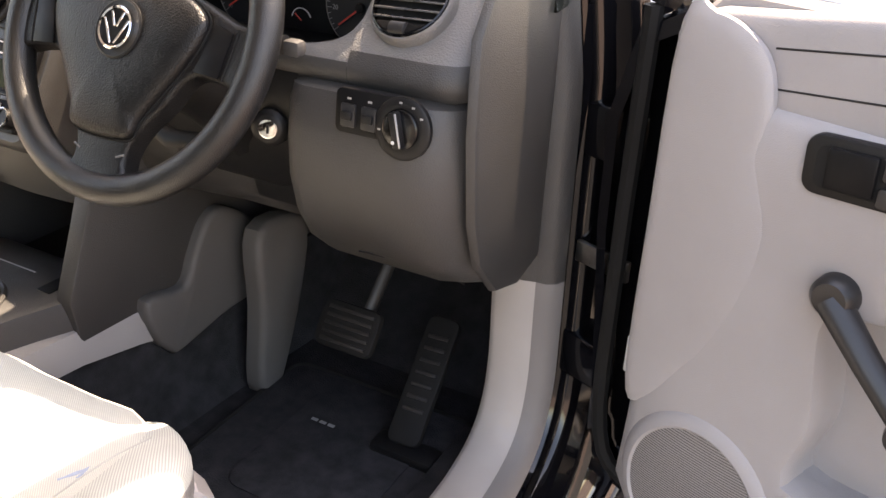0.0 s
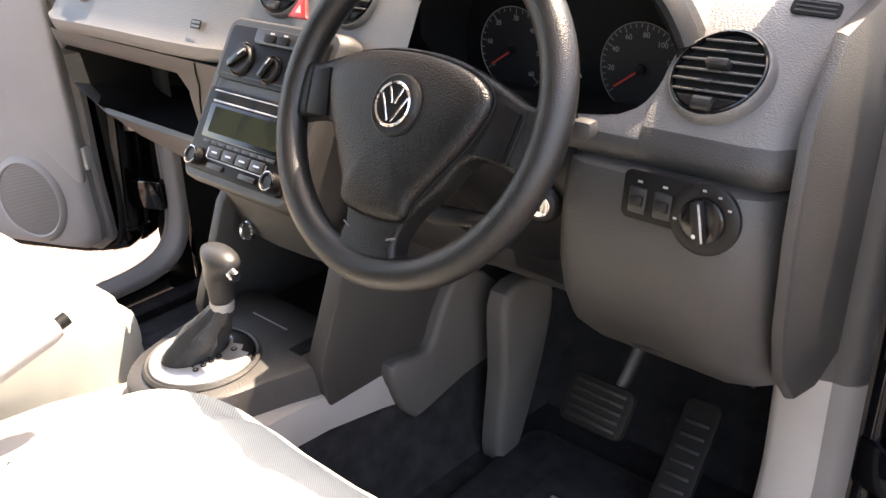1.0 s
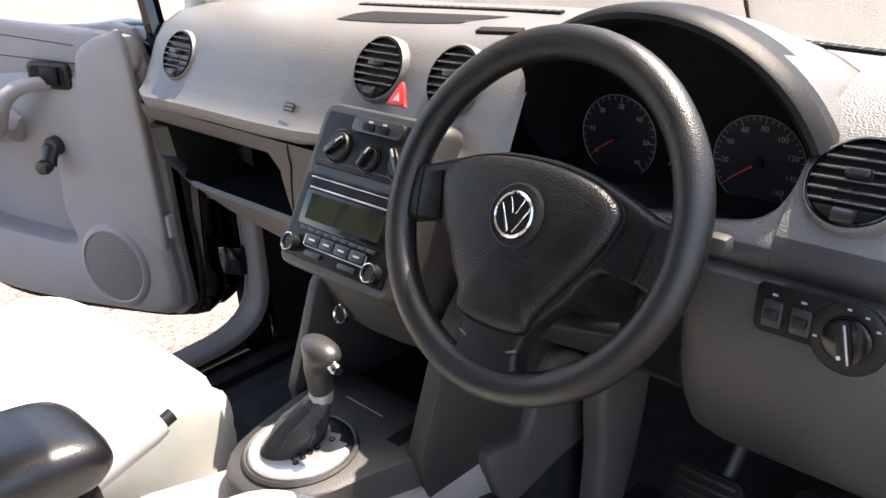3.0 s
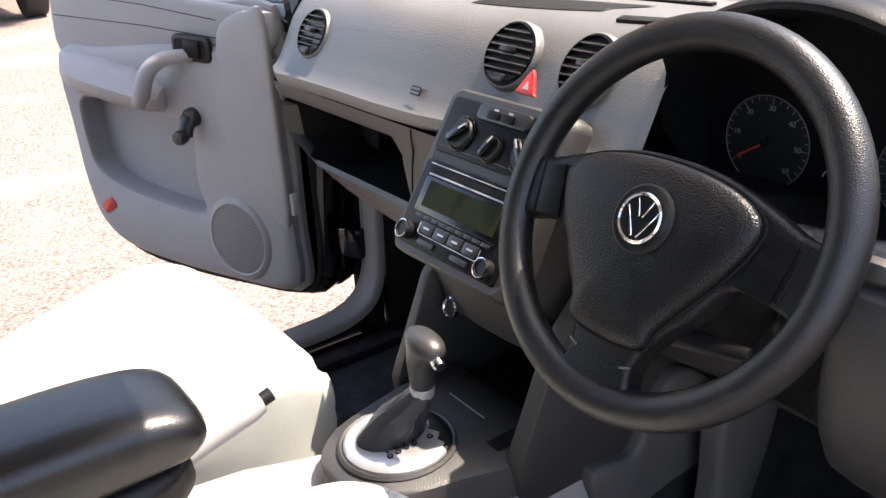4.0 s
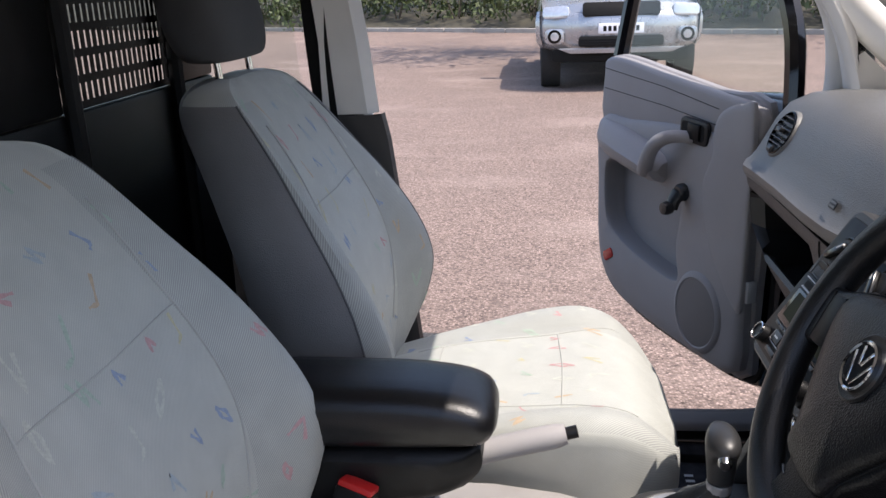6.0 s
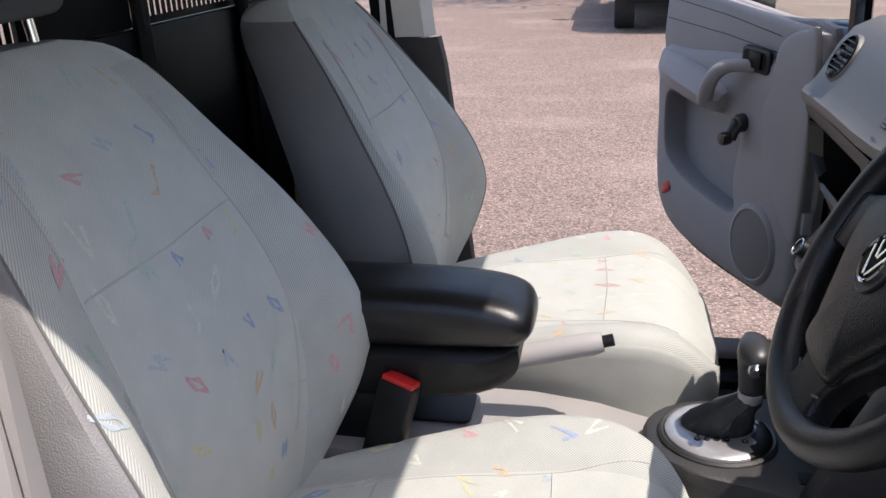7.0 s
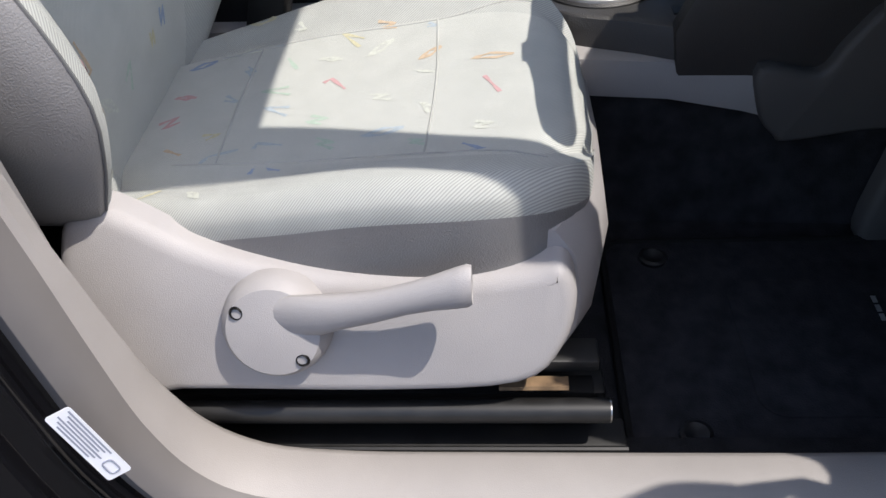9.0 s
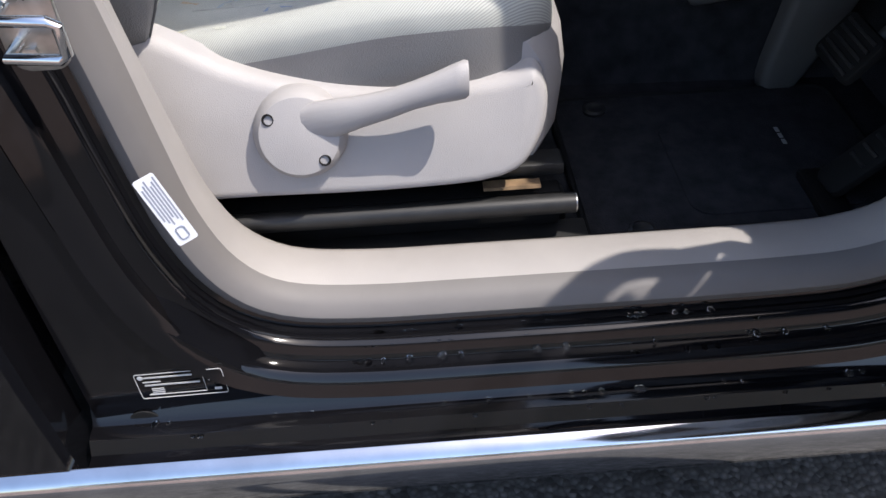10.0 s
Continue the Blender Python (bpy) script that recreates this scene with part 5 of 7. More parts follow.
dial(-0.058, 0.058, 0.0205, -50)
dial(0.008, 0.052, 0.0165, -30)
dial(0.068, 0.056, 0.0205, 40)
hpn = thing("heater_buttons", SM.translation, "small black heater push buttons", "buttons")
part("housing", prism(rounded(0.10, 0.022, 0.007), 0.006, SM @ Matrix.Translation((0.008, 0.094, 0.004)), 0.002), KEYBLACK, hpn)
for k in range(2):
    part("button", prism(rounded(0.022, 0.011, 0.002), 0.004, SM @ Matrix.Translation((-0.006 + 0.028 * k, 0.092, 0.010)), 0.001), PANEL, hpn)
    part("symbol", box((-0.004, -0.002, 0), (0.004, 0.002, 0.0004), m=SM @ Matrix.Translation((-0.006 + 0.028 * k, 0.0985, 0.0102))), PRINT, hpn)
part("seam", tube([SM @ Vector((x, y, 0.0042)) for x, y in rounded(0.196, 0.07, 0.006)], 0.0009, 6, True), KEYBLACK, hpn)

# radio
radio = thing("radio", SM @ Vector((0, -0.05, 0)), "black car radio with dark display and chrome-ringed knobs", "radio")
RZ = 0.007
part("trim_line", tube([SM @ Vector((x, 0.014, 0.003)) for x in (-0.104, 0, 0.104)], 0.0012, 6), KEYBLACK, radio)
part("disc_slot", prism(rounded(0.17, 0.008, 0.002), 0.0006, SM @ Matrix.Translation((0.002, 0.001, RZ))), RUBBER, radio)
part("upper_trim_line", tube([SM @ Vector((x, 0.0085, RZ + 0.0004)) for x in (-0.09, 0.09)], 0.0008, 6), SATIN, radio)
part("slot_lip", tube([SM @ Vector((x, -0.006, RZ)) for x in (-0.086, 0.086)], 0.0014, 6), SATIN, radio)
part("display_bezel", prism(rounded(0.176, 0.049, 0.004), 0.0012, SM @ Matrix.Translation((0.0, -0.034, RZ)), 0.0006), GLOSS, radio)
part("display", prism(rounded(0.152, 0.036, 0.002), 0.0006, SM @ Matrix.Translation((0.0, -0.032, RZ + 0.0012))), DISPLAY, radio, "unlit olive display")
for k in range(9):
    part("preset_key", prism(rounded(0.0165, 0.005, 0.001), 0.002, SM @ Matrix.Translation((-0.07 + 0.0175 * k, -0.0625, RZ)), 0.0006), KEYBLACK, radio)
for k in range(4):
    part("key", prism(rounded(0.028, 0.015, 0.002), 0.003, SM @ Matrix.Translation((-0.044 + 0.031 * k, -0.0755, RZ)), 0.0008), KEYBLACK, radio)
    part("key_mark", box((-0.006, -0.0012, 0), (0.006, 0.0012, 0.0003), m=SM @ Matrix.Translation((-0.044 + 0.031 * k, -0.0755, RZ + 0.0031))), SATIN, radio)
part("key_frame", tube([SM @ Vector((x, y, RZ + 0.001)) for x, y in ((-0.0615, -0.070), (-0.0615, -0.083), (-0.058, -0.0855), (0.062, -0.0855), (0.0655, -0.083), (0.0655, -0.070))], 0.0008, 6), SATIN, radio, "thin chrome key frame")
for x in (-0.036, 0.036):
    part("lower_key", prism(rounded(0.034, 0.007, 0.002), 0.003, SM @ Matrix.Translation((x, -0.0945, RZ)), 0.0008), KEYBLACK, radio)
for x in (-0.082, 0.088):
    kn = part("knob", lathe([(0.0125, 0), (0.0125, 0.010), (0.0115, 0.013), (0.0095, 0.013), (0.009, 0.011), (0.001, 0.011)], SM @ Matrix.Translation((x, -0.088, RZ)), 28), BLACK, radio, "round radio knob")
    part("knob_ring", lathe([(0.0127, 0.0105), (0.0128, 0.0132), (0.0114, 0.0137), (0.0110, 0.0125)], SM @ Matrix.Translation((x, -0.088, RZ)), 28, cap=False), CHROME, kn, "chrome knob ring")

# panel under the radio with power socket and tray mouth
lowp = thing("lower_console_panel", (0, 0.15, 0.7), "dark grey panel with a power socket under the radio", "console")
rings = [[Vector((x, y + 0.012 * (abs(x) / 0.12) ** 2, z)) for x in (-0.125, -0.118, -0.06, 0, 0.06, 0.118, 0.125)] for y, z in ((0.10, 0.895), (0.108, 0.87), (0.125, 0.82), (0.133, 0.79), (0.15, 0.778), (0.36, 0.775))]
part("face", loft(rings, closed=False, cap=False), DASH_LOW, lowp)
PS = axes((-0.063, 0.126, 0.80), (1, 0, 0), (0, -0.97, 0.24))
part("socket_ring", lathe([(0.0155, -0.002), (0.0155, 0.004), (0.0135, 0.006), (0.0115, 0.004), (0.011, 0.001)], PS, 32, cap=False), CHROME, lowp, "chrome socket ring")
part("socket_plug", lathe([(0.011, 0.0), (0.0108, 0.003), (0.001, 0.0035)], PS, 28), RUBBER, lowp)
part("blank_switch", prism(rounded(0.03, 0.017, 0.002), 0.003, PS @ Matrix.Translation((-0.003, 0.042, 0.003)), 0.001), KEYBLACK, lowp)

# ---- instruments ----
DIAL = material("satin_dial_face", (0.011, 0.011, 0.013), 0.5, vary=0.1)
DIALPRINT = material("dim_dial_print", (0.24, 0.24, 0.25), 0.5, vary=0.03)


def gauge(cx, r, marks, a0, a1, needle, label):
    m = axes((cx, 0.3335, 1.072), (1, 0, 0), (0, -1, 0))
    g = thing("gauge", (cx, 0.3335, 1.072), label, "gauge", "instrument gauges")
    part("ring", tube([m @ Vector((r * math.cos(radians(a)), r * math.sin(radians(a)), 0.001)) for a in range(0, 360, 8)], 0.0007, 6, True), SEAL, g, "thin grey ring")
    part("face", lathe([(r * 0.99, 0.0004), (0.001, 0.0006)], m, 40), DIAL, g)
    n = len(marks)
    for k in range((n - 1) * 4 + 1):
        a = radians(a0 + (a1 - a0) * k / ((n - 1) * 4))
        ln = 0.0075 if k % 4 == 0 else 0.004
        part("tick", box((-ln, -0.0004, 0), (0, 0.0004, 0.0003), m=m @ Matrix.Translation((r * 0.97 * math.cos(a), r * 0.97 * math.sin(a), 0.0012)) @ pose(0, 0, 0, 0, 0, math.degrees(a))), DIALPRINT, g)
    for k, t in enumerate(marks):
        a = radians(a0 + (a1 - a0) * k / (n - 1))
        if t:
            lettering("numeral", t, 0.0088, m @ Matrix.Translation((r * 0.74 * math.cos(a), r * 0.74 * math.sin(a), 0.0012)), DIALPRINT, g)
    part("needle", box((-0.006, -0.0011, 0.002), (r * 0.78, 0.0011, 0.0032), m=m @ pose(0, 0, 0, 0, 0, needle)), NEEDLE, g, "red needle")
    part("needle_cap", lathe([(0.007, 0.001), (0.006, 0.005), (0.001, 0.0055)], m, 20), BLACK, g)


gauge(0.275, 0.053, ["0", "10", "20", "30", "40", "50", "60"], 215, -45, 213, "round black rev counter with a red needle")
gauge(0.456, 0.053, ["", "20", "40", "60", "80", "100", "120", "140", "160"], 218, -50, 216, "round black speedometer with a red needle")
sg = thing("small_gauge", (0.362, 0.333, 1.045), "small black auxiliary gauge between the dials", "gauge")
SGM = axes((0.362, 0.3335, 1.045), (1, 0, 0), (0, -1, 0))
part("arc", tube([SGM @ Vector((0.016 * math.cos(radians(a)), 0.016 * math.sin(radians(a)), 0.001)) for a in range(20, 165, 12)], 0.0008, 6), PRINT, sg)
part("needle", box((0, -0.0008, 0.001), (0.013, 0.0008, 0.002), m=SGM @ pose(0, 0, 0, 0, 0, 140)), NEEDLE, sg)
part("lens_edge", tube(cat([(0.19, 0.262, 1.05), (0.27, 0.25, 1.035), (0.362, 0.245, 1.028), (0.46, 0.25, 1.035), (0.53, 0.262, 1.05)], 4, False), 0.003, 8), GLOSS, sg)

# ---- light switch, key, stalk side ----
LS = axes((0.636, 0.1425, 1.004), (1, 0, 0), (0, -0.99, 0.12)) @ Matrix.Diagonal((0.83, 0.83, 0.9, 1))
ls = thing("light_switch", (0.630, 0.139, 1.0), "black rotary headlamp switch beside two small switches", "switch")
part("panel", prism(rounded(0.098, 0.058, 0.010), 0.006, LS @ Matrix.Translation((-0.052, 0.008, 0.0)), 0.002), PANEL, ls)
part("dial_base", lathe([(0.040, 0), (0.040, 0.006), (0.037, 0.008), (0.028, 0.008)], LS @ Matrix.Translation((0, 0, 0.001)), 40), BLACK, ls)
part("dial", lathe([(0.026, 0.006), (0.025, 0.013), (0.022, 0.0145), (0.001, 0.0145)], LS, 36), GLOSS, ls)
part("dial_grip", box((-0.006, -0.023, 0.012), (0.006, 0.023, 0.026), 0.003, m=LS @ pose(0, 0, 0, 0, 0, 14)), BLACK, ls)
part("grip_edge", box((0.004, -0.021, 0.0245), (0.0062, 0.021, 0.0266), 0.0005, m=LS @ pose(0, 0, 0, 0, 0, 14)), SATIN, ls, "pale grip edge")
for k, a in enumerate((95, 62, 32, 190)):
    part("symbol", box((-0.003, -0.002, 0), (0.003, 0.002, 0.0003), m=LS @ Matrix.Translation((0.0325 * math.cos(radians(a)), 0.0325 * math.sin(radians(a)), 0.009)) @ Matrix.Diagonal((0.7, 0.6, 1, 1))), SATIN, ls)
part("symbol", lathe([(0.0025, 0), (0.001, 0.0004)], LS @ Matrix.Translation((0.0, -0.014, 0.0261)), 10), PRINT, ls)
for k in range(2):
    sw = part("small_switch", prism(rounded(0.022, 0.030, 0.003), 0.003, LS @ Matrix.Translation((-0.080 + 0.031 * k, 0.003, 0.006)), 0.001), KEYBLACK, ls)
    part("rocker", box((-0.008, -0.004, 0.0), (0.008, 0.008, 0.005), 0.002, m=LS @ Matrix.Translation((-0.080 + 0.031 * k, 0.001, 0.0085))), BLACK, sw)
    part("mark", box((-0.005, -0.0022, 0), (0.005, 0.0022, 0.0003), m=LS @ Matrix.Translation((-0.080 + 0.031 * k, 0.0245, 0.0062)) @ Matrix.Diagonal((0.6, 0.6, 1, 1))), SATIN, ls)
KM = axes((0.447, 0.152, 0.964), (0, 0, 1), (0.35, -0.9, 0.1))
ig = thing("ignition_lock", (0.447, 0.152, 0.964), "silver ignition lock in a black surround", "ignition lock")
part("housing", lathe([(0.024, -0.03), (0.022, -0.004), (0.018, 0.0), (0.014, 0.002)], KM, 28), BLACK, ig)
part("barrel", lathe([(0.0115, -0.001), (0.0112, 0.0035), (0.009, 0.004), (0.001, 0.0035)], KM, 28), CHROME, ig, "silver key barrel")
part("keyway", box((-0.005, -0.0012, 0.0), (0.005, 0.0012, 0.0048), m=KM), RUBBER, ig)
part("adjuster_lever", tube([(0.30, 0.10, 0.965), (0.36, 0.085, 0.955), (0.44, 0.09, 0.965)], [0.008, 0.012, 0.008], 10, flat=0.5), BLACK, col)

# ---- pedals and mats ----
bp = thing("brake_pedal", (0.41, 0.38, 0.45), "black ribbed rubber brake pedal", "pedal")
BPM = axes((0.41, 0.360, 0.565), (1, 0, 0), (0, -0.80, 0.60))
part("pad", prism(rounded(0.105, 0.075, 0.014), 0.012, BPM, 0.004), RUBBER, bp)
for k in range(5):
    part("rib", box((-0.042, -0.003, 0.011), (0.042, 0.003, 0.0145), 0.001, m=BPM @ Matrix.Translation((0, -0.026 + 0.013 * k, 0))), KEYBLACK, bp)
part("arm", tube([(0.43, 0.375, 0.58), (0.44, 0.45, 0.68), (0.44, 0.55, 0.80)], 0.011, 10, flat=0.5), STEELBLACK, bp, "black steel pedal arm")
ap = thing("accelerator_pedal", (0.54, 0.36, 0.42), "long black accelerator pedal hinged at the floor", "pedal")
APM = axes((0.535, 0.385, 0.495), (1, 0.06, 0), (0, -0.68, 0.73))
part("pad", prism(rounded(0.056, 0.21, 0.014), 0.012, APM, 0.004), RUBBER, ap)
for k in range(7):
    part("rib", box((-0.018, -0.003, 0.011), (0.018, 0.003, 0.014), 0.001, m=APM @ Matrix.Translation((0, -0.05 + 0.02 * k, 0))), KEYBLACK, ap)
part("hinge_block", box((0.49, 0.285, 0.405), (0.60, 0.33, 0.425), 0.006), BLACK, ap)


def floor_mat(cx, cy, w, d, label):
    fm = thing("floor_mat", (cx, cy, 0.402), label, "floor mat", "floor mats")
    part("carpet", prism(rounded(w, d, 0.03), 0.007, pose(cx, cy, 0.4025), 0.002), MAT, fm)
    part("binding", tube([Vector((cx + x, cy + y, 0.407)) for x, y in rounded(w, d, 0.03, 8)], 0.0055, 8, True), RUBBER, fm, "stitched black edge binding")
    part("heel_pad", prism(rounded(w * 0.62, d * 0.55, 0.03), 0.003, pose(cx + 0.02, cy + 0.05, 0.4097), 0.001), MAT, fm)
    return fm


dm = floor_mat(0.432, 0.195, 0.36, 0.46, "black carpet floor mat in the driver's footwell")
for x, y in ((0.29, 0.033), (0.588, 0.039)):
    part("fixing_eyelet", lathe([(0.019, 0.0), (0.019, 0.005), (0.014, 0.007), (0.006, 0.004)], pose(x, y, 0.409), 24), KEYBLACK, dm, "round mat fixing")
for k in range(3):
    part("mat_mark", box((-0.006, -0.003, 0), (0.006, 0.003, 0.0006), m=pose(0.378 + 0.016 * k, 0.30, 0.4135)), SATIN, dm)
pm = floor_mat(-0.43, 0.22, 0.40, 0.46, "black carpet floor mat in the passenger footwell")
for k in range(3):
    part("mat_mark", box((-0.004, -0.009, 0), (0.004, 0.009, 0.0006), m=pose(-0.548 + 0.02 * k, 0.078, 0.4098)), PRINT, pm)

lettering("embossed_word", "AIRBAG", 0.0085, WM @ Matrix.Translation((0.002, -0.058, 0.0236)), PANEL, wheel)

# ---- door fittings ----
SPEAKER = material("speaker_grille", (0.22, 0.205, 0.20), 0.6, vary=0.05)
nt = SPEAKER.node_tree
tc = nt.nodes.new("ShaderNodeTexCoord")
dots = nt.nodes.new("ShaderNodeTexWave")
dots.bands_direction = "Z"
dots.inputs["Scale"].default_value = 95
nt.links.new(tc.outputs["Object"], dots.inputs["Vector"])
step = nt.nodes.new("ShaderNodeMath")
step.operation = "LESS_THAN"
step.inputs[1].default_value = 0.38
nt.links.new(dots.outputs["Fac"], step.inputs[0])
mixd = nt.nodes.new("ShaderNodeMixRGB")
mixd.inputs[2].default_value = (0.06, 0.057, 0.055, 1)
b = nt.nodes["Principled BSDF"]
nt.links.new(step.outputs[0], mixd.inputs[0])
nt.links.new(b.inputs["Base Color"].links[0].from_socket, mixd.inputs[1])
nt.links.new(mixd.outputs[0], b.inputs["Base Color"])


def furnish(dr, m, driver):
    """The raised frame of the card, pocket, arm pad, pull, release, winder, speaker and reflector."""
    T3 = Matrix.Translation
    hs, hz_, wz, sz, sr = (0.198, 1.028, 0.912, 0.592, 1.1) if driver else (0.157, 1.055, 0.905, 0.625, 1.0)
    tuck = 0.035 if driver else 0.0

    def shift(pts):
        return [(x + tuck * max(0, min(1, (0.15 - x) / 0.18)), y) for x, y in pts]
    outer = curve2([(-0.034, 0.95), (-0.037, 0.83), (-0.038, 0.70), (-0.04, 0.61), (-0.042, 0.54), (0.0, 0.507), (0.10, 0.508), (0.3, 0.517), (0.475, 0.542), (0.56, 0.595), (0.588, 0.68), (0.592, 0.85), (0.592, 1.03), (0.45, 1.045), (0.25, 1.06), (0.08, 1.062), (-0.03, 1.06)])
    outer = shift(outer)
    o, i = pair_rings(outer, POCKET)

    def ring(pts, h, k=0.0, to=None):
        return [m @ Vector((x + (to[j][0] - x) * k, y + (to[j][1] - y) * k, h)) for j, (x, y) in enumerate(pts)]
    part("card_frame", loft([ring(o, -0.023, 0, i), ring(o, -0.003, 0, i), ring(o, 0.006, 0.03, i), ring(o, 0.012, 0.10, i), ring(o, 0.014, 0.3, i), ring(i, 0.014, 0.07, o), ring(i, 0.011, 0.02, o), ring(i, 0.004, 0.0, o), ring(i, -0.012, -0.005, o), ring(i, -0.026, -0.012, o)], cap=False), DOOR, dr, "raised grey card frame round the pocket")
    rail = curve2([(-0.04, 1.128), (-0.042, 1.06), (0.05, 1.035), (0.25, 1.04), (0.45, 1.03), (0.594, 1.02), (0.594, 1.15), (0.582, 1.19), (0.5, 1.196), (0.3, 1.171), (0.1, 1.147)], 3)
    rail = shift(rail)
    part("upper_rail", prism(rail, 0.024, m @ T3((0, 0, -0.023)), 0.012, seg=3), DOOR, dr, "grey upper door rail")
    # front panel with its wavy edge
    front = curve2([(-0.04, 1.125), (-0.044, 0.9), (-0.042, 0.70), (-0.02, 0.675), (0.03, 0.725), (0.075, 0.785), (0.112, 0.87), (0.122, 0.94), (0.105, 0.985), (0.09, 1.02), (0.092, 1.06), (0.078, 1.10), (0.045, 1.124), (0.0, 1.135)])
    front = shift(front)

    def level(k, h):
        return [m @ Vector((0.02 + (x - 0.02) * k, 0.91 + (y - 0.91) * k, h)) for x, y in front]
    part("front_panel", loft([level(1.0, 0.002), level(1.0, 0.0100), level(0.975, 0.0130), level(0.93, 0.0146), level(0.86, 0.0156), level(0.5, 0.0158), level(0.03, 0.0158)]), DOOR, dr, "plain grey panel at the hinge edge")
    # upper rail seams
    for z0, z1 in ((1.125, 1.165), (1.088, 1.112)):
        part("seam", tube([m @ Vector((0.09, z0 - 0.012, 0.0006)), m @ Vector((0.3, (z0 + z1) / 2 - 0.004, 0.0006)), m @ Vector((0.585, z1, 0.0006))], 0.0012, 6), BLACK, dr)
    # arm pad
    sec = []
    for s, h, w, zc in ((0.588, 0.030, 0.006, 0.992), (0.575, 0.043, 0.018, 0.990), (0.52, 0.049, 0.036, 0.983), (0.42, 0.05, 0.048, 0.97), (0.34, 0.047, 0.05, 0.958), (0.30, 0.042, 0.05, 0.950), (0.27, 0.034, 0.044, 0.945), (0.258, 0.02, 0.03, 0.945)):
        s = 0.605 - (0.605 - s) * (0.68 if driver else 1.0)
        sec.append([m @ Vector((s, zc + h * math.sin(a), 0.008 + w * math.cos(a) * (1.15 if math.sin(a) < 0.3 else 0.95))) for a in (2 * math.pi * k / 18 for k in range(18))])
    part("arm_pad", loft(sec), DOOR, dr, "moulded grey arm pad")
    pull = cat([(0.30, 0.94, 0.05), (0.27, 0.97, 0.066), (0.245, 1.01, 0.066), (0.215, 1.035, 0.052), (0.18, 1.04, 0.025), (0.165, 1.035, 0.008)], 4, False)
    if driver:
        pull = [q + Vector((0.125 - 0.01 * k / len(pull), 0, 0)) for k, q in enumerate(pull)]
    part("pull_handle", tube([m @ p for p in pull], [0.02 - 0.006 * k / (len(pull) - 1) for k in range(len(pull))], 12), DOOR, dr, "curved grey pull handle")
    # release handle
    rel = part("release_bezel", prism(rounded(0.105, 0.056, 0.014), 0.010, m @ T3((hs, hz_, 0.008)) @ pose(0, 0, 0, 0, 0, 3), 0.003), BLACK, dr, "black handle recess")
    part("release_pocket", prism(rounded(0.085, 0.040, 0.010), 0.0008, m @ T3((hs + 0.002, hz_, 0.0182)) @ pose(0, 0, 0, 0, 0, 3)), RUBBER, rel)
    part("release_lever", box((-0.012, -0.019, 0.0), (0.032, 0.019, 0.007), 0.003, m=m @ T3((hs - 0.017, hz_, 0.018)) @ pose(0, 0, 0, 0, 0, 3)), PANEL, rel, "black release lever")
    if driver:
        for k in range(2):
            part("switch", prism(rounded(0.022, 0.018, 0.003), 0.004, m @ T3((hs + 0.03, hz_ + 0.011 - 0.024 * k, 0.019)), 0.001), KEYBLACK, rel)
    # window winder
    wc = Vector((0.205 if driver else 0.186, wz, 0.013))
    part("winder_boss", lathe([(0.022, 0.0), (0.021, 0.014), (0.016, 0.020), (0.001, 0.021)], m @ T3(wc), 24), KEYBLACK, dr, "black winder boss")
    arm_dir = Vector((0.10, -0.082, 0)) if driver else Vector((0.006, -0.036, 0))
    p0, p1 = wc + Vector((0, 0, 0.014)), wc + arm_dir + Vector((0, 0, 0.030))
    part("winder_arm", tube([m @ p0, m @ (p0 + (p1 - p0) * 0.5 + Vector((0, 0, 0.004))), m @ p1], [0.016, 0.014, 0.015] if driver else [0.02, 0.018, 0.018], 12, flat=0.6), KEYBLACK, dr, "black window winder arm")
    part("winder_knob", lathe([(0.014, 0), (0.017, 0.014), (0.014, 0.024), (0.001, 0.026)], m @ T3(p1), 20), KEYBLACK, dr, "black winder knob")
    # speaker
    part("speaker_bulge", lathe([(0.108, -0.004), (0.104, 0.012), (0.096, 0.020), (0.088, 0.022), (0.084, 0.019)], m @ T3((0.108, sz, 0)) @ Matrix.Diagonal((0.88 * sr, sr, 1, 1)), 44, cap=False), DOOR, dr, "rounded grey speaker surround")
    part("speaker_grille", lathe([(0.085, 0.0195), (0.06, 0.0225), (0.001, 0.0235)], m @ T3((0.108, sz, 0)) @ Matrix.Diagonal((0.88 * sr, sr, 1, 1)), 44), SPEAKER, dr, "perforated grey speaker grille")
    part("reflector", prism(rounded(0.052, 0.028, 0.010), 0.004, m @ T3((0.522, 0.652, 0.0128)) @ pose(0, 0, 0, 0, 0, -32), 0.001), REFLECT, dr, "red reflector")
    # shut face with seal, hinge and check strap
    part("door_seal", tube([m @ p for p in cat([(-0.075, 1.12, -0.04), (-0.08, 0.8, -0.045), (-0.07, 0.55, -0.045), (0.0, 0.492, -0.045), (0.2, 0.49, -0.045), (0.45, 0.508, -0.045), (0.565, 0.56, -0.045), (0.606, 0.65, -0.045), (0.615, 0.9, -0.045), (0.61, 1.18, -0.045)], 4, False)], 0.011, 8), RUBBER, dr, "black rubber door seal")
    for z in (0.62, 0.95):
        part("hinge", box((-0.17, z - 0.035, -0.09), (-0.085, z + 0.035, -0.065), 0.006, m=m), PAINT, dr, "painted door hinge")
    part("check_strap", box((-0.16, 0.77, -0.07), (-0.075, 0.80, -0.062), 0.002, m=m), STEEL, dr, "steel check strap")
    part("edge_clip", box((-0.052 + tuck, 0.70, -0.02), (-0.043 + tuck, 0.75, 0.004), 0.002, m=m), PRINT, dr, "pale edge clip")


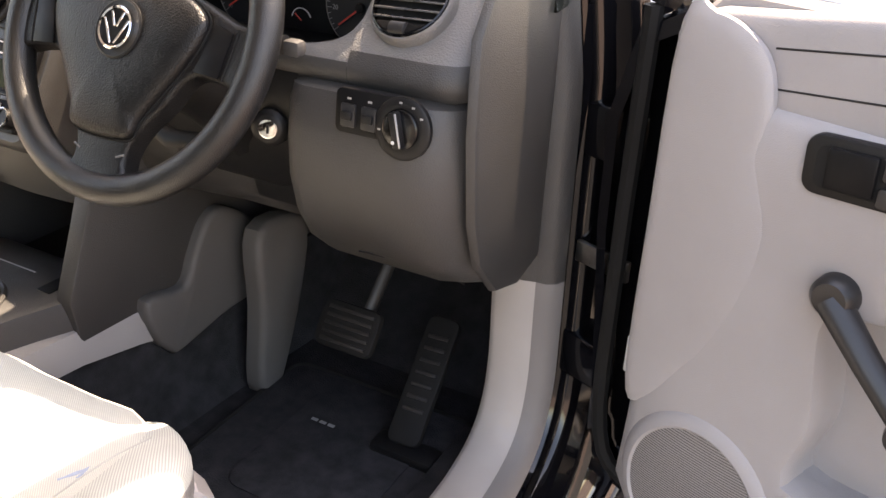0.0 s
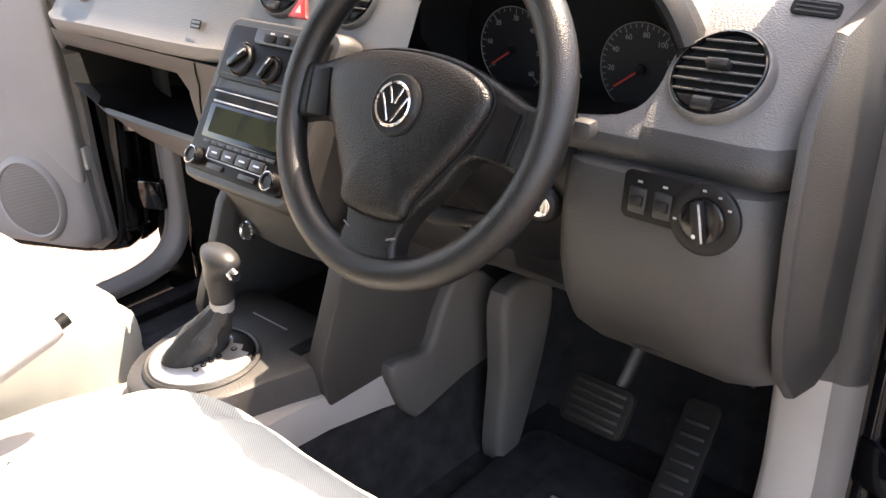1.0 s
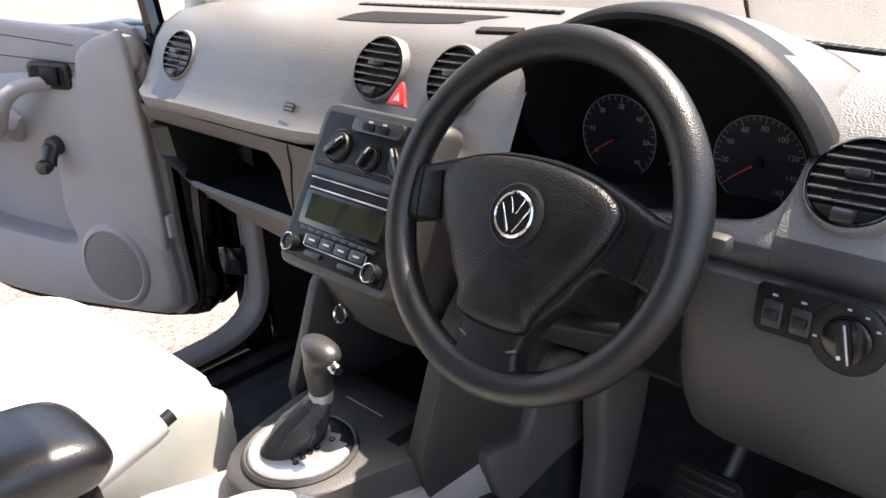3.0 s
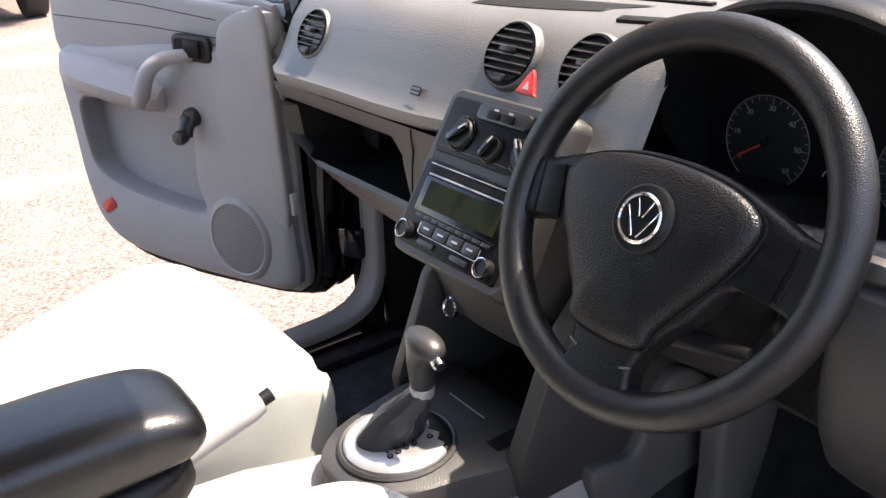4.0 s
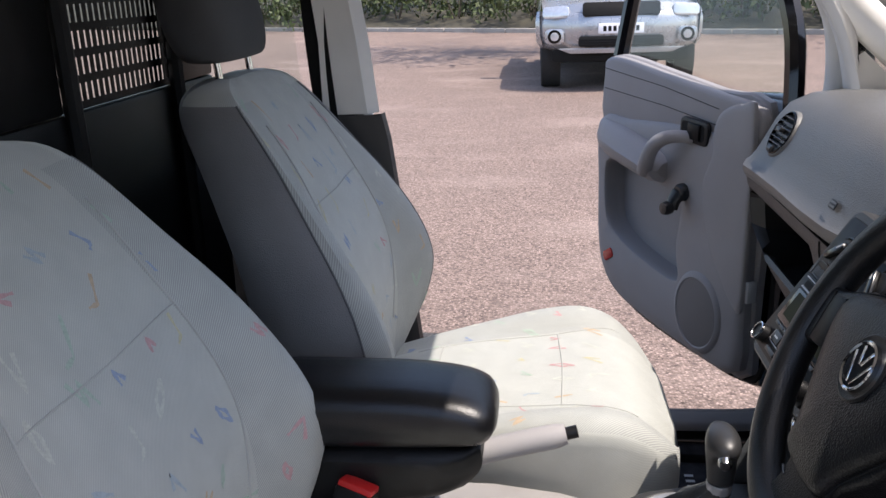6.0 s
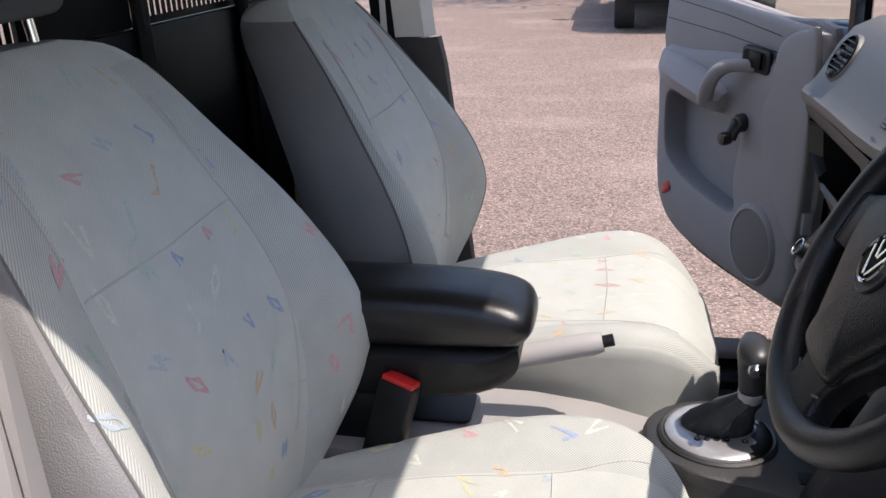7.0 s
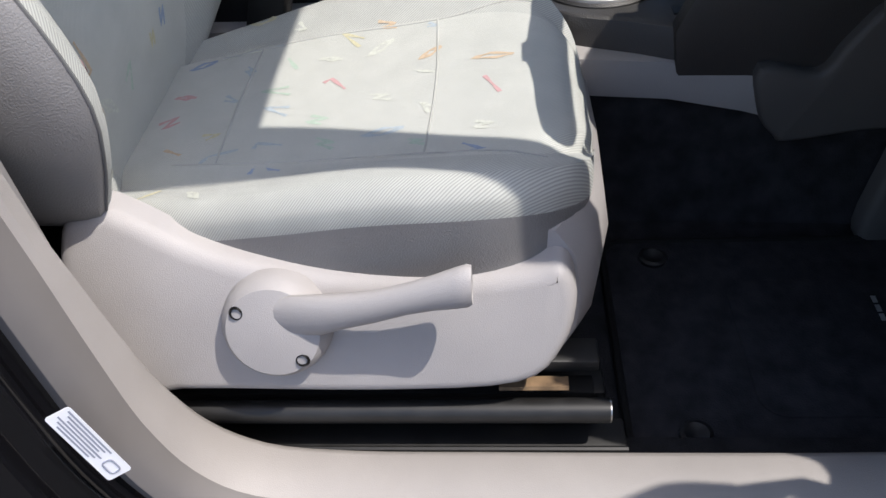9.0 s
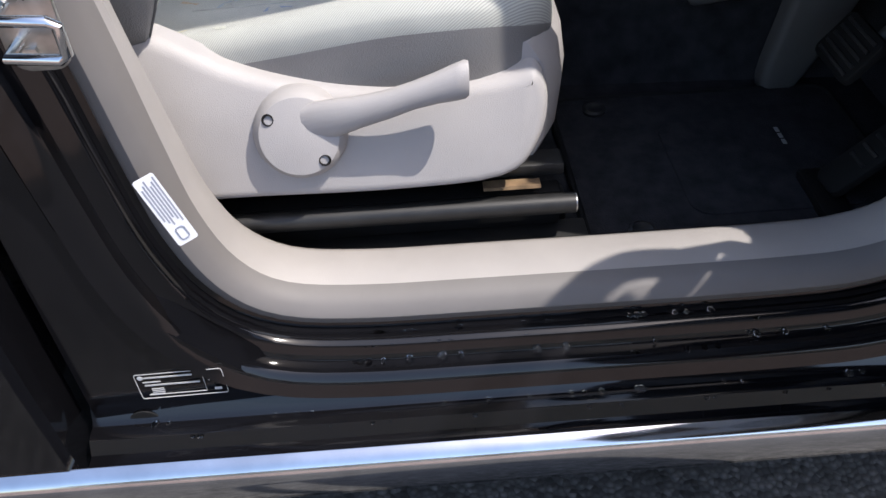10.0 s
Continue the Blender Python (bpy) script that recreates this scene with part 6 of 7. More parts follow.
REFLECT = material("red_reflector", (0.45, 0.02, 0.02), 0.15, vary=0.1, vary_scale=200)
furnish(pdoor, PDM, False)
furnish(ddoor, DDM, True)

# ---- seat cloth, seams and belts ----
def cloth_work(st, parts, seed):
    """Lay seams and the little coloured shapes on the cushion and backrest."""
    rng = random.Random(seed)
    cx, yo = st.location.x, st.location.y + 0.35
    trees = []
    for name in ("cushion", "backrest"):
        ob = next(o for o in st.children if o.name.split(".")[0] == name)
        me = ob.data
        trees.append(BVHTree.FromPolygons([v.co for v in me.vertices], [p.vertices[:] for p in me.polygons]))

    def on_cushion(u, v):
        h = trees[0].ray_cast(Vector((cx + u, yo + v, 1.0)), Vector((0, 0, -1)))
        return (h[0], h[1]) if h[0] is not None and h[1].z > 0.84 else None

    def on_back(u, z):
        h = trees[1].ray_cast(Vector((cx + u, 0.2 + yo, z)), Vector((0, -1, 0)))
        return (h[0], h[1]) if h[0] is not None and h[1].y > 0.6 else None

    def seam(fn, pts, r, mat, name="seam", closed=False):
        path = []
        for u, v in [(p.x, p.y) for p in cat([(a, b, 0) for a, b in pts], 8, closed)]:
            h = fn(u, v)
            if h:
                path.append(h[0] + h[1] * r * 0.2)
        if len(path) > 3:
            part(name, tube(path, r, 6), mat, st)
    for s in (1, -1):
        seam(on_cushion, [(s * 0.115, -0.52), (s * 0.135, -0.40), (s * 0.145, -0.25), (s * 0.165, -0.16), (s * 0.168, -0.13)], 0.0012, STITCH)
        seam(on_back, [(s * 0.125, 0.78), (s * 0.15, 0.86), (s * 0.165, 0.95), (s * 0.155, 1.05), (s * 0.14, 1.12), (s * 0.132, 1.20)], 0.0018, STITCH)
    seam(on_cushion, [(-0.147, -0.25), (0.0, -0.245), (0.147, -0.25)], 0.0012, STITCH)
    seam(on_cushion, [(-0.125, -0.47), (0.0, -0.475), (0.125, -0.47)], 0.0014, STITCH)
    seam(on_back, [(-0.152, 1.075), (0.0, 1.07), (0.152, 1.075)], 0.0012, STITCH)
    shapes = [[(-1, -0.7), (0.1, 0.8), (0.9, -0.2)], [(-1, -0.6), (-0.4, 0.6), (0.3, -0.5), (0.9, 0.6)], [(-0.6, 1), (-0.7, -0.6), (0.6, -0.8)], [(0, 1), (-0.6, 0), (0, -1), (0.55, 0), (0.05, 0.9)], [(-0.8, 0.7), (0, -0.8), (0.8, 0.8)], [(-0.9, -0.7), (0.8, 0.8)], [(-0.9, -0.5), (0.9, 0.5), (0.5, -0.6)]]
    bms = [bmesh.new() for _ in MARKS]

    def mark(fn, u, v):
        if rng.random() < 0.1:
            return
        shape, size, turn = rng.choice(shapes), rng.uniform(0.008, 0.0155), rng.uniform(-0.5, 0.5)
        col, skew = rng.randrange(len(MARKS)), rng.choice((-0.9, -0.6, 0.6, 0.9))
        pts = []
        for (a, b), (c, d) in zip(shape, shape[1:]):
            for k in range(5):
                pts.append((a + (c - a) * k / 5, b + (d - b) * k / 5))
        pts.append(shape[-1])
        pts = [(a + skew * b, b) for a, b in pts]
        ct, sn = math.cos(turn), math.sin(turn)
        pos = []
        for a, b in pts:
            h = fn(u + size * (0.75 * a * ct - 1.4 * b * sn), v + size * (0.75 * a * sn + 1.4 * b * ct))
            if h is None:
                return
            if pos and (h[0] - pos[-1][0]).length > 0.014:
                return
            pos.append(h)
        prev, bm = None, bms[col]
        for k, (p, nrm) in enumerate(pos):
            d = (pos[min(k + 1, len(pos) - 1)][0] - pos[max(k - 1, 0)][0])
            if d.length < 1e-7:
                continue
            side = d.cross(nrm).normalized() * (0.0010 + 0.0019 * abs(math.sin(0.55 * k + 3 * skew)))
            a, b = bm.verts.new(p + nrm * 0.0005 - side), bm.verts.new(p + nrm * 0.0005 + side)
            if prev:
                bm.faces.new((prev[0], prev[1], b, a))
            prev = (a, b)
    for j in range(7):
        for k in range(8):
            mark(on_cushion, -0.22 + 0.063 * k + rng.uniform(-0.014, 0.014) + 0.02 * (j % 2), -0.54 + 0.058 * j + rng.uniform(-0.012, 0.012))
    for j in range(9):
        for k in range(8):
            mark(on_back, -0.22 + 0.063 * k + rng.uniform(-0.014, 0.014) + 0.02 * (j % 2), 0.78 + 0.056 * j + rng.uniform(-0.012, 0.012))
    for bm, mat in zip(bms, MARKS):
        if bm.verts:
            tagged(part("woven_pattern", bm, mat, st, "small woven coloured shapes"), kind="stuff")
        else:
            bm.free()


STITCH = material("seam_thread", (0.40, 0.405, 0.38), 0.9, vary=0.1)
MARKS = [material("woven_" + n, [0.6 * q + 0.4 * g for q, g in zip(c, (0.45, 0.46, 0.425))], 0.9, vary=0.12, vary_scale=300, spec=0.15) for n, c in (("blue", (0.17, 0.26, 0.47)), ("red", (0.52, 0.21, 0.23)), ("yellow", (0.52, 0.47, 0.25)), ("green", (0.34, 0.47, 0.37)), ("white", (0.53, 0.55, 0.48)), ("orange", (0.52, 0.34, 0.18)), ("light_blue", (0.31, 0.39, 0.47)))]
cloth_work(dseat, None, 5)
cloth_work(pseat, None, 11)

# fixings on the driver's seat
part("front_skirt", loft([[Vector((0.345 + 0.218 * u, y - 0.04 * abs(u) ** 4, z)) for y, z in ((-0.13, 0.70), (-0.085, 0.692), (-0.064, 0.66), (-0.056, 0.61), (-0.06, 0.56), (-0.078, 0.52), (-0.13, 0.505))] for u in (-1, -0.96, -0.85, -0.5, 0, 0.5, 0.85, 0.96, 1)]), TRIM, dseat, "pale plastic front skirt")
for y, z in ((-0.424, 0.642), (-0.366, 0.595)):
    part("screw_hole", lathe([(0.0075, 0), (0.0055, 0.003), (0.0045, -0.0005)], DM @ Matrix.Translation((y + 0.392, (z - 0.622) * 1.06, 0.0282)), 18), PANEL, dseat, "recessed screw hole")
part("outer_rail", tube([(0.622, -0.52, 0.499), (0.622, -0.067, 0.499)], 0.0145, 14, flat=0.9), STEELBLACK, dseat, "black steel seat rail")
part("rail_end", tube([(0.622, -0.0672, 0.499), (0.622, -0.0655, 0.499)], 0.014, 14, flat=0.9), STEEL, dseat, "bare rail end")
part("lower_rail", box((0.590, -0.60, 0.432), (0.634, -0.045, 0.446), 0.003), STEELBLACK, dseat)
part("rail_lip", tube([(0.634, -0.60, 0.448), (0.634, -0.045, 0.448)], 0.004, 8), STEELBLACK, dseat)
part("rail_web", box((0.575, -0.58, 0.446), (0.60, -0.08, 0.50), 0.002), RUBBER, dseat)
part("cross_rail", box((0.55, -0.30, 0.515), (0.585, -0.075, 0.532), 0.003), STEELBLACK, dseat, "worn black inner rail")
RUST = material("rusty_foam", (0.17, 0.11, 0.06), 0.9, vary=0.4, vary_scale=60)
rw = random.Random(3)
part("wear_strip", loft([[Vector((0.592 + 0.006 * rw.random(), -0.18 + 0.008 * k, 0.514)), Vector((0.592, -0.18 + 0.008 * k, 0.5165 + 0.002 * rw.random())), Vector((0.606, -0.18 + 0.008 * k, 0.5165 + 0.002 * rw.random())), Vector((0.608, -0.18 + 0.008 * k, 0.514))] for k in range(10)]), RUST, dseat, "rust-stained foam strip on the rail")
for k in range(5):
    part("rail_bolt", lathe([(0.006, 0), (0.006, 0.004), (0.003, 0.006)], axes((0.584, -0.46 + 0.07 * k, 0.53), (0, 1, 0), (1, 0, 0.3)), 10), STEELBLACK, dseat)

bk = thing("seatbelt_buckle", (0.12, -0.47, 0.66), "black seatbelt buckle with a red release button", "seatbelt buckle")
BKM = axes((0.120, -0.472, 0.748), (0.25, 1, 0), (-0.15, 0.25, 0.95))
part("casing", box((-0.027, -0.016, -0.065), (0.027, 0.016, 0.05), 0.007, m=BKM), BLACK, bk)
part("release_button", box((-0.024, -0.013, 0.046), (0.024, 0.013, 0.056), 0.003, m=BKM), RED, bk, "red release button")
part("stalk", box((-0.012, -0.004, -0.12), (0.012, 0.004, -0.045), 0.002, m=BKM), RUBBER, bk)
part("anchor_bolt", lathe([(0.009, 0), (0.009, 0.006), (0.004, 0.008)], axes((0.104, -0.515, 0.665), (0, 1, 0), (1, 0, 0.2)), 12), STEELBLACK, bk)
tb = thing("console_tray", (0.07, -0.42, 0.69), "shallow black tray in the tunnel cover", "tray")
part("pad", prism(rounded(0.085, 0.12, 0.012), 0.004, pose(-0.008, -0.442, 0.6855), 0.0015), BLACK, tb)
for y in (-0.3, -0.22):
    part("gaiter_edge", tube([(0.03, y, 0.689), (0.065, y + 0.03, 0.69)], 0.003, 6), RUBBER, tb)

for side in (1, -1):
    sb = thing("seatbelt", (side * 0.68, -0.62, 1.0), "black woven seatbelt hanging by the door pillar", "seatbelt", "seatbelts")
    pth = [Vector((side * 0.575, -0.655, 1.52)), Vector((side * 0.60, -0.655, 1.3)), Vector((side * 0.635, -0.645, 1.05)), Vector((side * 0.65, -0.63, 0.8)), Vector((side * 0.645, -0.62, 0.5))]
    rings = [[p + Vector((0, -0.022, -0.0)), p + Vector((side * 0.0012, -0.022, 0)), p + Vector((side * 0.0012, 0.022, 0)), p + Vector((0, 0.022, 0))] for p in cat(pth, 4, False)]
    part("webbing", loft(rings), RUBBER, sb)
    part("guide", box((side * 0.575 - 0.012, -0.69, 1.51), (side * 0.575 + 0.012, -0.62, 1.55), 0.006), BLACK, sb)
    back = 0.055 if side > 0 else 0.0
    rows = []
    for z, y0, y1 in ((0.44, -0.70, -0.46), (0.60, -0.70, -0.485), (0.9, -0.69, -0.515), (1.1, -0.675, -0.535), (1.155, -0.665, -0.545)):
        rows.append([Vector((side * (0.655 - 0.4 * back - lean(z) + dx), y - back, z)) for y, dx in ((y0, -0.01), (y0 + 0.03, 0.0), (y1 - 0.02, 0.004), (y1, 0.02)) + (((y1 + 0.012, 0.05), (y1 + 0.03, 0.075)) if side > 0 else ((y1 + 0.004, 0.04),))])
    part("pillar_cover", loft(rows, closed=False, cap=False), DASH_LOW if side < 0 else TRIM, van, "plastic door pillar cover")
    rows = []
    for z, y0, y1 in ((1.157, -0.655, -0.55), (1.3, -0.65, -0.56), (1.5, -0.66, -0.58), (1.66, -0.67, -0.59)):
        rows.append([Vector((side * (0.655 - 0.4 * back - lean(z) + dx), y - back, z)) for y, dx in ((y0, -0.01), (y0 + 0.02, 0.0), (y1 - 0.02, 0.006), (y1, 0.03))])
    part("upper_pillar_trim", loft(rows, closed=False, cap=False), WHITE, van, "pale upper pillar trim")

# ---- details on the driver's door pillar and sill ----
PAPER = material("white_label", (0.75, 0.76, 0.80), 0.45, vary=0.03)
INK = material("grey_print", (0.25, 0.27, 0.33), 0.6, vary=0.03)
st = thing("tyre_label", (0.77, -0.51, 0.65), "white printed label stuck on the door pillar", "label")
LBM = axes((0.776, -0.511, 0.652), (0, 0.30, -0.95), (0.93, 0.33, 0.12))
part("sheet", prism(rounded(0.086, 0.022, 0.003), 0.0006, LBM), PAPER, st)
for k in range(6):
    w = 0.036 - 0.004 * (k % 3)
    part("print_line", box((-w - 0.003, -0.0008, 0.0007), (w - 0.018, 0.0008, 0.0009), m=LBM @ Matrix.Translation((0, 0.0080 - 0.0031 * k, 0))), INK, st)
part("print_block", tube([LBM @ Vector((0.030 + x, y, 0.0009)) for x, y in rounded(0.015, 0.009, 0.003, 3)], 0.0008, 5, True), INK, st)
vp = thing("type_plate", (0.79, -0.55, 0.41), "black type plate with white print on the pillar", "label")
VPM = axes((0.8055, -0.545, 0.424), (0, 1, 0.02), (1, 0, 0))
part("frame", tube([VPM @ Vector((x, y, 0.0008)) for x, y in rounded(0.098, 0.042, 0.003, 3)], 0.00045, 5, True), PRINT, vp)
part("inner_frame", tube([VPM @ Vector((x, y, 0.0008)) for x, y in ((-0.04, -0.015), (0.026, -0.015), (0.026, 0.018))], 0.0005, 5), PRINT, vp)
for k, (x, y, w, h) in enumerate(((-0.012, 0.0145, 0.054, 0.0035), (-0.032, 0.007, 0.02, 0.0025), (-0.01, 0.0015, 0.062, 0.0035), (-0.028, -0.005, 0.014, 0.002), (-0.028, -0.008, 0.014, 0.002), (-0.028, -0.011, 0.014, 0.002), (-0.03, -0.014, 0.016, 0.002), (0.037, 0.010, 0.012, 0.002), (0.037, 0.0065, 0.012, 0.002), (0.037, 0.003, 0.012, 0.002), (0.039, -0.013, 0.008, 0.006))):
    part("print_bar", box((x - w / 2, y - h * 0.32, 0.0004), (x + w / 2, y + h * 0.32, 0.0009), m=VPM), PRINT, vp)
part("stamp", lathe([(0.0035, 0.0004), (0.003, 0.0009)], VPM @ Matrix.Translation((-0.043, 0.0145, 0)), 14), PRINT, vp)
part("blanking_plug", lathe([(0.019, 0.0), (0.018, 0.0012), (0.001, 0.0016)], axes((0.809, -0.600, 0.363), (0, 1, 0), (1, 0, 0.05)), 28), RUBBER, van, "round black blanking plug")
sk = thing("door_striker", (0.79, -0.575, 0.865), "bright steel door latch striker on the pillar", "striker")
SKM = axes((0.797, -0.562, 0.868), (0, 1, 0), (1, 0, 0))
part("plate", prism(rounded(0.05, 0.085, 0.016), 0.004, SKM, 0.0015), STEEL, sk)
part("loop", tube([SKM @ Vector((x, y, z)) for x, y, z in ((-0.012, 0.016, 0), (-0.012, 0.016, 0.03), (0.03, 0.016, 0.036), (0.036, 0.012, 0.036), (0.036, -0.012, 0.036), (0.03, -0.016, 0.036), (-0.012, -0.016, 0.03), (-0.012, -0.016, 0))], 0.0048, 10), CHROME, sk)
for y in (-0.028, 0.028):
    part("bolt", lathe([(0.009, 0.003), (0.009, 0.009), (0.005, 0.010)], SKM @ Matrix.Translation((-0.004, y, 0)), 6), STEEL, sk)

# water drops on the painted sill
drops = bmesh.new()
rd = random.Random(8)
frame_pts = [(0.752, 0.0505), (0.765, 0.054), (0.779, 0.069), (0.792, 0.073)]
for k in range(80):
    x, o = rd.choice(frame_pts)
    y = -0.36 + 0.75 * rd.random() ** 1.8
    r = rd.uniform(0.002, 0.0055)
    tmp = bmesh.new()
    bmesh.ops.create_icosphere(tmp, subdivisions=1, radius=r)
    merge(drops, tmp, Matrix.Translation((x, y, 0.4755 - o + 0.0004)) @ Matrix.Diagonal((1.2, 1, 0.5, 1)))
for k in range(40):
    x, z = rd.choice(((0.819, 0.3695), (0.834, 0.363), (0.854, 0.3468)))
    tmp = bmesh.new()
    bmesh.ops.create_icosphere(tmp, subdivisions=1, radius=rd.uniform(0.002, 0.005))
    merge(drops, tmp, Matrix.Translation((x, -0.6 + 0.9 * rd.random(), z + 0.0004)) @ Matrix.Diagonal((1.2, 1, 0.5, 1)))
WATER = bpy.data.materials.new("water_drop")
WATER.use_nodes = True
wb = WATER.node_tree.nodes["Principled BSDF"]
wb.inputs["Transmission Weight"].default_value, wb.inputs["Roughness"].default_value, wb.inputs["IOR"].default_value = 1.0, 0.02, 1.33
tagged(part("water_drops", drops, WATER, None), "clear water drops on the black sill", "water drops", kind="stuff")

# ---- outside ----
# darker grey patches of ground beside and under the van
for (x0, y0, x1, y1), nm in (((-0.95, -3.0, 2.3, 1.5), "darker ground under and beside the van"), ((-2.22, -2.4, -1.25, -0.43), "darker patch of ground beside the van")):
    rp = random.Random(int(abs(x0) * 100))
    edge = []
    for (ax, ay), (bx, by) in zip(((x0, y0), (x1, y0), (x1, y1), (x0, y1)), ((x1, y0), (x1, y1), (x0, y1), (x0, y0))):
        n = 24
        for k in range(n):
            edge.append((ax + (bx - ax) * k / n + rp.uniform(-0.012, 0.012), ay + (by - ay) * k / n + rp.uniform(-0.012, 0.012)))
    tagged(part("tarmac_patch", prism(edge, 0.004, pose(0, 0, 0)), DARK_GROUND), nm, "tarmac", kind="structure")
pb = thing("paper_scrap", (0.69, -0.03, 0.005), "small white scrap lying on the ground", "litter")
part("scrap", prism([(p.x, p.y) for p in cat([(-0.008, -0.012, 0), (0.006, -0.016, 0), (0.010, 0.0, 0), (0.004, 0.015, 0), (-0.007, 0.010, 0)], 3)], 0.004, pose(0.69, -0.03, 0.0045), 0.0015), PRINT, pb)
# parked pickup, front towards the van
SILVER = material("silver_car_paint", (0.42, 0.43, 0.45), 0.28, metal=0.6, vary=0.04, coat=0.8)
TYRE = material("tyre_rubber", (0.02, 0.02, 0.02), 0.85, vary=0.2, vary_scale=30)
LENS = material("lamp_lens", (0.6, 0.62, 0.65), 0.08, metal=0.5, vary=0.1, vary_scale=40)
PX, PY = -10.0, 0.80
truck = thing("pickup_truck", (PX - 2, PY, 0), "silver pickup truck parked facing the van", "pickup truck")


def TK(u, y, z):
    return Vector((PX - u, PY + y, z))


rows = []
for z, w, u in ((0.50, 0.90, 0.16), (0.54, 1.0, 0.06), (0.62, 1.05, 0.02), (0.75, 1.06, 0.0), (0.88, 1.06, 0.0), (0.95, 1.05, 0.03), (1.0, 1.04, 0.06)):
    rows.append([TK(u + 0.42 * abs(k) ** 4, w * k, z) for k in (-1, -0.92, -0.8, -0.6, -0.3, 0, 0.3, 0.6, 0.8, 0.92, 1)])
part("front_bumper", loft(rows, closed=False, cap=False), SILVER, truck, "silver moulded bumper")
rows = []
for u, z, w in ((0.05, 1.0, 0.95), (0.10, 1.10, 0.97), (0.30, 1.17, 0.98), (0.9, 1.22, 0.99), (1.35, 1.25, 0.98)):
    rows.append([TK(u + 0.2 * abs(k) ** 3, w * k, z - 0.06 * abs(k) ** 4) for k in (-1, -0.8, -0.5, 0, 0.5, 0.8, 1)])
part("bonnet", loft(rows, closed=False, cap=False), SILVER, truck, "silver bonnet")
part("windscreen", loft([[TK(u, w * k, z) for k in (-1, -0.5, 0, 0.5, 1)] for u, z, w in ((1.35, 1.25, 0.9), (2.05, 1.78, 0.72))], closed=False, cap=False), GLOSS, truck, "dark windscreen")
rows = []
for u, z, w in ((2.0, 1.78, 0.74), (2.1, 1.84, 0.74), (3.2, 1.85, 0.74), (3.7, 1.78, 0.72)):
    rows.append([TK(u, w * k, z - 0.05 * abs(k) ** 4) for k in (-1, -0.6, 0, 0.6, 1)])
part("roof", loft(rows, closed=False, cap=False), SILVER, truck)
for s in (1, -1):
    rows = []
    for z, o in ((0.55, 0.98), (0.7, 1.02), (0.95, 1.03), (1.12, 1.0), (1.24, 0.95)):
        rows.append([TK(u, s * o * q, z) for u, q in ((0.3, 0.98), (0.6, 1.0), (2.0, 1.0), (4.0, 1.0), (5.1, 0.98))])
    part("body_side", loft(rows, closed=False, cap=False), SILVER, truck)
    part("side_glass", loft([[TK(u, s * w, z) for u in (1.5, 2.2, 3.6)] for z, w in ((1.24, 0.94), (1.76, 0.76))], closed=False, cap=False), GLOSS, truck)
    wm = axes(TK(0.82, s * 0.86, 0.40), (0, 0, 1), (0, s, 0))
    wl = part("wheel", lathe([(0.26, -0.12), (0.39, -0.13), (0.40, -0.10), (0.40, 0.10), (0.385, 0.125), (0.27, 0.13)], wm, 36), TYRE, truck, "black tyre")
    part("rim", lathe([(0.26, 0.11), (0.25, 0.125), (0.12, 0.10), (0.001, 0.11)], wm, 24), SATIN, wl)
    wm = axes(TK(3.95, s * 0.86, 0.40), (0, 0, 1), (0, s, 0))
    part("wheel", lathe([(0.26, -0.12), (0.39, -0.13), (0.40, -0.10), (0.40, 0.10), (0.385, 0.125), (0.27, 0.13)], wm, 36), TYRE, truck, "black tyre")
    fm = axes(TK(0.085, s * 0.82, 0.70), (0, 1, 0), (1, 0, 0))
    part("fog_surround", prism(rounded(0.24, 0.19, 0.06), 0.03, fm, 0.01), SILVER, truck)
    part("fog_recess", lathe([(0.085, 0.0), (0.085, 0.033), (0.07, 0.034)], fm, 28), GLOSS, truck)
    part("fog_lamp", lathe([(0.055, 0.03), (0.05, 0.042), (0.001, 0.046)], fm, 24), LENS, truck, "round fog lamp")
    hm = axes(TK(0.16, s * 0.80, 0.99), (0, 1, 0), (1, 0.25 * s, 0.2))
    part("headlamp", prism(rounded(0.34, 0.15, 0.05), 0.03, hm, 0.01), LENS, truck, "clear headlamp")
    part("mirror", box(TK(1.75, s * 1.12 - 0.1, 1.22), TK(1.6, s * 1.12 + 0.1, 1.42), 0.03), BLACK, truck)
part("lower_intake", prism(rounded(1.05, 0.13, 0.04), 0.02, axes(TK(0.0, 0.0, 0.635), (0, 1, 0), (1, 0, 0)), 0.006), RUBBER, truck, "black lower grille")
for k in range(3):
    part("intake_bar", box(TK(-0.025, -0.5, 0.60 + 0.03 * k), TK(-0.018, 0.5, 0.608 + 0.03 * k), 0.002), BLACK, truck)
part("skid_plate", prism([(-0.78, 0.055), (0.78, 0.055), (0.70, 0.02), (0.62, -0.01), (-0.62, -0.01), (-0.70, 0.02)], 0.03, axes(TK(0.035, 0.0, 0.50), (0, 1, 0), (1, 0, 0)), 0.008), SATIN, truck, "pale skid plate")
part("lower_valance", prism(rounded(1.7, 0.16, 0.04), 0.02, axes(TK(0.14, 0.0, 0.46), (0, 1, 0), (1, 0, 0)), 0.006), RUBBER, truck)
part("grille", prism(rounded(0.95, 0.17, 0.04), 0.03, axes(TK(0.06, 0.0, 1.02), (0, 1, 0), (1, 0, 0.3)), 0.008), RUBBER, truck, "dark radiator grille")
npl = part("number_plate", prism(rounded(0.56, 0.125, 0.012), 0.012, axes(TK(0.0, 0.0, 0.79), (0, 1, 0), (1, 0, 0)), 0.003), PAPER, truck, "white number plate")
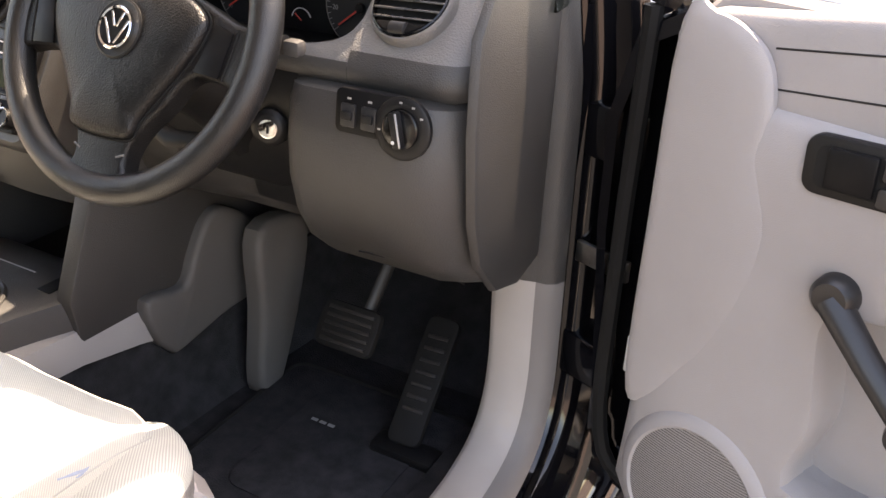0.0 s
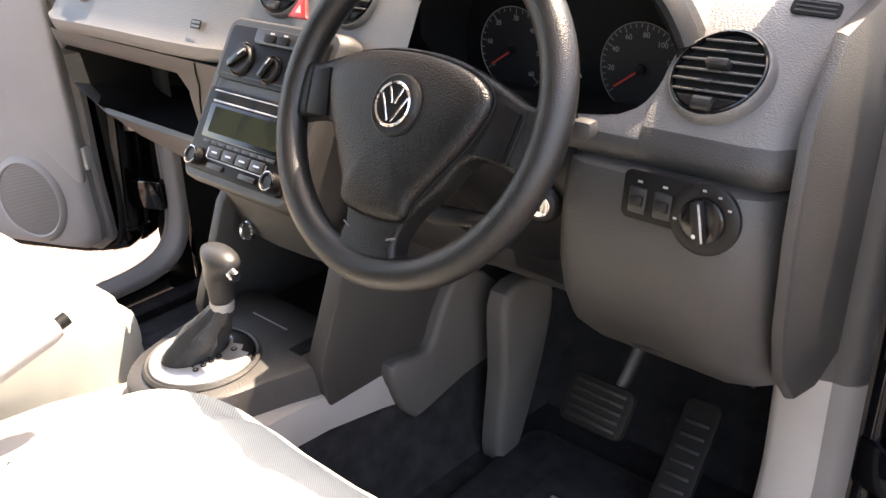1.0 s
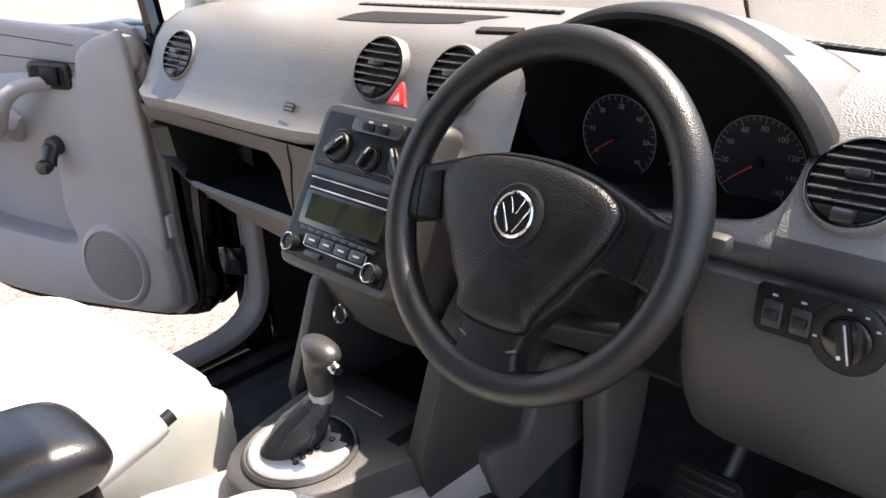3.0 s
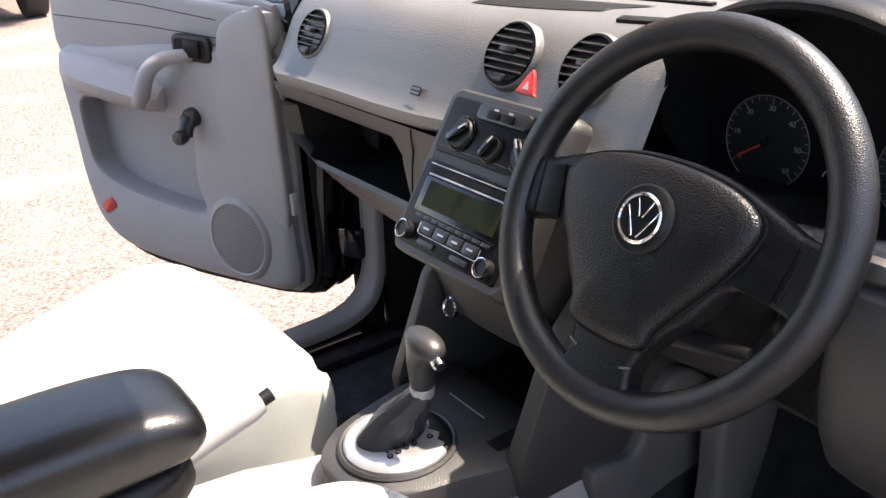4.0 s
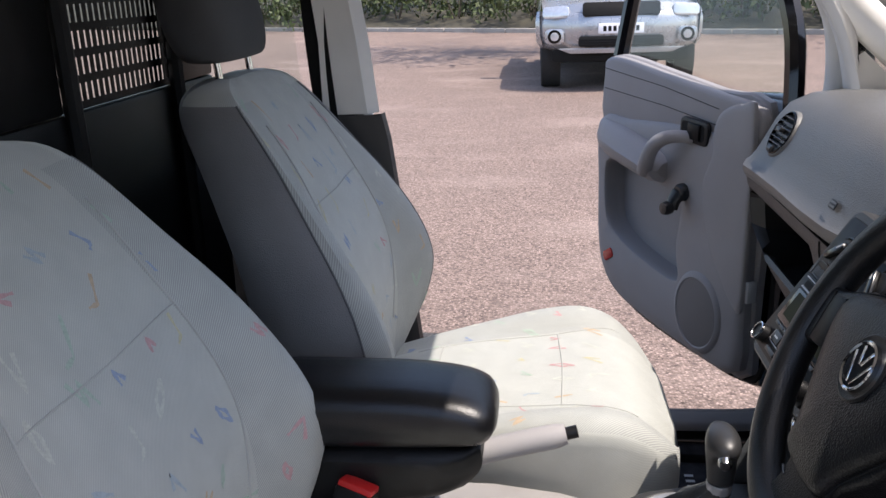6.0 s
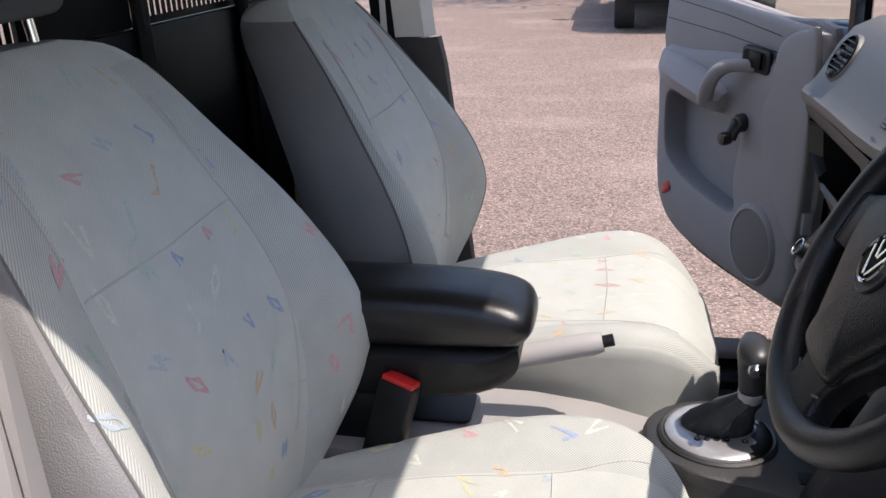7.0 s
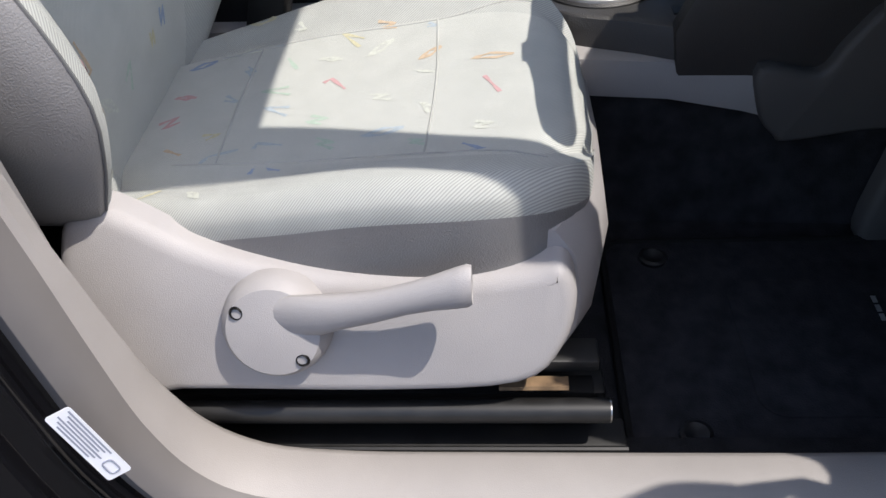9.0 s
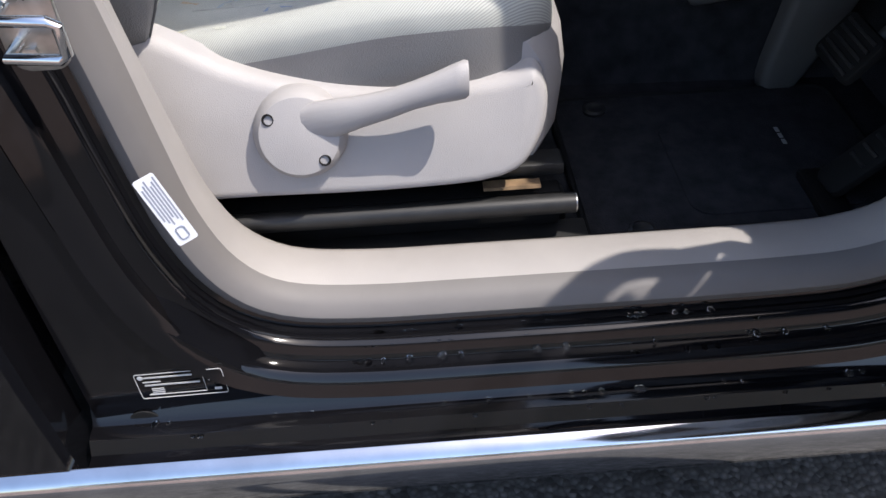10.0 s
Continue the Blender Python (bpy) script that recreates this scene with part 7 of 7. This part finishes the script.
for k in range(7):
    part("bar", box(TK(-0.0135, -0.22 + 0.062 * k + (0.03 if k > 3 else 0), 0.758), TK(-0.0125, -0.18 + 0.062 * k + (0.03 if k > 3 else 0), 0.822)), RUBBER, npl)
part("underside", box(TK(4.8, -0.85, 0.34), TK(0.5, 0.85, 0.5)), RUBBER, truck)

# kerb, bank and planting beyond the car park
KERB = material("concrete_kerb", (0.36, 0.34, 0.31), 0.85, grain=0.5, grain_scale=120, vary=0.15, vary_scale=3)
EARTH = material("dark_bank_soil", (0.05, 0.045, 0.03), 0.95, vary=0.4, vary_scale=2)
LEAF = material("shrub_leaf", (0.035, 0.06, 0.02), 0.6, vary=0.4, vary_scale=1.5, tint=(0.07, 0.09, 0.03))
BARK = material("bark", (0.08, 0.065, 0.05), 0.9, vary=0.3, vary_scale=8)


def bed_x(y):
    """The line of the kerb."""
    return -24.5 + 0.55 * (y + 3)


kb = thing("kerb", (-23, 0, 0), "pale concrete kerb along the planting", "kerb", kind="structure")
for k in range(34):
    y0 = -14 + 0.92 * k
    a, b = Vector((bed_x(y0), y0, 0)), Vector((bed_x(y0 + 0.9), y0 + 0.9, 0))
    m = axes(a, b - a, (0, 0, 1))
    part("kerb_stone", box((0, 0, -0.05), ((b - a).length, 0.14, 0.12), 0.012, 1, m=m), KERB, kb)
rows = []
for off, z in ((-0.14, 0.08), (-0.6, 0.16), (-2.5, 0.5), (-6, 1.2), (-14, 1.8)):
    rows.append([Vector((bed_x(y) + off, y - 0.3 * off, z + 0.06 * math.sin(y * 1.7))) for y in range(-26, 30, 2)])
tagged(part("planting_bank", loft(rows, closed=False, cap=False), EARTH), "dark earth bank behind the kerb", "bank", kind="structure")


def foliage(n, centre, size, rng, leaf=0.09):
    """Many small bent leaves in uneven clumps."""
    bm = bmesh.new()
    clumps = [Vector((rng.gauss(0, 0.36) * size[0], rng.gauss(0, 0.36) * size[1], rng.gauss(0, 0.33) * size[2])) for _ in range(max(5, n // 60))]
    for _ in range(n):
        c = rng.choice(clumps)
        p = Vector(centre) + c + Vector((rng.gauss(0, 0.13) * size[0], rng.gauss(0, 0.13) * size[1], rng.gauss(0, 0.12) * size[2]))
        q = Euler((rng.uniform(0, 6.3), rng.uniform(0, 6.3), rng.uniform(0, 6.3))).to_matrix()
        s = leaf * rng.uniform(0.6, 1.5)
        vs = [bm.verts.new(p + q @ Vector(v) * s) for v in ((-1, 0, 0), (0, -0.45, 0.15), (1, 0, -0.1), (0, 0.45, 0.15))]
        bm.faces.new(vs)
    return bm


rng = random.Random(21)
for k in range(13):
    y = -12.0 + 1.9 * k + rng.uniform(-0.4, 0.4)
    c = (bed_x(y) - 1.6 + rng.uniform(-0.4, 0.3), y, 0.85 + rng.uniform(0, 0.3))
    sh = thing("shrub", (c[0], c[1], 0.1), "dark green leafy shrub on the bank", "shrub", "shrubs behind the kerb")
    part("foliage", foliage(900, c, (2.0, 2.4, 1.7), rng), LEAF, sh)
    for j in range(4):
        part("stem", tube([(c[0] + rng.uniform(-0.1, 0.1), c[1], 0.05), (c[0] + rng.uniform(-0.4, 0.4), c[1] + rng.uniform(-0.5, 0.5), 1.2)], [0.03, 0.01], 6), BARK, sh)
# First tree is added out of view behind the pickup, to shade the ground.
for x, y, h in ((-16.4, 0.35, 6.8), (-22.5, 5.5, 6.5), (-19.0, 9.5, 7.0), (-29.0, -4.0, 6.0), (-28.0, 1.0, 6.5), (-15.5, 13.0, 7.0)):
    tr_ = thing("tree", (x, y, 0), "leafy broadleaf tree beyond the car park", "tree", "trees beyond the car park")
    part("trunk", tube([(x, y, 0), (x + 0.08, y, h * 0.3), (x - 0.05, y + 0.1, h * 0.6), (x, y, h * 0.8)], [0.19, 0.15, 0.1, 0.04], 10), BARK, tr_)
    for j in range(6):
        a = rng.uniform(0, 6.3)
        part("limb", tube([(x, y, h * (0.35 + 0.06 * j)), (x + math.cos(a) * 0.8, y + math.sin(a) * 0.8, h * (0.5 + 0.05 * j)), (x + math.cos(a) * 1.5, y + math.sin(a) * 1.5, h * (0.62 + 0.05 * j))], [0.07, 0.045, 0.015], 6), BARK, tr_)
    part("crown", foliage(2600, (x, y, h * 0.68), (3.6, 3.6, 3.4), rng, 0.11), LEAF, tr_)

# pale building on the driver's side, closing the place behind the camera
RENDERED = material("cream_rendered_wall", (0.62, 0.55, 0.43), 0.85, grain=0.4, grain_scale=60, vary=0.1, vary_scale=0.7)
bd = thing("building", (34, 4, 0), "cream rendered building beside the car park", "building")
part("wall", box((33, -14, 0), (39, 20, 4.2), 0.02), RENDERED, bd)
rows = [[Vector((x, y, z)) for y in (-14.4, 20.4)] for x, z in ((32.6, 4.1), (36, 6.2), (39.4, 4.1))]
part("roof", loft(rows, closed=False, cap=False), BLACK, bd)
for k in range(5):
    wn_ = part("window", box((32.96, -11 + 6 * k, 1.0), (33.0, -9.4 + 6 * k, 2.3), 0.004), GLOSS, bd)
    part("frame", box((32.93, -11.08 + 6 * k, 0.92), (32.97, -9.32 + 6 * k, 1.0), 0.004), WHITE, wn_)
